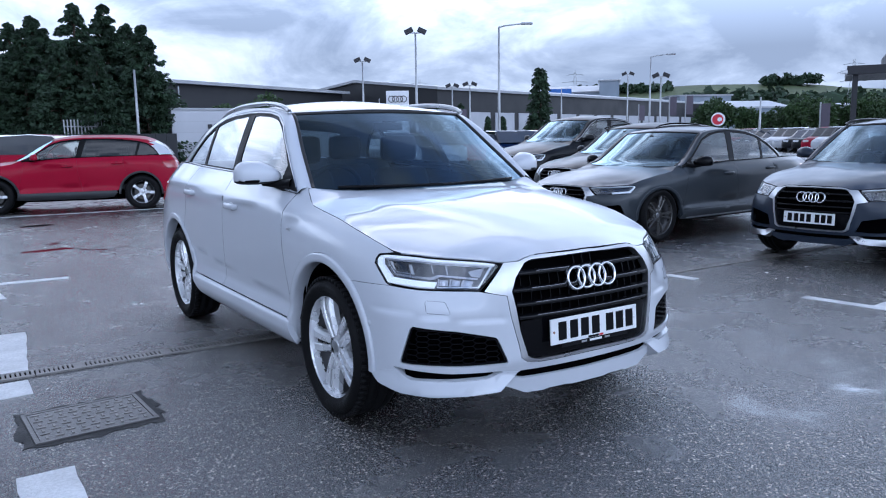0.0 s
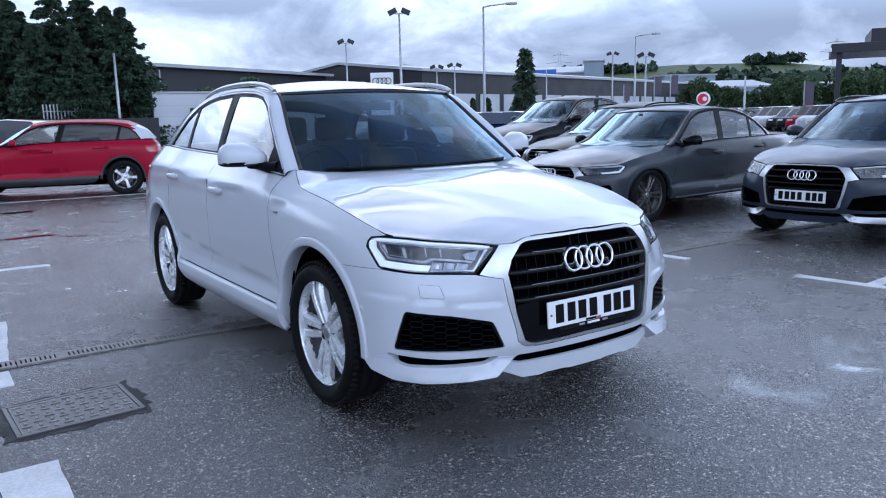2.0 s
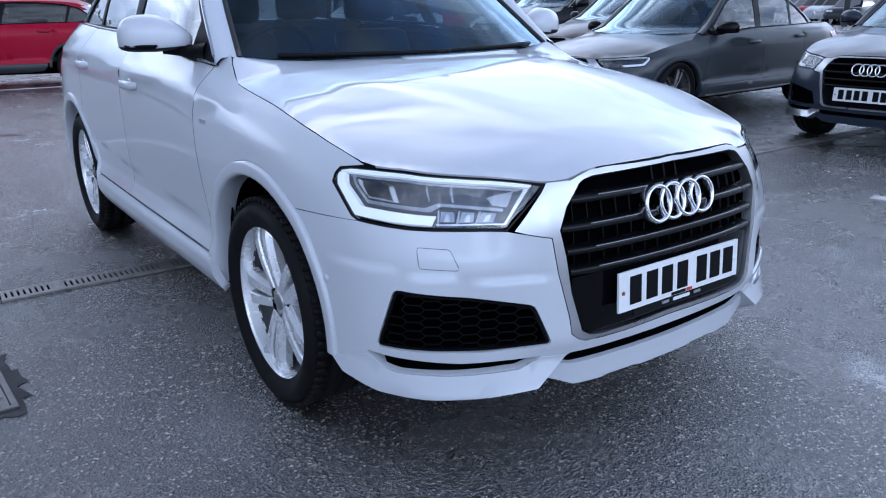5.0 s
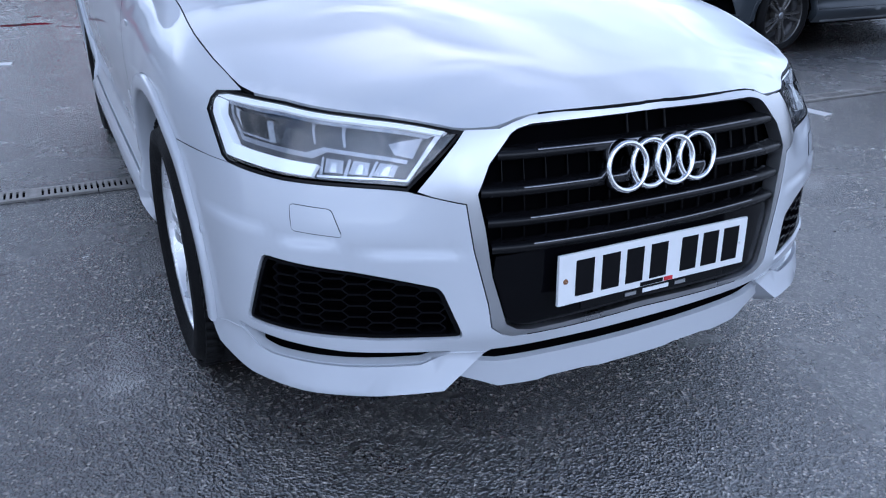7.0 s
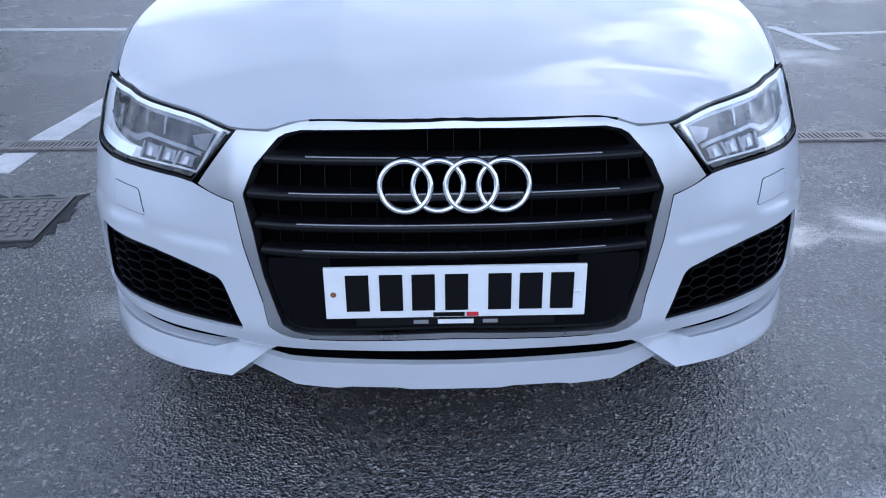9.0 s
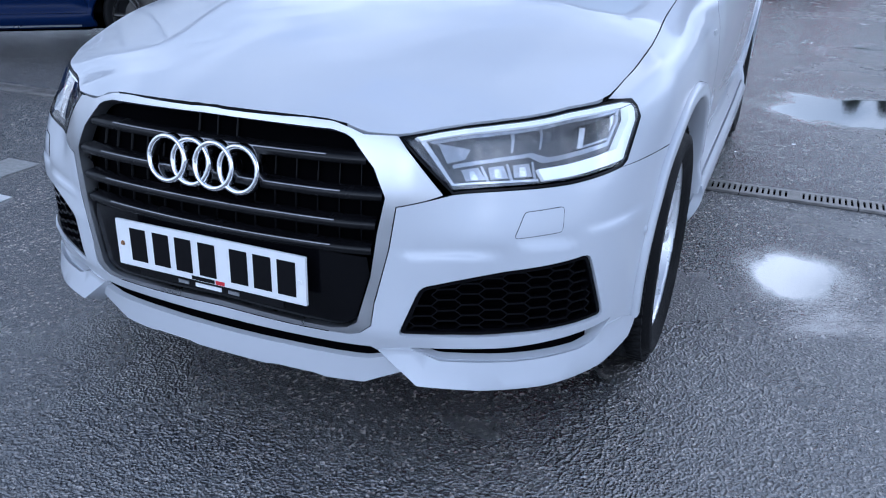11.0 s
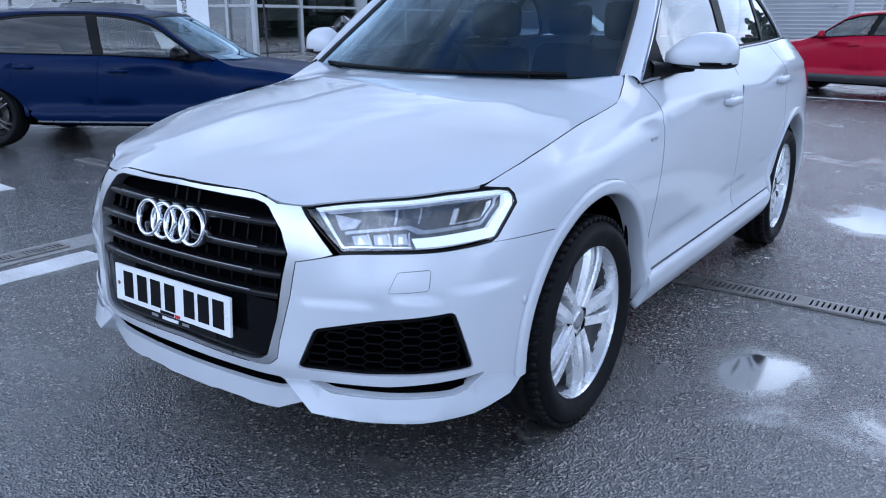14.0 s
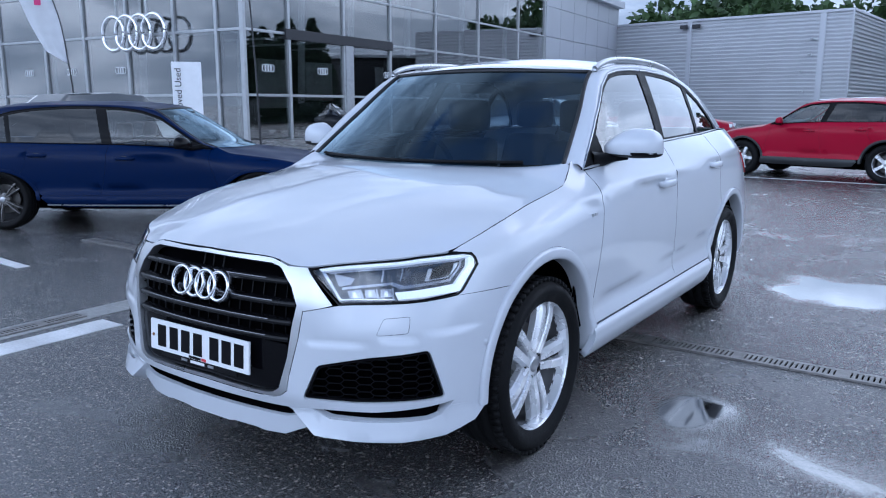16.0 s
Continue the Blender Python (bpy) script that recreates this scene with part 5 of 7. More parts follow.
    if fine:
        # wipers, washer caps, side badge
        for x0, x1 in ((-.60, .05), (-.02, .56)):
            bm = bmesh.new()
            f = lambda x: (x, 1.215 + .20 * (x / .72) ** 2 - .012, 1.072 + .012 * abs(x))
            tube(bm, [f(x) for x in np.linspace(x0, x1, 9)], .008, 6)
            part("wiper", bm, TRIM_BLACK, car, "", True)
        for sg in (1, -1):
            cap = rounded([(sg * s, z) for s, z in cut([(.682, .202, .655), (.754, .26, .662), (.745, .252, .612), (.664, .188, .604)])], .008, 3)
            part("washer_cap", panel(BUMPER, cap, (), .02, .01, 0, .0012), body, bumper)
            lp = resample(cap, .01)
            q, n = BUMPER(lp[:, 0], lp[:, 1])
            bm = bmesh.new()
            tube(bm, [tuple(p) for p in q], .0013, 5, True)
            part("cap_joint", bm, CAVITY, bumper)
            q, n = WALL(np.array([sg * sp(.862, .522)]), np.array([.54]))
            bm = bmesh.new()
            lathe(bm, [(.001, .003), (.009, .003), (.010, .0), (.0125, .001), (.0135, -.002)], 20, m=Matrix.Translation(q[0]) @ Matrix.Rotation(math.atan2(n[0][1], n[0][0]), 4, "Z"))
            part("parking_sensor", bm, body, bumper, "", True)
            q, n = WALL(np.array([sg * sp(.905, 1.355)]), np.array([.874]))
            bm = bmesh.new()
            for k, (o, w) in enumerate(((-.026, .004), (-.016, .010), (.004, .024))):
                box(bm, q[0][0] - .003, q[0][0] + .003, q[0][1] + o, q[0][1] + o + w, q[0][2] - .007, q[0][2] + .007, .001)
            part("wing_badge", bm, SATIN, car, "small bright badge")
    return car


SUV = dict(paint=WHITE, fine=True, rail_mat=SATIN)
white_car = build_car("white_suv", "white compact SUV with alloy wheels on wet asphalt", pose(0, 0, 0), SUV)


# ---- ground marks ----


def strip(name, corners, mat, z0, z1, label, category):
    bm = bmesh.new()
    prism(bm, corners, z0, z1)
    bmesh.ops.recalc_face_normals(bm, faces=bm.faces)
    return tagged(obj(name, bm, mat), label, category, kind="structure")


def ragged(x0, y0, x1, y1, w, seed):
    """A painted line with slightly uneven edges."""
    rnd = random.Random(seed)
    d = Vector((x1 - x0, y1 - y0))
    n = max(2, int(d.length / .12))
    u = Vector((-d.y, d.x)).normalized() * w / 2
    a = [Vector((x0, y0)) + d * i / n + u * (1 + rnd.uniform(-.05, .05)) for i in range(n + 1)]
    b = [Vector((x0, y0)) + d * i / n - u * (1 + rnd.uniform(-.05, .05)) for i in range(n + 1)]
    return [tuple(p) for p in b + a[::-1]]


LINES = [(-2.13, 2.16, -2.132, 2.45, .17), (-2.115, 2.63, -2.03, 3.72, .17), (-2.08, 5.92, -2.01, 5.15, .09), (-2.13, -4.0, -2.115, 1.02, .21), (-1.37, 5.96, -6.2, 6.24, .12),
         (3.06, 5.75, 3.15, 4.70, .10), (3.16, 3.85, 3.36, 2.12, .10), (3.40, 1.10, 3.53, .10, .10), (3.16, 5.35, 8.6, 5.75, .10), (3.52, .55, 8.6, .95, .10),
         (1.9, 13.42, -4.2, 13.75, .09), (3.0, 8.3, 3.06, 7.3, .10), (3.0, 7.9, 8.4, 8.3, .10), (-8.8, 1.9, -4.2, 1.55, .10), (2.2, 10.6, 6.0, 10.9, .10)]
for i, (x0, y0, x1, y1, w) in enumerate(LINES):
    strip("line_marking", ragged(x0, y0, x1, y1, w, i), LINE, .0, .004, "worn white painted parking line on asphalt", "road marking")
rnd = random.Random(9)
tar_edge = [(x + rnd.uniform(-.022, .022), y + rnd.uniform(-.022, .022)) for x, y in resample(np.array([(-2.17, 1.335), (-1.84, 1.315), (-1.55, 1.345), (-1.54, 1.60), (-1.555, 1.86), (-1.86, 1.85), (-2.16, 1.845), (-2.17, 1.6)]), .045)]
strip("patch", tar_edge, material("fresh_tar", (0.014, 0.014, 0.015), 0.7, var=.3, scale=9, bump=.5, bscale=110), 0, .003, "dark tar patch round a manhole", "asphalt patch")
strip("channel_bed", [(-2.52, -6), (-2.29, -6), (-2.30, 1.42), (-2.53, 1.42)], CONCRETE, 0, .004, "pale concrete drain surround", "drain surround")


def drain(name, x0, y0, x1, y1, width, label):
    """A slotted drain channel made of half-metre grates."""
    d = Vector((x1 - x0, y1 - y0))
    n = int(d.length / .5)
    yaw = math.degrees(math.atan2(d.y, d.x))
    th = thing(name, label, "drain", kind="structure", at=pose(x0, y0, 0, 0, 0, yaw))
    # near-black sheet on the ground stands in for the channel's shaded depth
    bm = bmesh.new()
    box(bm, 0, n * .5, -width / 2 - .012, width / 2 + .012, 0, .004)
    part("slot_shade", bm, CAVITY, th)
    bm = bmesh.new()
    for sy in (-1, 1):
        box(bm, .002, .498, sy * (width / 2) - .014, sy * (width / 2) + .014, .0, .012, .002)
    for k in range(20):
        x = .0125 + k * .025
        if k in (9,):
            box(bm, x - .02, x + .02, -width / 2, width / 2, .003, .0115, 0)
        else:
            box(bm, x - .0075, x + .0075, -width / 2, width / 2, .003, .0115, 0)
    me = bpy.data.meshes.new("grate")
    bm.to_mesh(me)
    bm.free()
    me.materials.append(GRATE)
    for k in range(n):
        g = new("grate", me)
        g.parent = th
        g.location = (k * .5, 0, 0)
    return th


drain("drain_channel", -5.0, 2.60, 7.0, 2.46, .11, "slotted steel drain channel across the asphalt")
drain("drain_channel", -2.40, -6.0, -2.415, 1.45, .10, "slotted steel drain channel along a white line")

# manhole cover
mh = thing("manhole_cover", "rectangular cast-iron manhole cover set in asphalt", "manhole cover", kind="structure", at=pose(-1.858, 1.595, 0, 0, 0, 3))
bm = bmesh.new()
for x0, x1, y0, y1 in ((-.27, .27, -.225, -.205), (-.27, .27, .205, .225), (-.27, -.25, -.205, .205), (.25, .27, -.205, .205)):
    box(bm, x0, x1, y0, y1, .0, .010, .002)
part("cover_frame", bm, IRON, mh)
bm = bmesh.new()
box(bm, -.247, .247, -.202, .202, .001, .008, .002)
part("cover_plate", bm, IRON, mh)
bm = bmesh.new()
rnd = random.Random(4)
for i in range(9):
    for j in range(8):
        x, y = -.215 + i * .054, -.172 + j * .049
        if (i + j) % 2:
            box(bm, x - .020, x + .020, y - .006, y + .006, .007, .0125, .001)
        else:
            box(bm, x - .006, x + .006, y - .017, y + .017, .007, .0125, .001)
part("raised_tread", bm, GRATE, mh, "worn raised tread bars")["kind"] = "stuff"

# ---- parked cars ----
SALOON = dict(lip=.004, dlo=DLO_SALOON, gutter=GUT_SALOON, rails=False, glass_from=3.02, trim_black=True)
L1 = [(-1, -1.1), (0, 0), (.5, .51), (1.40, 1.41), (3.05, 3.24), (4.0, 4.19), (4.4, 4.76), (6, 6.4)]
ZS = [(0, 0), (.34, .325), (.80, .695), (.86, .735), (1.07, .92), (1.165, .97), (1.50, 1.36), (1.60, 1.44)]
FIVE = (5, False, 0, 0, .052, .062)
TWIN = (5, True, .010, .036, .020, .022)
build_car("grey_saloon", "dark grey saloon with dark multi-spoke alloy wheels", pose(4.02, 4.80, 0, 0, 0, -87.5),
          dict(SALOON, paint=GREY, yk=L1, zk=ZS, kx=1.01, wheel_mat=DARK_ALLOY, wheel_design=TWIN, tyre_r=.335, rim_r=.255, mirror=GLOSS_BLACK, strip=True), "parked cars")
build_car("grey_crossover", "slate grey crossover with a black grille and silver trim", pose(4.78, 1.93, 0, 0, 0, -88),
          dict(paint=SILVER_BLUE, yk=[(-1, -1), (0, 0), (.93, .83), (3.53, 3.43), (4.4, 4.2), (6, 5.8)], zk=[(0, 0), (.84, .80), (1.07, 1.0), (1.60, 1.50)], kx=.985, wheel_mat=DARK_ALLOY, flare=CLAD_GREY, sill_mat=CLAD_GREY, trim_black=True, rail_mat=GLOSS_BLACK, blade=SATIN), "parked cars")
build_car("red_crossover", "bright red crossover with grey sills and white rear pillars", pose(-2.10, 15.22, 0, 0, 0, -104.5),
          dict(paint=RED, yk=[(-1, -1), (0, 0), (.93, .83), (3.53, 3.43), (4.4, 4.2), (6, 5.8)], zk=[(0, 0), (.84, .80), (1.07, 1.0), (1.165, 1.06), (1.60, 1.49)], kx=.985, dlo=DLO_ESTATE, gutter=GUT_ESTATE, glass_from=3.85, wheel_design=FIVE, flare=CLAD_GREY, sill_mat=CLAD_GREY, rails=False, trim_black=True, pillar=WHITE, rear_glass=PRIVACY, rim_r=.225), "parked cars")
build_car("blue_estate", "dark blue estate car with black roof rails and wheels", pose(-3.78, 5.21, 0, 0, 0, 124.7),
          dict(paint=BLUE, lip=.004, dlo=DLO_ESTATE, gutter=GUT_ESTATE, yk=[(-1, -1.1), (0, 0), (.5, .46), (1.42, 1.39), (2.40, 2.52), (3.05, 3.18), (4.0, 4.12), (4.4, 4.67), (6, 6.3)], zk=[(0, 0), (.34, .325), (.84, .69), (1.07, .875), (1.165, .925), (1.50, 1.30), (1.60, 1.38)], kx=.98, wheel_mat=DARK_ALLOY, wheel_design=TWIN, tyre_r=.328, rim_r=.25, mirror=GLOSS_BLACK, trim_black=True, rail_mat=GLOSS_BLACK, rear_glass=PRIVACY, glass_from=3.95, rails=False, sill_mat=BLUE, blade=SATIN, strip=True), "parked cars")
build_car("black_suv", "black estate car with a pale reflecting windscreen", pose(6.55, 7.7, 0, 0, 0, -88),
          dict(paint=BLACK, dlo=DLO_ESTATE, gutter=GUT_ESTATE, yk=L1, zk=[(0, 0), (.84, .78), (1.07, 1.0), (1.165, 1.05), (1.60, 1.56)], kx=1.02, wheel_mat=DARK_ALLOY, trim_black=True, rail_mat=GLOSS_BLACK), "parked cars")
build_car("black_suv", "tall black SUV with a bright window line", pose(7.55, 10.5, 0, 0, 0, -88),
          dict(paint=BLACK, dlo=DLO_SALOON, gutter=GUT_SALOON, yk=L1, zk=[(0, 0), (.84, .95), (1.07, 1.2), (1.165, 1.27), (1.60, 1.78)], kx=1.05, wheel_mat=DARK_ALLOY, rails=False, glass_from=3.02), "parked cars")

# ---- far cars: plain bodies with glass and wheels ----


def far_car(paint_, suv=True):
    th = thing("parked_car", "parked car in a far row of the car park", "car", "cars in the far rows")
    h, b = (1.58, .98) if suv else (1.44, .90)
    prof = [(0, .55, .62), (.12, .80, .80), (1.1, b, .88), (2.2, b + .04, .90), (3.6, b + .04, .88), (4.3, b - .05, .80), (4.4, .55, .70)]
    rows = []
    for y, z, w in prof:
        rows.append([(-w, y, .28), (-w - .02, y, .5 * (z + .28)), (-w + .02, y, z - .06), (-w + .14, y, z), (w - .14, y, z), (w - .02, y, z - .06), (w + .02, y, .5 * (z + .28)), (w, y, .28)])
    bm = loft(rows)
    bm.faces.new([bm.verts[i] for i in range(8)]) if bm.verts.ensure_lookup_table() is None else None
    bm.verts.ensure_lookup_table()
    bm.faces.new([bm.verts[len(bm.verts) - 8 + i] for i in range(8)])
    bmesh.ops.recalc_face_normals(bm, faces=bm.faces)
    part("body", bm, paint_, th, "", True)
    rows = []
    for y, z, w in ((1.15, b, .74), (1.85, h - .05, .58), (2.5, h, .57), (3.5, h - .05, .56), (4.15 if suv else 3.95, b + .04, .70)):
        zz = max(z, b)
        rows.append([(-.78, y, b - .02), (-w - .03, y, (zz + b) / 2), (-w, y, zz - .02), (-w + .1, y, zz), (w - .1, y, zz), (w, y, zz - .02), (w + .03, y, (zz + b) / 2), (.78, y, b - .02)])
    bm = loft(rows)
    bmesh.ops.recalc_face_normals(bm, faces=bm.faces)
    for f in bm.faces:
        c = f.calc_center_median()
        f.material_index = 1 if abs(c.x) < .5 and 1.85 < c.y < 3.5 and c.z > h - .12 else 0
        f.smooth = False
    part("glasshouse", bm, [FAR_GLASS, paint_], th)
    for sx in (-1, 1):
        for y in (.9, 3.5):
            bm = bmesh.new()
            lathe(bm, [(.001, .09), (.21, .09), (.22, .11), (.33, .10), (.335, -.1), (.001, -.1)], 18, m=Matrix.Translation((sx * .76, y, .335)) @ Matrix.Diagonal((sx, 1, 1, 1)))
            for f in bm.faces:
                c = f.calc_center_median() - Vector((sx * .76, y, .335))
                f.material_index = int(math.hypot(c.y, c.z) < .2)
            part("wheel", bm, [RUBBER, ALLOY], th)
        bm = bmesh.new()
        box(bm, sx * .52 - .16, sx * .52 + .16, .02, .12, .66, .76, .02)
        part("headlamp", bm, INDICATOR, th)
    return th


FAR_GLASS = material("far_car_glass", (0.02, 0.022, 0.026), 0.04, coat=1.0, var=.2, scale=3)


def from_first(bearing, d):
    return -2.37 + d * math.sin(radians(bearing)), -2.34 + d * math.cos(radians(bearing))


far = [far_car(p, s) for p, s in ((SILVER_PAINT, True), (BLACK, False), (WHITE, True), (RED, True), (GREY, False), (BLUE, True))]
rnd = random.Random(11)
spots = []
for row, (b0, b1, d0, d1, yaw, n) in enumerate(((27.5, 39.5, 36, 40, 170, 8), (28.0, 40.0, 48, 52, 172, 10), (53.4, 61.5, 62, 48, -80, 13), (53.6, 61.8, 78, 60, -80, 15), (54, 62, 95, 74, -80, 15), (42, 52, 62, 70, -90, 10))):
    for k in range(n):
        t = (k + .5) / n
        x, y = from_first(b0 + (b1 - b0) * t, d0 + (d1 - d0) * t)
        spots.append((x, y, yaw + rnd.uniform(-2, 2)))
spots += [(-7.0, 21.5, 98), (-4.2, 24.6, 98), (-9.8, 24.5, 98), (1.9, 24.0, 95), (4.3, 27.0, 95), (-13.0, 10.2, 183), (-5.8, 22.0 + 7, 95), (-30, 24, 90), (-33, 30, 90), (-27, 30, 75), (2.3, 21.2, 60)]
for i, (x, y, yaw) in enumerate(spots):
    src = far[3] if i == len(spots) - 1 else far[rnd.randrange(6)]
    m = pose(x, y, 0, 0, 0, yaw)
    if i < 6:
        far[i].matrix_basis = m
    else:
        copy_thing(src, m)

# ---- buildings ----
WALL_DARK = material("dark_cladding", (0.014, 0.015, 0.018), .5, var=.12, scale=.4)
WALL_PALE = material("pale_panel", (0.42, 0.43, 0.46), .5, var=.08, scale=.4)
ROOF_GREY = material("grey_roof_sheet", (0.36, 0.37, 0.39), .45, .2, var=.1, scale=.5)
WALL_BLUE = material("blue_grey_cladding", (0.22, 0.26, 0.31), .5, var=.1, scale=.3)
SIGN_BLUE = material("sign_blue", (0.03, 0.12, 0.42), .4, var=.05)
STEEL = material("galvanised_steel", (0.38, 0.39, 0.40), .45, .6, var=.12, scale=6)
DARK_STEEL = material("dark_steel", (0.03, 0.03, 0.034), .4, .4, var=.1, scale=6)
PANEL_GREY = material("silver_panel", (0.44, 0.45, 0.48), .35, .35, var=.05, scale=.8)
CLADDING = material("ribbed_silver_cladding", (0.40, 0.41, 0.43), .38, .3, var=.06, scale=.6)
FACADE_GLASS = glass("facade_glass", (0.58, 0.60, 0.60), 0.2, .11)
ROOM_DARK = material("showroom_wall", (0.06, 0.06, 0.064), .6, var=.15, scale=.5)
ROOM_FLOOR = material("showroom_floor", (0.30, 0.30, 0.30), .25, var=.1, scale=.6)
COLUMN_WHITE = material("white_column", (0.7, 0.71, 0.72), .4, var=.05, scale=2)
BANNER = material("banner_cloth", (0.10, 0.085, 0.11), .7, var=.15, scale=3)
RED_SIGN = material("red_sign", (0.55, 0.02, 0.04), .4, var=.05, scale=3)
WOOD_POST = material("fence_steel", (0.12, 0.125, 0.13), .5, .3, var=.2, scale=4)


def between(ax, ay, bx, by):
    """The pose whose x axis runs from a to b, and the length."""
    d = Vector((bx - ax, by - ay))
    return pose(ax, ay, 0, 0, 0, math.degrees(math.atan2(d.y, d.x))), d.length


def hall(name, label, a, b, deep, h, wall, roof, fall=0.0, panels=0, eave=.4):
    """A shed building: front wall from a to b, a pitched roof sheet, and pale wall panels between dark piers."""
    m, ln = between(*a, *b)
    th = thing(name, label, "building", kind="structure", at=m)
    bm = bmesh.new()
    hm = h + fall
    poly = [(0, 0), (deep, 0), (deep, h), (deep / 2, hm), (0, h)]
    lo = [bm.verts.new((0, y, z)) for y, z in poly]
    hi = [bm.verts.new((ln, y, z)) for y, z in poly]
    bm.faces.new(lo), bm.faces.new(hi[::-1])
    for i in range(5):
        bm.faces.new((lo[i], hi[i], hi[(i + 1) % 5], lo[(i + 1) % 5]))
    bmesh.ops.recalc_face_normals(bm, faces=bm.faces)
    part("wall", bm, wall, th)
    bm = bmesh.new()
    for s in (0, 1):
        y0, y1 = (-eave, deep / 2) if s == 0 else (deep / 2, deep + eave)
        z0, z1 = (h - .05, hm + .05) if s == 0 else (hm + .05, h - .05)
        vs = [bm.verts.new(p) for p in ((-eave, y0, z0), (ln + eave, y0, z0), (ln + eave, y1, z1), (-eave, y1, z1), (-eave, y0, z0 + .35), (ln + eave, y0, z0 + .35), (ln + eave, y1, z1 + .35), (-eave, y1, z1 + .35))]
        for f in ((0, 1, 2, 3), (4, 5, 6, 7), (0, 1, 5, 4), (1, 2, 6, 5), (2, 3, 7, 6), (3, 0, 4, 7)):
            bm.faces.new([vs[k] for k in f])
    bmesh.ops.recalc_face_normals(bm, faces=bm.faces)
    part("roof", bm, roof, th)
    if panels:
        w = ln / panels
        for k in range(panels):
            bm = bmesh.new()
            box(bm, k * w + w * .12, (k + 1) * w - w * .08, -.12, -.004, .2, h * .62, .02)
            part("wall_panel", bm, WALL_PALE, th)
    return th


P = from_first
hall("industrial_hall", "long dark industrial hall with pale wall panels", P(33.2, 100), P(52.8, 182), 30, 7.4, WALL_DARK, ROOF_GREY, 1.6, 16)
hall("dark_warehouse", "dark warehouse with a pale roof edge", P(12.0, 84), P(26.2, 108), 30, 7.4, WALL_DARK, ROOF_GREY, .4, 0, .8)
hall("tall_works", "tall blue-grey works building behind the hall", P(39.5, 245), P(45.2, 240), 30, 14.0, WALL_BLUE, ROOF_GREY, 2.5)
hall("tall_works", "tall blue-grey works tower", P(45.0, 236), P(46.4, 236), 10, 17.0, WALL_BLUE, ROOF_GREY, .3)
bx, by = P(42.2, 237)
strip_sign = thing("works_sign", "blue sign board on a works wall", "sign", at=pose(bx, by, 0, 0, 0, -43))
bm = bmesh.new()
box(bm, -3.4, 3.4, -.6, .3, 12.3, 15.0, .05)
part("board", bm, SIGN_BLUE, strip_sign)
hall("white_shed", "pale metal shed at the foot of the hill", P(53.2, 170), P(57.6, 175), 22, 6.2, WALL_BLUE, WALL_PALE, 1.5)
hall("white_shed", "long pale shed roof behind the shrubs", P(56.0, 220), P(63.0, 215), 20, 7.2, WALL_PALE, WALL_PALE, .8)
hall("low_factory", "low red-brown factory with a white roof", P(24.5, 190), P(29.4, 190), 20, 9.0, material("brown_cladding", (0.16, 0.09, 0.07), .6, var=.15, scale=.3), WALL_PALE, 2.0)
hall("low_factory", "flat grey office block behind the hall", P(50.6, 215), P(54.0, 220), 14, 11.0, WALL_BLUE, ROOF_GREY, .1)
# plain box building behind the red car
m, ln = between(*P(14.2, 46), *P(27.5, 50))
cab = thing("storage_building", "pale grey flat-roofed storage building", "building", kind="structure", at=m)
bm = bmesh.new()
box(bm, 0, ln, 0, 6.0, 0, 3.05, .02)
part("wall", bm, PANEL_GREY, cab)
bm = bmesh.new()
box(bm, -.06, ln + .06, -.06, 6.06, 3.05, 3.17, .02)
part("roof_edge", bm, ROOF_GREY, cab)
for k in range(1, 5):
    bm = bmesh.new()
    box(bm, .02, ln - .02, -.012, .0, k * .6 - .01, k * .6 + .01)
    part("wall_seam", bm, ROOF_GREY, cab)
for x0 in (2.0, 5.5):
    bm = bmesh.new()
    box(bm, x0, x0 + .25, -.10, -.01, 2.0, 2.25, .02)
    part("wall_lamp", bm, DARK_STEEL, cab)

# fences
m, ln = between(*P(8.6, 41), *P(14.3, 43))
sf = thing("board_fence", "dark slate board fence", "fence", kind="structure", at=m)
k = 0
while k * .6 < ln:
    bm = bmesh.new()
    box(bm, k * .6 + .005, k * .6 + .595, 0, .05, 0, 1.72, .006)
    part("board", bm, WALL_DARK, sf)
    k += 1


def palisade(a, b, h, step, mat, label):
    m, ln = between(*a, *b)
    th = thing("palisade_fence", label, "fence", kind="structure", at=m)
    n = int(ln / step)
    bm = bmesh.new()
    for k in range(n + 1):
        box(bm, k * step - .035, k * step + .035, -.01, .01, 0.05, h)
    part("pale", bm, mat, th)["kind"] = "stuff"
    for z in (.35, h - .35):
        bm = bmesh.new()
        box(bm, 0, ln, .011, .05, z - .03, z + .03)
        part("rail", bm, mat, th)


palisade(P(1.0, 44), P(8.6, 42), 1.75, .16, WOOD_POST, "grey steel palisade fence before the trees")
palisade(P(7.4, 44), P(10.0, 45), 2.5, .18, STEEL, "pale steel gate fence")
palisade(P(30.5, 43), P(42, 47), 1.15, .5, STEEL, "low pale rail fence between car rows")
palisade(P(40, 90), P(53, 110), 1.2, .6, STEEL, "low pale rail fence before the hall")


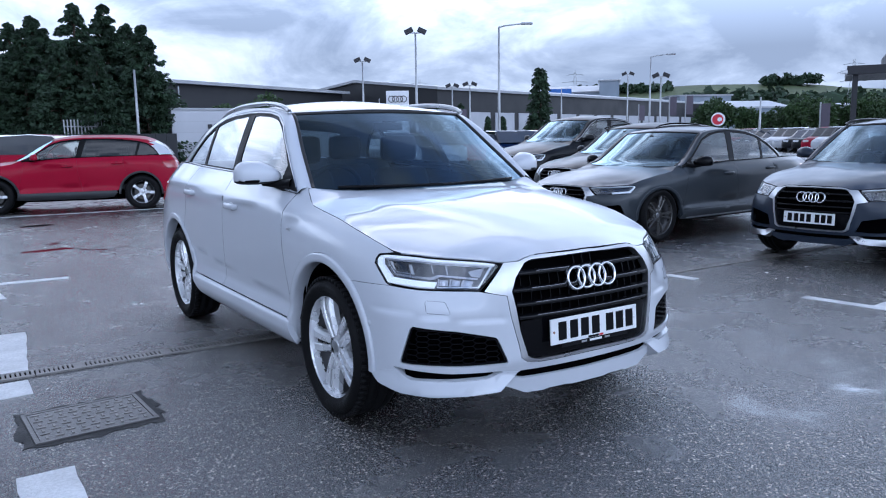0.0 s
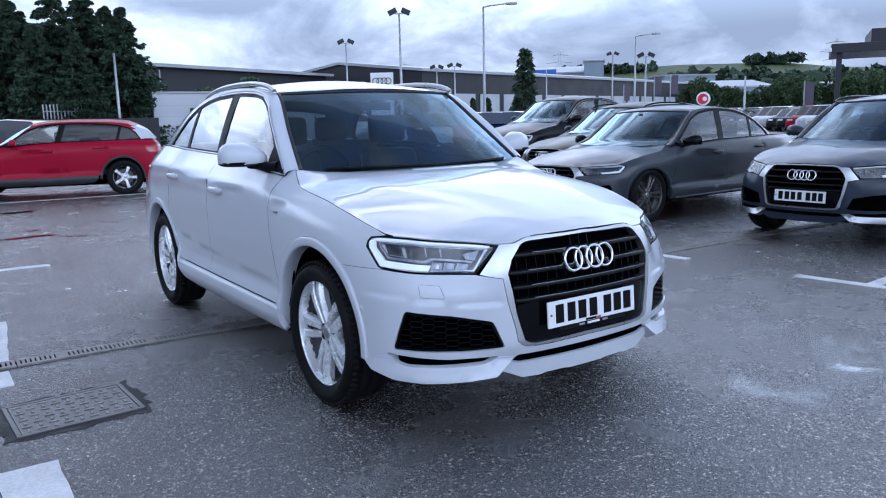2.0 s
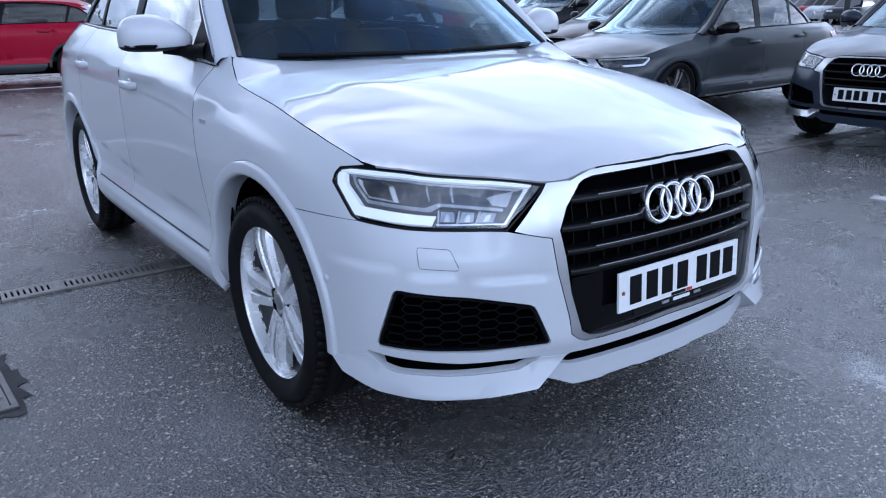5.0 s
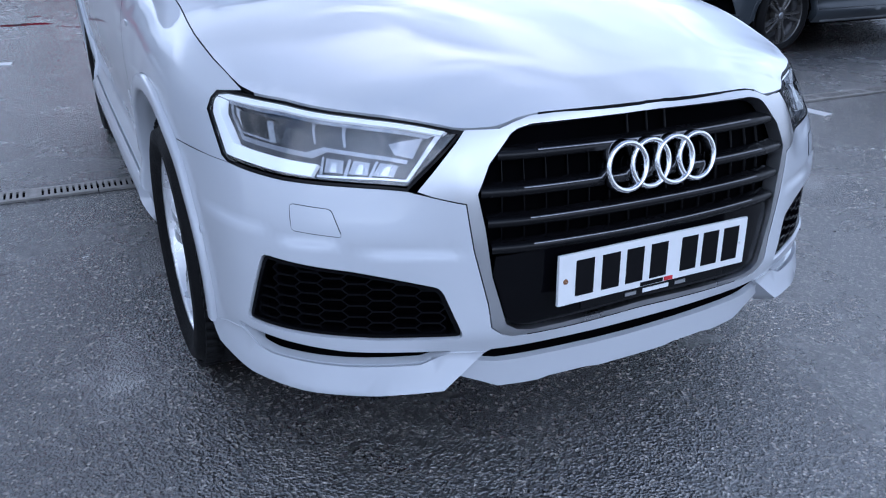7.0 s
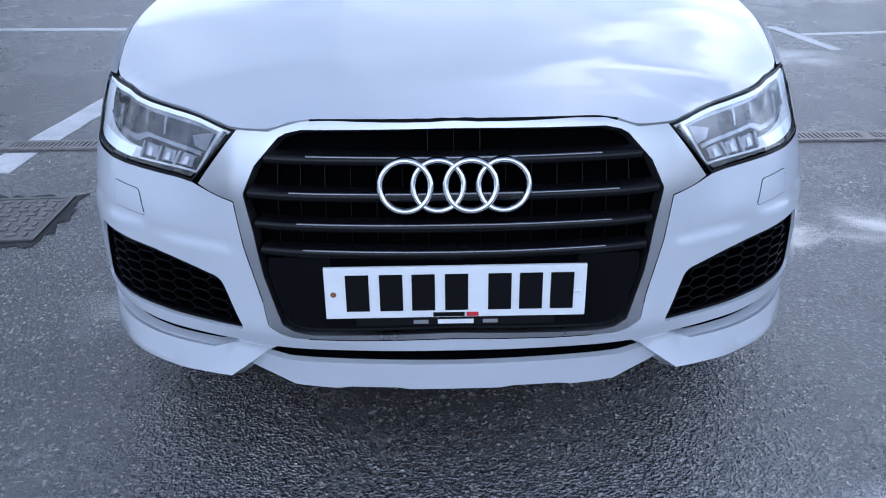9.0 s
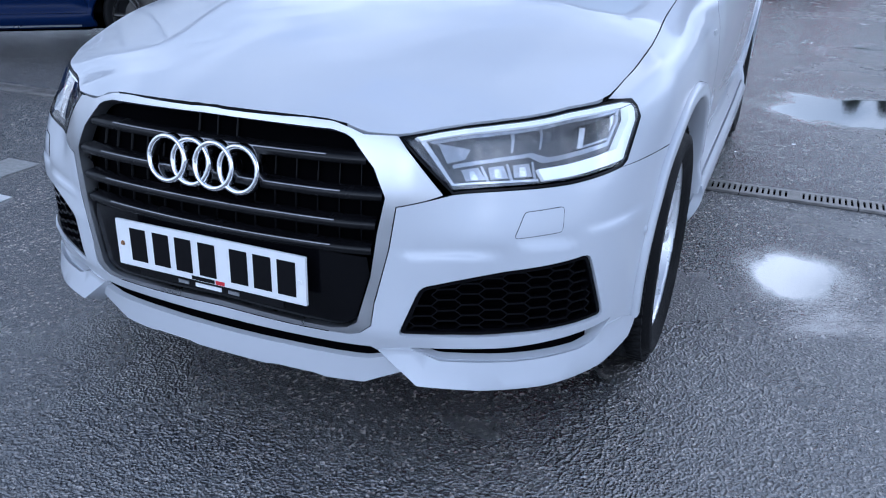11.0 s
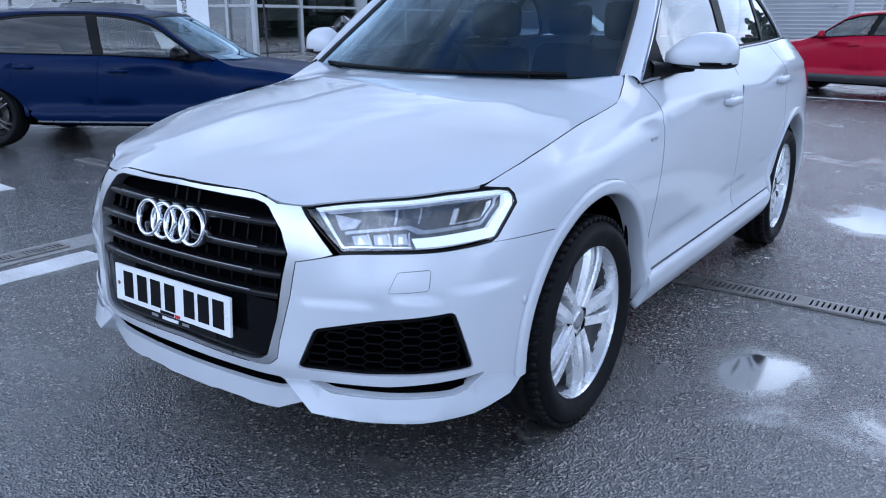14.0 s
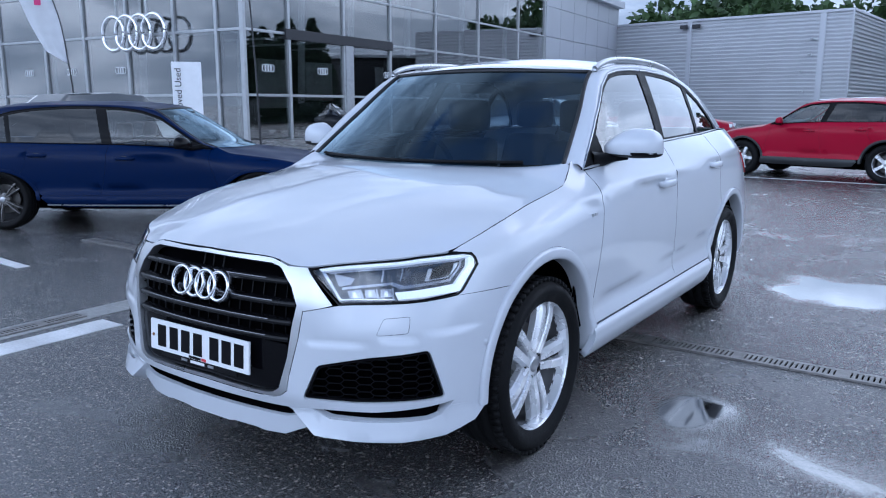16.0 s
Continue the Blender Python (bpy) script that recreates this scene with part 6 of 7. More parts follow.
def lamp_post(b, d, h, kind):
    x, y = P(b, d)
    th = thing("lamp_post", {"arm": "tall grey lamp post with a single arm", "flood": "tall post with floodlight heads", "plain": "thin plain steel mast"}[kind], "lamp post", "lamp posts", at=pose(x, y, 0, 0, 0, -b))
    bm = bmesh.new()
    tube(bm, [(0, 0, 0), (0, 0, h * .3), (0, 0, h)], [.11, .09, .055], 10)
    part("mast", bm, STEEL, th, "", True)
    if kind == "arm":
        bm = bmesh.new()
        tube(bm, [(0, 0, h - .02), (.4, 0, h + .06), (1.5, 0, h + .16)], [.05, .045, .04], 8)
        part("arm", bm, STEEL, th, "", True)
        bm = bmesh.new()
        box(bm, 1.35, 2.05, -.14, .14, h + .08, h + .22, .05)
        part("lamp_head", bm, ROOF_GREY, th)
    elif kind == "flood":
        for s in (-1, 1):
            bm = bmesh.new()
            box(bm, -.28, .28, -.1, .1, -.16, .16, .03, Matrix.Translation((s * .42, 0, h + .12)) @ Matrix.Rotation(s * .45, 4, "Y"))
            part("floodlight", bm, DARK_STEEL, th)
        bm = bmesh.new()
        box(bm, -.45, .45, -.04, .04, h - .04, h + .04, .01)
        part("cross_bar", bm, STEEL, th)
    return th


for b, d, h, k in ((37.75, 48, 7.9, "arm"), (48.55, 70, 7.9, "arm"), (31.66, 50, 7.9, "flood"), (27.74, 66, 7.7, "flood"), (47.0, 90, 7.9, "flood"), (49.28, 66, 5.9, "flood"), (9.39, 45, 4.4, "plain"), (12.0, 44.5, 5.1, "plain"),
                   (34.3, 80, 6.4, "flood"), (42.3, 85, 6.3, "plain"), (55.9, 60, 3.8, "plain"), (35.6, 75, 6.2, "flood"), (28.9, 90, 5.8, "plain"), (14.8, 80, 6.6, "plain")):
    lamp_post(b, d, h, k)

# sign with rings, round red sign, banners
x, y = P(30.25, 62)
ps = thing("pylon_sign", "white pylon sign with four dark rings", "sign", at=pose(x, y, 0, 0, 0, -30))
bm = bmesh.new()
box(bm, -.9, .9, -.15, .15, 0, 5.0, .02)
part("board", bm, WHITE_PLASTIC, ps)
for k in range(4):
    bm = bmesh.new()
    tube(bm, [((k - 1.5) * .32 + .24 * math.cos(a), -.16, 4.35 + .24 * math.sin(a)) for a in np.linspace(0, 2 * math.pi, 20, endpoint=False)], .035, 6, True)
    part("ring", bm, DARK_STEEL, ps)
x, y = P(53.2, 46)
rs = thing("round_sign", "round red and white sign on a pole", "sign", at=pose(x, y, 0, 0, 0, -53))
bm = bmesh.new()
lathe(bm, [(.001, -.06), (.36, -.06), (.38, 0), (.36, .06), (.001, .06)], 32, m=Matrix.Translation((0, 0, 2.05)) @ Matrix.Rotation(math.pi / 2, 4, "Z"))
part("disc", bm, WHITE_PLASTIC, rs)
bm = bmesh.new()
lathe(bm, [(.001, -.075), (.29, -.075), (.29, -.06)], 28, m=Matrix.Translation((-.02, 0, 2.05)) @ Matrix.Rotation(math.pi / 2, 4, "Z"))
part("red_face", bm, RED_SIGN, rs)
bm = bmesh.new()
lathe(bm, [(.001, -.085), (.12, -.085), (.12, -.06)], 24, m=Matrix.Translation((.08, -.0, 2.05)) @ Matrix.Rotation(math.pi / 2, 4, "Z"))
part("pale_mark", bm, WHITE_PLASTIC, rs)
bm = bmesh.new()
tube(bm, [(0, .1, 0), (0, .1, 1.6)], .05, 8)
part("pole", bm, STEEL, rs)
for b, d, zt in ((32.7, 78, 3.6), (34.9, 80, 4.2), (40.0, 78, 4.4), (47.8, 85, 4.4), (51.0, 70, 4.6), (59.6, 60, 3.3), (49.9, 72, 4.6)):
    x, y = P(b, d)
    th = thing("banner_post", "purple-grey banner on a steel post", "banner", "banners in the far car park", at=pose(x, y, 0, 0, 0, -b))
    bm = bmesh.new()
    tube(bm, [(0, 0, 0), (0, 0, zt)], .05, 8)
    part("post", bm, STEEL, th)
    bm = bmesh.new()
    box(bm, .06, .62, -.01, .01, zt - 1.7, zt - .1, .004)
    part("cloth", bm, BANNER, th)

# dark canopy on posts at the end of the row of cars
x, y = P(61.3, 45)
cp = thing("canopy", "dark steel entrance canopy on square posts", "canopy", kind="structure", at=pose(x, y, 0, 0, 0, -60))
bm = bmesh.new()
box(bm, -.2, 12, 0, 6, 4.15, 4.6, .02)
part("roof_slab", bm, DARK_STEEL, cp)
bm = bmesh.new()
box(bm, 1.6, 12, .6, 6, 4.6, 5.3, .02)
part("roof_box", bm, DARK_STEEL, cp)
for px in (.2, 5.6, 11.0):
    bm = bmesh.new()
    box(bm, px - .13, px + .13, .3, .56, 0, 4.15, .01)
    part("post", bm, DARK_STEEL, cp)
bm = bmesh.new()
box(bm, 3.0, 12, 3.2, 3.3, 0.05, 4.15, .01)
part("glass_wall", bm, FACADE_GLASS, cp)
bm = bmesh.new()
box(bm, -.5, -.18, -.1, .1, 4.2, 4.4, .02)
part("floodlight", bm, WHITE_PLASTIC, cp)


def pylon(b, d, h):
    x, y = P(b, d)
    bm = bmesh.new()
    w = lambda z: .11 * h * (1 - z / h) ** 1.3 + .012 * h
    for sx in (-1, 1):
        for sy in (-1, 1):
            tube(bm, [(sx * w(z), sy * w(z), z) for z in np.linspace(0, h, 7)], .16, 4)
    for i in range(6):
        z0, z1 = h * i / 6, h * (i + 1) / 6
        for s in (-1, 1):
            tube(bm, [(-s * w(z0), -w(z0), z0), (s * w(z1), -w(z1), z1)], .10, 4)
    for z, a in ((.70, .16), (.82, .20), (.93, .13)):
        tube(bm, [(-a * h, 0, z * h), (0, 0, z * h + .02 * h), (a * h, 0, z * h)], .16, 4)
    tagged(obj("electricity_pylon", bm, STEEL), "lattice steel electricity pylon on the hill", "pylon", "pylons").matrix_world = pose(x, y, 0, 0, 0, -b)


pylon(43.26, 620, 51)
pylon(61.41, 560, 46)
pylon(31.9, 800, 60)

# ---- showroom ----
SC = Vector((-20.4, 18.3))
sm_ = pose(SC.x, SC.y, 0, 0, 0, 94)        # x along the long glass front, y away from the car park
show = thing("showroom", "two-storey glass-fronted car showroom", "building", kind="structure", at=sm_)


def mull(x0, x1, y0, y1, z0, z1, nm="mullion", mat=None):
    bm = bmesh.new()
    box(bm, x0, x1, y0, y1, z0, z1, .008)
    return part(nm, bm, mat or STEEL, show)


TRANS = (1.72, 4.12, 6.0, 8.3)
xs = [0, 2.45, 6.0, 9.6, 13.8, 18.6, 24.0, 28.2]
for i, x in enumerate(xs):
    mull(x - .07, x + .07, -.10, .10, 0, 9.4)
for z in TRANS:
    mull(.07, 28.1, -.07, .07, z - .05, z + .05, "transom")
zz = (0.02,) + TRANS + (9.4,)
for i in range(len(xs) - 1):
    for j in range(5):
        bm = bmesh.new()
        box(bm, xs[i] + .07, xs[i + 1] - .07, -.015, .015, zz[j] + .05, zz[j + 1] - .05)
        part("pane", bm, FACADE_GLASS, show)
ys = [0, 1.3, 3.6, 6.4, 9.2, 12.0, 15.4, 18.8, 22.2, 25.6, 29, 32.4]
for i, y in enumerate(ys[1:]):
    mull(-.10, .10, y - .07, y + .07, 0, 9.4)
for z in TRANS:
    mull(-.07, .07, .07, 32.4, z - .05, z + .05, "transom")
for i in range(len(ys) - 1):
    for j in range(5):
        bm = bmesh.new()
        box(bm, -.015, .015, ys[i] + .07, ys[i + 1] - .07, zz[j] + .05, zz[j + 1] - .05)
        part("pane", bm, FACADE_GLASS, show)
mull(2.2, 9.7, -.16, -.02, 3.9, 4.3, "door_head", DARK_STEEL)
mull(6.05, 6.6, -.14, .1, 0, 4.0, "door_pier", STEEL)
for x0 in range(6):                                   # solid silver panels beyond the glass
    for j in range(5):
        bm = bmesh.new()
        box(bm, 28.35 + x0 * 2.6, 28.35 + (x0 + 1) * 2.6 - .03, -.12, .1, j * 2.0 + .015, (j + 1) * 2.0 - .015, .01)
        part("wall_panel", bm, PANEL_GREY, show)
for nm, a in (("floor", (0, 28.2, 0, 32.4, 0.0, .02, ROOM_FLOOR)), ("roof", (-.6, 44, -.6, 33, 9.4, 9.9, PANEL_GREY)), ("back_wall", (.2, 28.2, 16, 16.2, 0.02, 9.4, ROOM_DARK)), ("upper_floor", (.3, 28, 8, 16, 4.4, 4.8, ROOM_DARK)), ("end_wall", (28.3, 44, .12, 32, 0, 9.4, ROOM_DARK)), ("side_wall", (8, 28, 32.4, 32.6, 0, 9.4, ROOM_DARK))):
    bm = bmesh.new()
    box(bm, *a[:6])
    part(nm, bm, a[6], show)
for x, y in ((1.2, 1.5), (5.4, 2.0), (9.0, 2.0), (14, 2.0), (20, 2.0), (26, 2.0), (1.6, 7.8), (1.6, 14), (1.6, 22)):
    bm = bmesh.new()
    tube(bm, [(x, y, 0), (x + .5, y, 9.4)], .16, 14)
    part("column", bm, COLUMN_WHITE, show, "", True)
for x, y, z, rx in ((1.25, -.03, 2.75, 0), (4.56, -.03, 2.75, 0), (9.4, -.03, 2.75, 0), (-.03, 7.0, 2.75, 1), (-.03, 10.3, 2.75, 1), (-.03, 13.4, 2.75, 1)):
    for k in range(4):                                # small white ring marks on the panes
        o = (k - 1.5) * .15
        bm = bmesh.new()
        tube(bm, [((o + .105 * math.cos(a)) if not rx else 0, (o + .105 * math.cos(a)) if rx else 0, .13 * math.sin(a)) for a in np.linspace(0, 2 * math.pi, 18, endpoint=False)], .016, 5, True)
        for v in bm.verts:
            v.co += Vector((x, y, z))
        part("pane_mark", bm, WHITE_PLASTIC, show)
for k, (u, w) in enumerate(((9.9, .16), (10.2, .05), (10.4, .10), (10.6, .05), (10.95, .12), (11.2, .12))):
    mull(u, u + w, .25, .29, 3.0, 3.4, "lettering_bar", INK)
bm = bmesh.new()
box(bm, 9.6, 14.4, .30, .36, 1.9, 3.7, .01)
part("inner_screen", bm, ROOM_DARK, show)
# the 6.5 to 7.3 board stands in for trees reflected dark there
for y0, y1, z0, z1 in ((9.3, 11.9, 1.8, 5.9), (6.5, 7.3, 1.8, 5.9), (1.4, 3.5, 2.2, 4.0), (15.5, 18.6, .1, 4.0)):
    bm = bmesh.new()
    box(bm, .35, .42, y0, y1, z0, z1, .01)
    part("inner_board", bm, DARK_STEEL, show, "dark board behind the glass")
for x0 in (7.0, 10.6, 17.0):
    bm = bmesh.new()
    box(bm, x0, x0 + 2.2, 6.0, 6.1, 1.2, 3.6, .02)
    part("inner_board", bm, COLUMN_WHITE, show, "pale display board behind the glass")
for k in range(9):
    bm = bmesh.new()
    box(bm, 2 + k * 3.0, 2.25 + k * 3.0, 2.5, 7.5, 4.25, 4.33, .01)
    part("ceiling_beam", bm, COLUMN_WHITE, show)
# cars on show behind the glass
for i, (x, y, r) in enumerate(((4.3, 3.4, 200), (8.0, 4.6, 160), (11.6, 3.6, 205), (15.6, 4.2, 165), (20.5, 3.8, 200), (3.4, 9.5, 80), (4.6, 14.5, 100))):
    c = copy_thing(far[(i * 2 + 1) % 6], sm_ @ pose(x, y, .02, 0, 0, r))
    tagged(c, "dark car on show behind the showroom glass", "car", "cars in the showroom")
# great rings hung before the corner
big = thing("ring_emblem", "four large chrome rings hung before the glass", "sign", at=sm_)
for k in range(4):
    bm = bmesh.new()
    cy = 4.05 + k * .80
    tube(bm, [(-.65, cy + .66 * math.cos(a), 4.15 + .66 * math.sin(a)) for a in np.linspace(0, 2 * math.pi, 36, endpoint=False)], .085, 8, True)
    part("ring", bm, CHROME, big, "", True)
for cy in (4.4, 6.2):
    bm = bmesh.new()
    tube(bm, [(-.65, cy, 4.75), (-.65, cy, 9.4)], .05, 8)
    part("hanger", bm, STEEL, big)


def from_last(bearing, d):
    return 2.11 + d * math.sin(radians(bearing)), -1.56 + d * math.cos(radians(bearing))


x, y = from_last(-52.5, 22)
tot = thing("totem_sign", "white upright sign with grey lettering", "sign", at=pose(x, y, 0, 0, 0, 52))
bm = bmesh.new()
box(bm, -.38, .38, -.12, .12, 0, 2.46, .015)
part("board", bm, WHITE_PLASTIC, tot)
cu = bpy.data.curves.new("lettering", "FONT")
cu.body, cu.size, cu.extrude = "Approved Used", .24, .004
cu.align_x, cu.align_y = "RIGHT", "CENTER"
tx = new("lettering_source", cu)
dg = bpy.context.evaluated_depsgraph_get()
me = bpy.data.meshes.new_from_object(tx.evaluated_get(dg))
bpy.data.objects.remove(tx)
me.materials.clear()
me.materials.append(DARK_STEEL)
lt = new("lettering", me)
lt.parent = tot
lt.matrix_local = Matrix.Translation((-.22, -.126, 2.30)) @ Matrix.Rotation(math.pi / 2, 4, "X") @ Matrix.Rotation(math.pi / 2, 4, "Z")


def feather_flag(b, d, h, lean, name_label, marks):
    x, y = from_last(b, d)
    th = thing("feather_flag", name_label, "flag", "flags before the showroom", at=pose(x, y, 0, 0, 0, -b))
    pole = spline([(0, 0, 0), (-.02 * h * lean, 0, h * .45), (-.06 * h * lean, 0, h * .8), (-.10 * h * lean - .2, 0, h)], 18)
    bm = bmesh.new()
    tube(bm, [tuple(p) for p in pole], [.022 - .012 * i / 17 for i in range(18)], 7)
    part("pole", bm, DARK_STEEL, th, "", True)
    rows = []
    for i in range(9, 18):
        t = (i - 9) / 8
        wv = .62 * math.sin(math.pi * (.10 + .62 * t)) ** .8 * (1 if t > .02 else .12)
        p = Vector(pole[i])
        rows.append([tuple(p + Vector((-wv * u, .05 * math.sin(5 * u + 3 * t), 0))) for u in (0, .25, .5, .75, 1)])
    if marks:
        bm = loft(rows)
        bmesh.ops.solidify(bm, geom=bm.faces[:], thickness=.004)
        part("sail", bm, WHITE_PLASTIC, th, "white sail cloth", True)
        for k, w in enumerate((.16, .15, .17, .07)):
            bm = bmesh.new()
            p = Vector(pole[14]) + Vector((-.30, -.07, -.05 + k * .20))
            box(bm, p.x - .06, p.x + .06, p.y - .004, p.y + .004, p.z, p.z + w, .003)
            part("print_bar", bm, material("print_magenta", (.55, .03, .16), .5, var=.1), th)


feather_flag(-59.55, 18, 4.0, 1.0, "white feather flag with magenta print", True)
feather_flag(-47.6, 14.2, 4.6, .6, "thin black flag pole before the showroom", False)

# ribbed workshop building
wm = pose(-24.4, 62.0, 0, 0, 0, -6)
shop = thing("workshop", "workshop building in ribbed silver cladding", "building", kind="structure", at=wm)
W_, H_, DP = 19.2, 7.9, 32.0


def ribbed(ln, h, deep):
    rows = []
    z = 0.0
    while z < h - .01:
        rows += [[(0, 0, z), (ln, 0, z)], [(0, 0, z + .10), (ln, 0, z + .10)], [(0, -.05, z + .14), (ln, -.05, z + .14)], [(0, -.05, z + .24), (ln, -.05, z + .24)]]
        z += .28
    rows.append([(0, 0, h), (ln, 0, h)])
    return loft(rows)


def flat(bm):
    for f in bm.faces:
        f.smooth = False
    bmesh.ops.recalc_face_normals(bm, faces=bm.faces)
    return bm


part("front_wall", flat(ribbed(W_, H_, 0)), CLADDING, shop)
bm = ribbed(DP, H_, 0)
for v in bm.verts:
    v.co = Matrix.Translation((W_, 0, 0)) @ Matrix.Rotation(math.pi / 2, 4, "Z") @ v.co
part("side_wall", flat(bm), CLADDING, shop)
for a in ((-.1, W_ + .12, -.12, DP, H_, H_ + .18, "roof_edge", PANEL_GREY), (W_ - .02, W_ + .10, -.12, .02, 0, H_, "corner_trim", PANEL_GREY), (W_ - 2.1, W_ - 1.7, -.10, 0, 0, H_, "pier", PANEL_GREY), (7.3, 7.65, -.12, 0, 0, H_, "pier", PANEL_GREY), (0, W_, .05, DP, .0, H_ - .02, "inner_core", WALL_PALE),
          (-6, 0, .4, .6, 0, 7.6, "link_glass", FACADE_GLASS), (-6, 0, 2, 2.2, 0, 7.6, "link_wall", ROOM_DARK)):
    bm = bmesh.new()
    box(bm, *a[:6], .01)
    part(a[6], bm, a[7], shop)
for k in range(8):
    for z in (2.4, 4.9):
        bm = bmesh.new()
        box(bm, -5.9 + k * .75, -5.84 + k * .75, .32, .40, .1, 7.6)
        if z < 3:
            part("link_mullion", bm, STEEL, shop)
        else:
            bm.free()
for z in (2.4, 4.9, 7.5):
    bm = bmesh.new()
    box(bm, -6, 0, .30, .40, z - .05, z + .05)
    part("link_transom", bm, STEEL, shop)
for x in (7.1, 8.1):
    bm = bmesh.new()
    box(bm, x - .28, x + .28, -.5, -.16, 7.35, 7.65, .04)
    part("floodlight", bm, DARK_STEEL, shop)
for x, z in ((W_ - 3.2, 3.8), (W_ - 2.6, 5.0), (W_ - 2.5, 6.1), (W_ - 3.0, 2.4)):
    bm = bmesh.new()
    box(bm, x - .12, x + .12, -.35, -.05, z - .08, z + .08, .03)
    part("camera_housing", bm, ROOF_GREY, shop)

# ---- trees, shrubs and hill ----
LEAF_DARK = material("conifer_needles", (0.022, 0.045, 0.020), .7, var=.5, scale=1.2)
LEAF = material("leaves", (0.040, 0.075, 0.022), .65, var=.5, scale=.9)
BARK = material("bark", (0.07, 0.05, 0.035), .85, var=.3, scale=5, bump=.5, bscale=25)
DRY = material("dry_grass_bank", (0.12, 0.10, 0.055), .85, var=.4, scale=.5, bump=.4, bscale=6)
FIELD = material("hill_fields", (0.085, 0.115, 0.035), .9, var=.45, scale=.006, fine=.35)


def clumps(rnd, count, place, size, flat_=.5):
    """Many small bent leaf sprays; place gives centre and outward way."""
    verts, faces = [], []
    for _ in range(count):
        c, o = place(rnd)
        s = size * rnd.uniform(.5, 1.3)
        o = (o + Vector((rnd.uniform(-.7, .7), rnd.uniform(-.7, .7), rnd.uniform(-.5, .5)))).normalized()
        u = o.cross(Vector((rnd.uniform(-1, 1), rnd.uniform(-1, 1), rnd.uniform(-1, 1)))).normalized()
        b = len(verts)
        verts += [tuple(c - u * s * .5), tuple(c + o * s * .6 - u * s * .12 + Vector((0, 0, .1 * s))), tuple(c + o * s * 1.1 + Vector((0, 0, -.25 * s))), tuple(c + o * s * .5 + u * s * .5), tuple(c + u * s * .35 - o * s * .3)]
        faces += [(b, b + 1, b + 3), (b + 1, b + 2, b + 3), (b, b + 3, b + 4)]
    return mesh_of(verts, faces, 0)


def conifer(name, label, h, r, seed, count, size, cat="tree", group="", power=.8):
    rnd = random.Random(seed)
    th = thing(name, label, cat, group)
    bm = bmesh.new()
    tube(bm, [(0, 0, 0), (.02 * h, 0, h * .4), (0, .01 * h, h * .96)], [.024 * h, .016 * h, .003 * h], 8)
    for k in range(26):
        z = h * rnd.uniform(.12, .9)
        a = rnd.uniform(0, 6.28)
        rr = r * (1 - z / h) ** power * .85
        tube(bm, [(0, 0, z), (rr * .6 * math.cos(a), rr * .6 * math.sin(a), z + .02 * h), (rr * math.cos(a), rr * math.sin(a), z - .01 * h)], [.006 * h, .004 * h, .001 * h], 4)
    part("trunk", bm, BARK, th)
    # boughs in uneven tiers: each droops and lifts at its tip
    boughs = []
    for _ in range(460):
        z = .05 + .94 * rnd.random() ** 1.25
        boughs.append((z, rnd.uniform(0, 6.28), r * ((1 - z) ** power + .03) * rnd.uniform(.62, 1.22)))

    def place(q):
        z, a, ln = boughs[q.randrange(len(boughs))]
        t = q.random() ** .55
        a2 = a + q.uniform(-.42, .42) * (1.15 - t)
        rr = ln * t
        zz = z * h - ln * .30 * t + ln * .16 * t * t * t + q.uniform(-.09, .09) * ln
        return Vector((rr * math.cos(a2), rr * math.sin(a2), max(.2, zz))), Vector((math.cos(a2), math.sin(a2), -.25))
    part("crown", clumps(rnd, count, place, size), LEAF_DARK, th)
    return th


def broad_tree(name, label, h, r, seed, count, size, group=""):
    rnd = random.Random(seed)
    th = thing(name, label, "tree", group)
    bm = bmesh.new()
    tube(bm, [(0, 0, 0), (.02 * h, .01 * h, h * .3), (0, 0, h * .62)], [.03 * h, .022 * h, .01 * h], 8)
    blobs = []
    for k in range(9):
        a, z = rnd.uniform(0, 6.28), h * rnd.uniform(.38, .84)
        rr = r * rnd.uniform(.2, .66)
        c = Vector((rr * math.cos(a), rr * math.sin(a), z))
        blobs.append((c, r * rnd.uniform(.32, .52)))
        tube(bm, [(0, 0, h * .3), tuple(c * .5 + Vector((0, 0, h * .2))), tuple(c)], [.014 * h, .008 * h, .003 * h], 5)
    part("trunk", bm, BARK, th)

    def place(q):
        c, br = blobs[q.randrange(len(blobs))]
        o = Vector((q.gauss(0, 1), q.gauss(0, 1), q.gauss(0, .8))).normalized()
        return c + o * br * q.uniform(.6, 1.05), o
    part("crown", clumps(rnd, count, place, size), LEAF, th)
    return th


firs = [conifer("fir_tree", "tall dark green conifer behind the fence", 11.2, 4.4, 20 + i, 26000, .21, group="conifers behind the fence", power=.95) for i in range(3)]
k = 0
rnd = random.Random(5)
for b, d, h in ((3.4, 54.6, 0.80), (4.6, 51.5, 0.74), (5.3, 48.4, 0.67), (6.6, 51.5, 0.72), (8.4, 47.6, 0.80), (10.3, 49.1, 0.82), (12.6, 46.8, 0.70), (11.6, 51.5, 0.76), (3.2, 47.6, 0.58), (7.4, 46.0, 0.59), (6.0, 54.6, 0.82), (9.7, 45.2, 0.54)):
    x, y = P(b, d)
    m = pose(x, y, 0, 0, 0, rnd.uniform(0, 360)) 
    src = firs[k % 3]
    if k < 3:
        src.matrix_basis = m
        src.scale = (h, h, h)
    else:
        c = copy_thing(src, m)
        c.scale = (h, h, h)
    k += 1
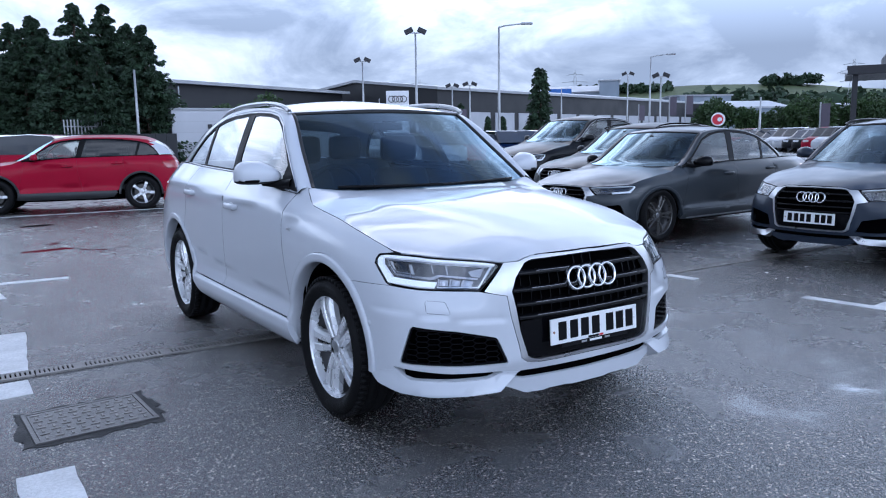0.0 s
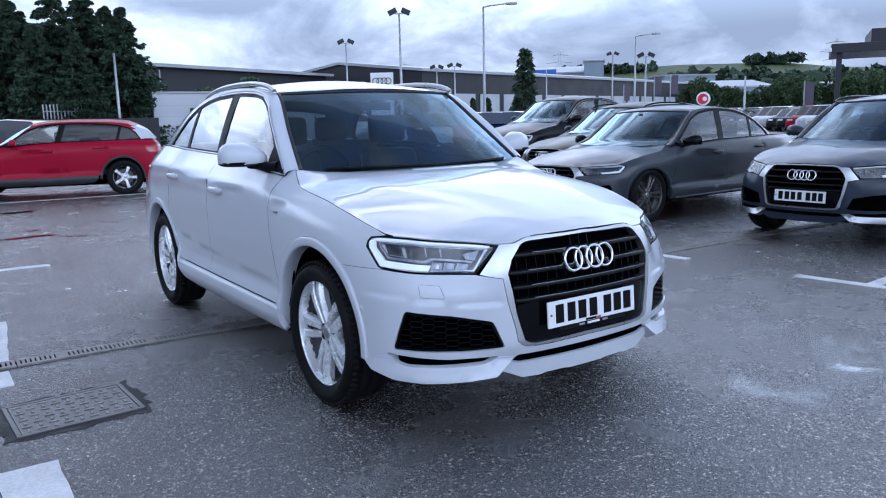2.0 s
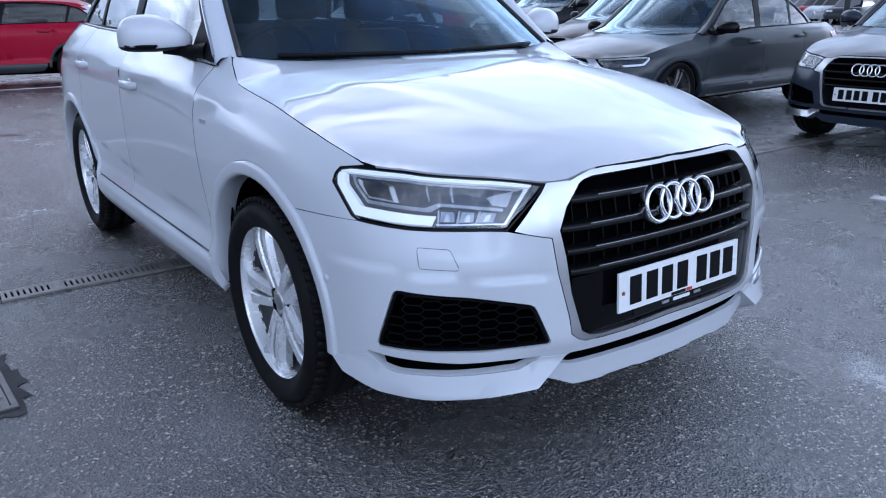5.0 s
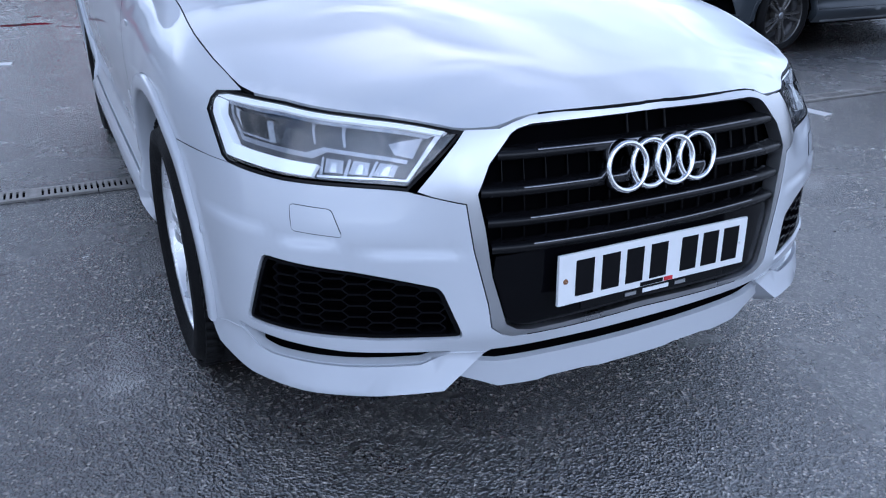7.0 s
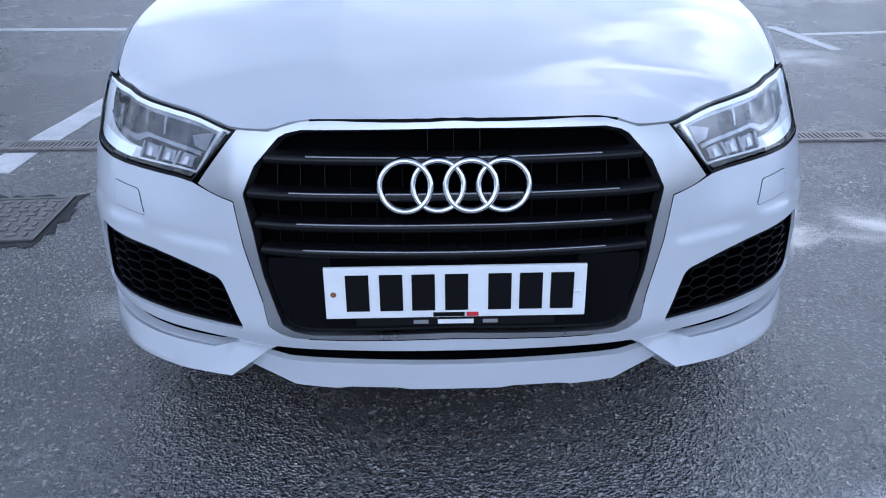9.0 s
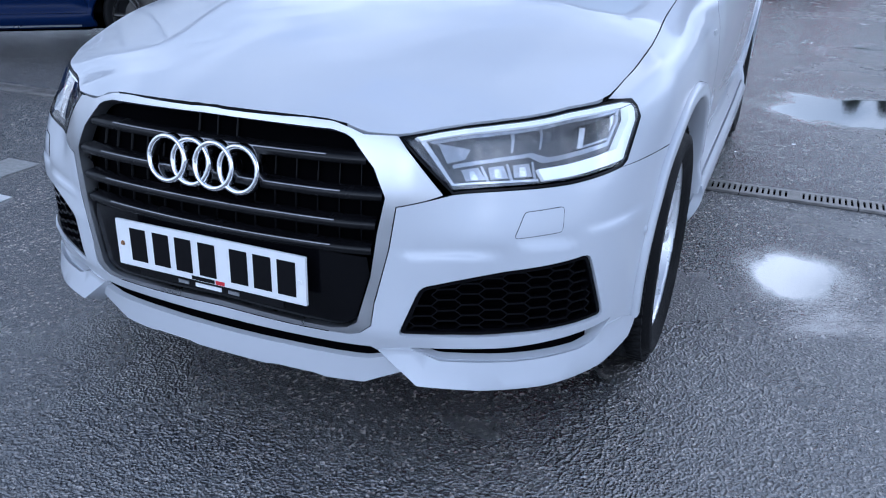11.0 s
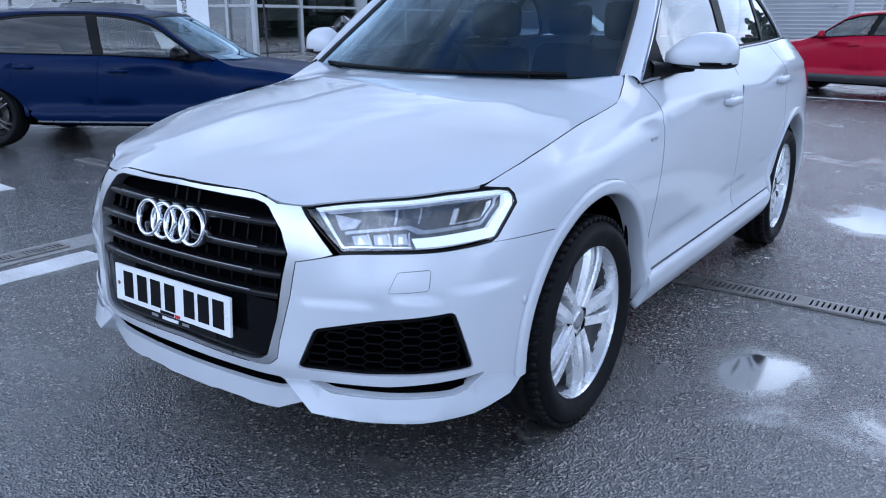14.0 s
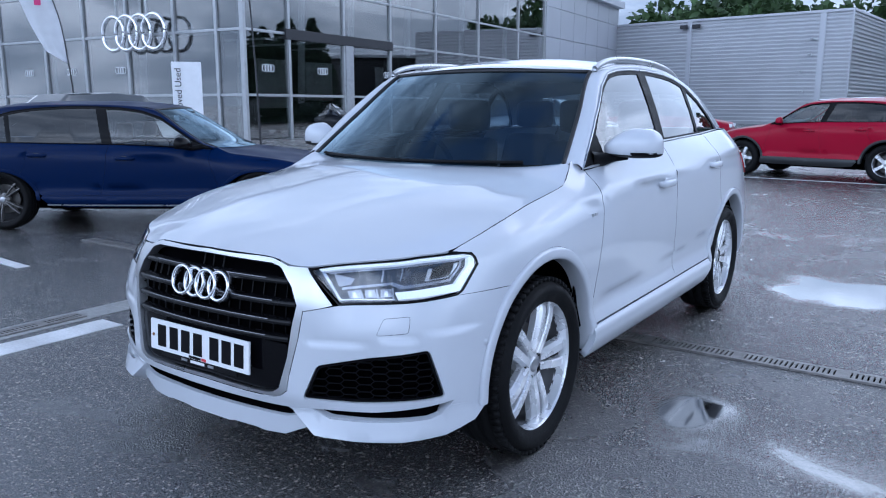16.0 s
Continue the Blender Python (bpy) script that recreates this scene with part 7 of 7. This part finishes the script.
cyp = conifer("cypress", "slim dark green cypress between car rows", 5.6, .85, 41, 2600, .24, group="cypresses", power=.42)
cyp.matrix_basis = pose(*P(40.7, 50), 0)
for b, d, s in ((34.9, 95, .95), (33.2, 70, .72), (36.9, 85, .62), (43.2, 95, .55), (43.5, 96, .5), (38.0, 70, .55)):
    c = copy_thing(cyp, pose(*P(b, d), 0, 0, 0, 50 * s))
    c.scale = (s, s, s)
oak = [broad_tree("broadleaf_tree", "dense green broadleaf tree", 9.0, 4.2, 60 + i, 3000, .5, "broadleaf trees") for i in range(2)]
spots = [(-19, 74, 1.35), (-14.5, 73, 1.3), (-10.5, 76, 1.35), (-6.0, 98, 1.5), (-1.2, 92, 1.3), (-24, 78, 1.3), (2.5, 85, 1.3)]
far_t = [(28.5, 140), (29.6, 150), (30.9, 150), (31.5, 120), (32.2, 130), (33.4, 150), (34.6, 230), (36.2, 240), (26.5, 150), (18.5, 75), (20.2, 78), (52.6, 120), (53.4, 118), (55.2, 118), (56.6, 125), (57.9, 115), (58.8, 120), (60.0, 116), (61.0, 110), (59.4, 100), (62.5, 105), (64, 110), (58.2, 135), (60.6, 140)]
pts = [(x, y, s) for x, y, s in spots] + [(*P(b, d), (.62 if d < 100 else .60 if b > 50 else .9)) for b, d in far_t]
for i, (x, y, s) in enumerate(pts):
    m = pose(x, y, 0, 0, 0, 77 * i)
    if i < 2:
        oak[i].matrix_basis = m
        oak[i].scale = (s,) * 3
    else:
        c = copy_thing(oak[i % 2], m)
        c.scale = (s * (1 + .2 * math.sin(i * 3)), s, s * (1 + .15 * math.sin(i * 5)))

# grass bank with shrubs behind the far cars
bm = bmesh.new()
rows = []
for t in np.linspace(0, 1, 24):
    b = 52 + 14 * t
    row = []
    for u in np.linspace(0, 1, 6):
        x, y = P(b, 84 + 26 * u)
        row.append((x, y, 2.2 * math.sin(math.pi * min(1, u * .62)) * (.7 + .3 * noise.noise((t * 9, u * 3, 0))) - .02))
    rows.append(row)
bm = loft(rows)
bmesh.ops.recalc_face_normals(bm, faces=bm.faces)
tagged(obj("grass_bank", bm, DRY), "dry grassy bank behind the far cars", "bank", kind="structure")
rows = []
crest = [(18, 1.6), (24, 2.2), (30, 2.55), (36, 2.75), (41, 2.95), (45, 3.15), (49, 3.2), (53, 3.3), (57.5, 3.4), (61, 2.85), (66, 2.5), (74, 2.0), (84, 1.2)]
for b in np.linspace(14, 88, 75):
    top = np.interp(b, [c[0] for c in crest], [c[1] for c in crest])
    row = []
    for i, d in enumerate((330, 420, 560, 720, 900, 1100, 1300, 1420, 1600)):
        t = min(1, i / 7)
        el = top * (t ** 1.35) * (1 + .10 * noise.noise((b * .12, d * .004, 2))) if i < 8 else top * .8
        x, y = P(b, d)
        row.append((x, y, d * math.tan(radians(el)) - (1 if i == 0 else 0)))
    rows.append(row)
bm = loft(rows)
bmesh.ops.recalc_face_normals(bm, faces=bm.faces)
tagged(obj("hill", bm, FIELD, True), "green hill with fields and hedges in the distance", "hill", kind="structure")


def wood_stuff(name, label, areas, seed, size, mat):
    rnd = random.Random(seed)

    def place(q):
        b0, b1, d0, d1, e0, e1 = areas[q.randrange(len(areas))]
        b, t = q.uniform(b0, b1), q.random()
        d = d0 + (d1 - d0) * t
        el = e0 + (e1 - e0) * t
        x, y = P(b, d)
        hump = 5 * (.55 + .6 * noise.noise((b * 2.2, d * .02, seed))) * size / 3.2
        return Vector((x, y, d * math.tan(radians(el)) + max(0, hump) * q.random())), Vector((q.uniform(-1, 1), q.uniform(-1, 1), .6)).normalized()
    tagged(obj(name, clumps(rnd, 5200, place, size), mat), label, "woods", kind="stuff")


wood_stuff("far_woods", "dark hedges and woods on the far hillside", [(43.5, 50, 1350, 1420, 2.95, 3.1), (56, 59.4, 1380, 1420, 3.2, 3.35), (51, 57.5, 900, 1000, 1.9, 2.35), (50, 56, 700, 800, 1.5, 1.8), (58, 66, 800, 950, 1.6, 2.0), (27, 38, 900, 1200, 1.9, 2.6), (52, 70, 420, 520, .6, 1.1)], 3, 8.5, LEAF_DARK)
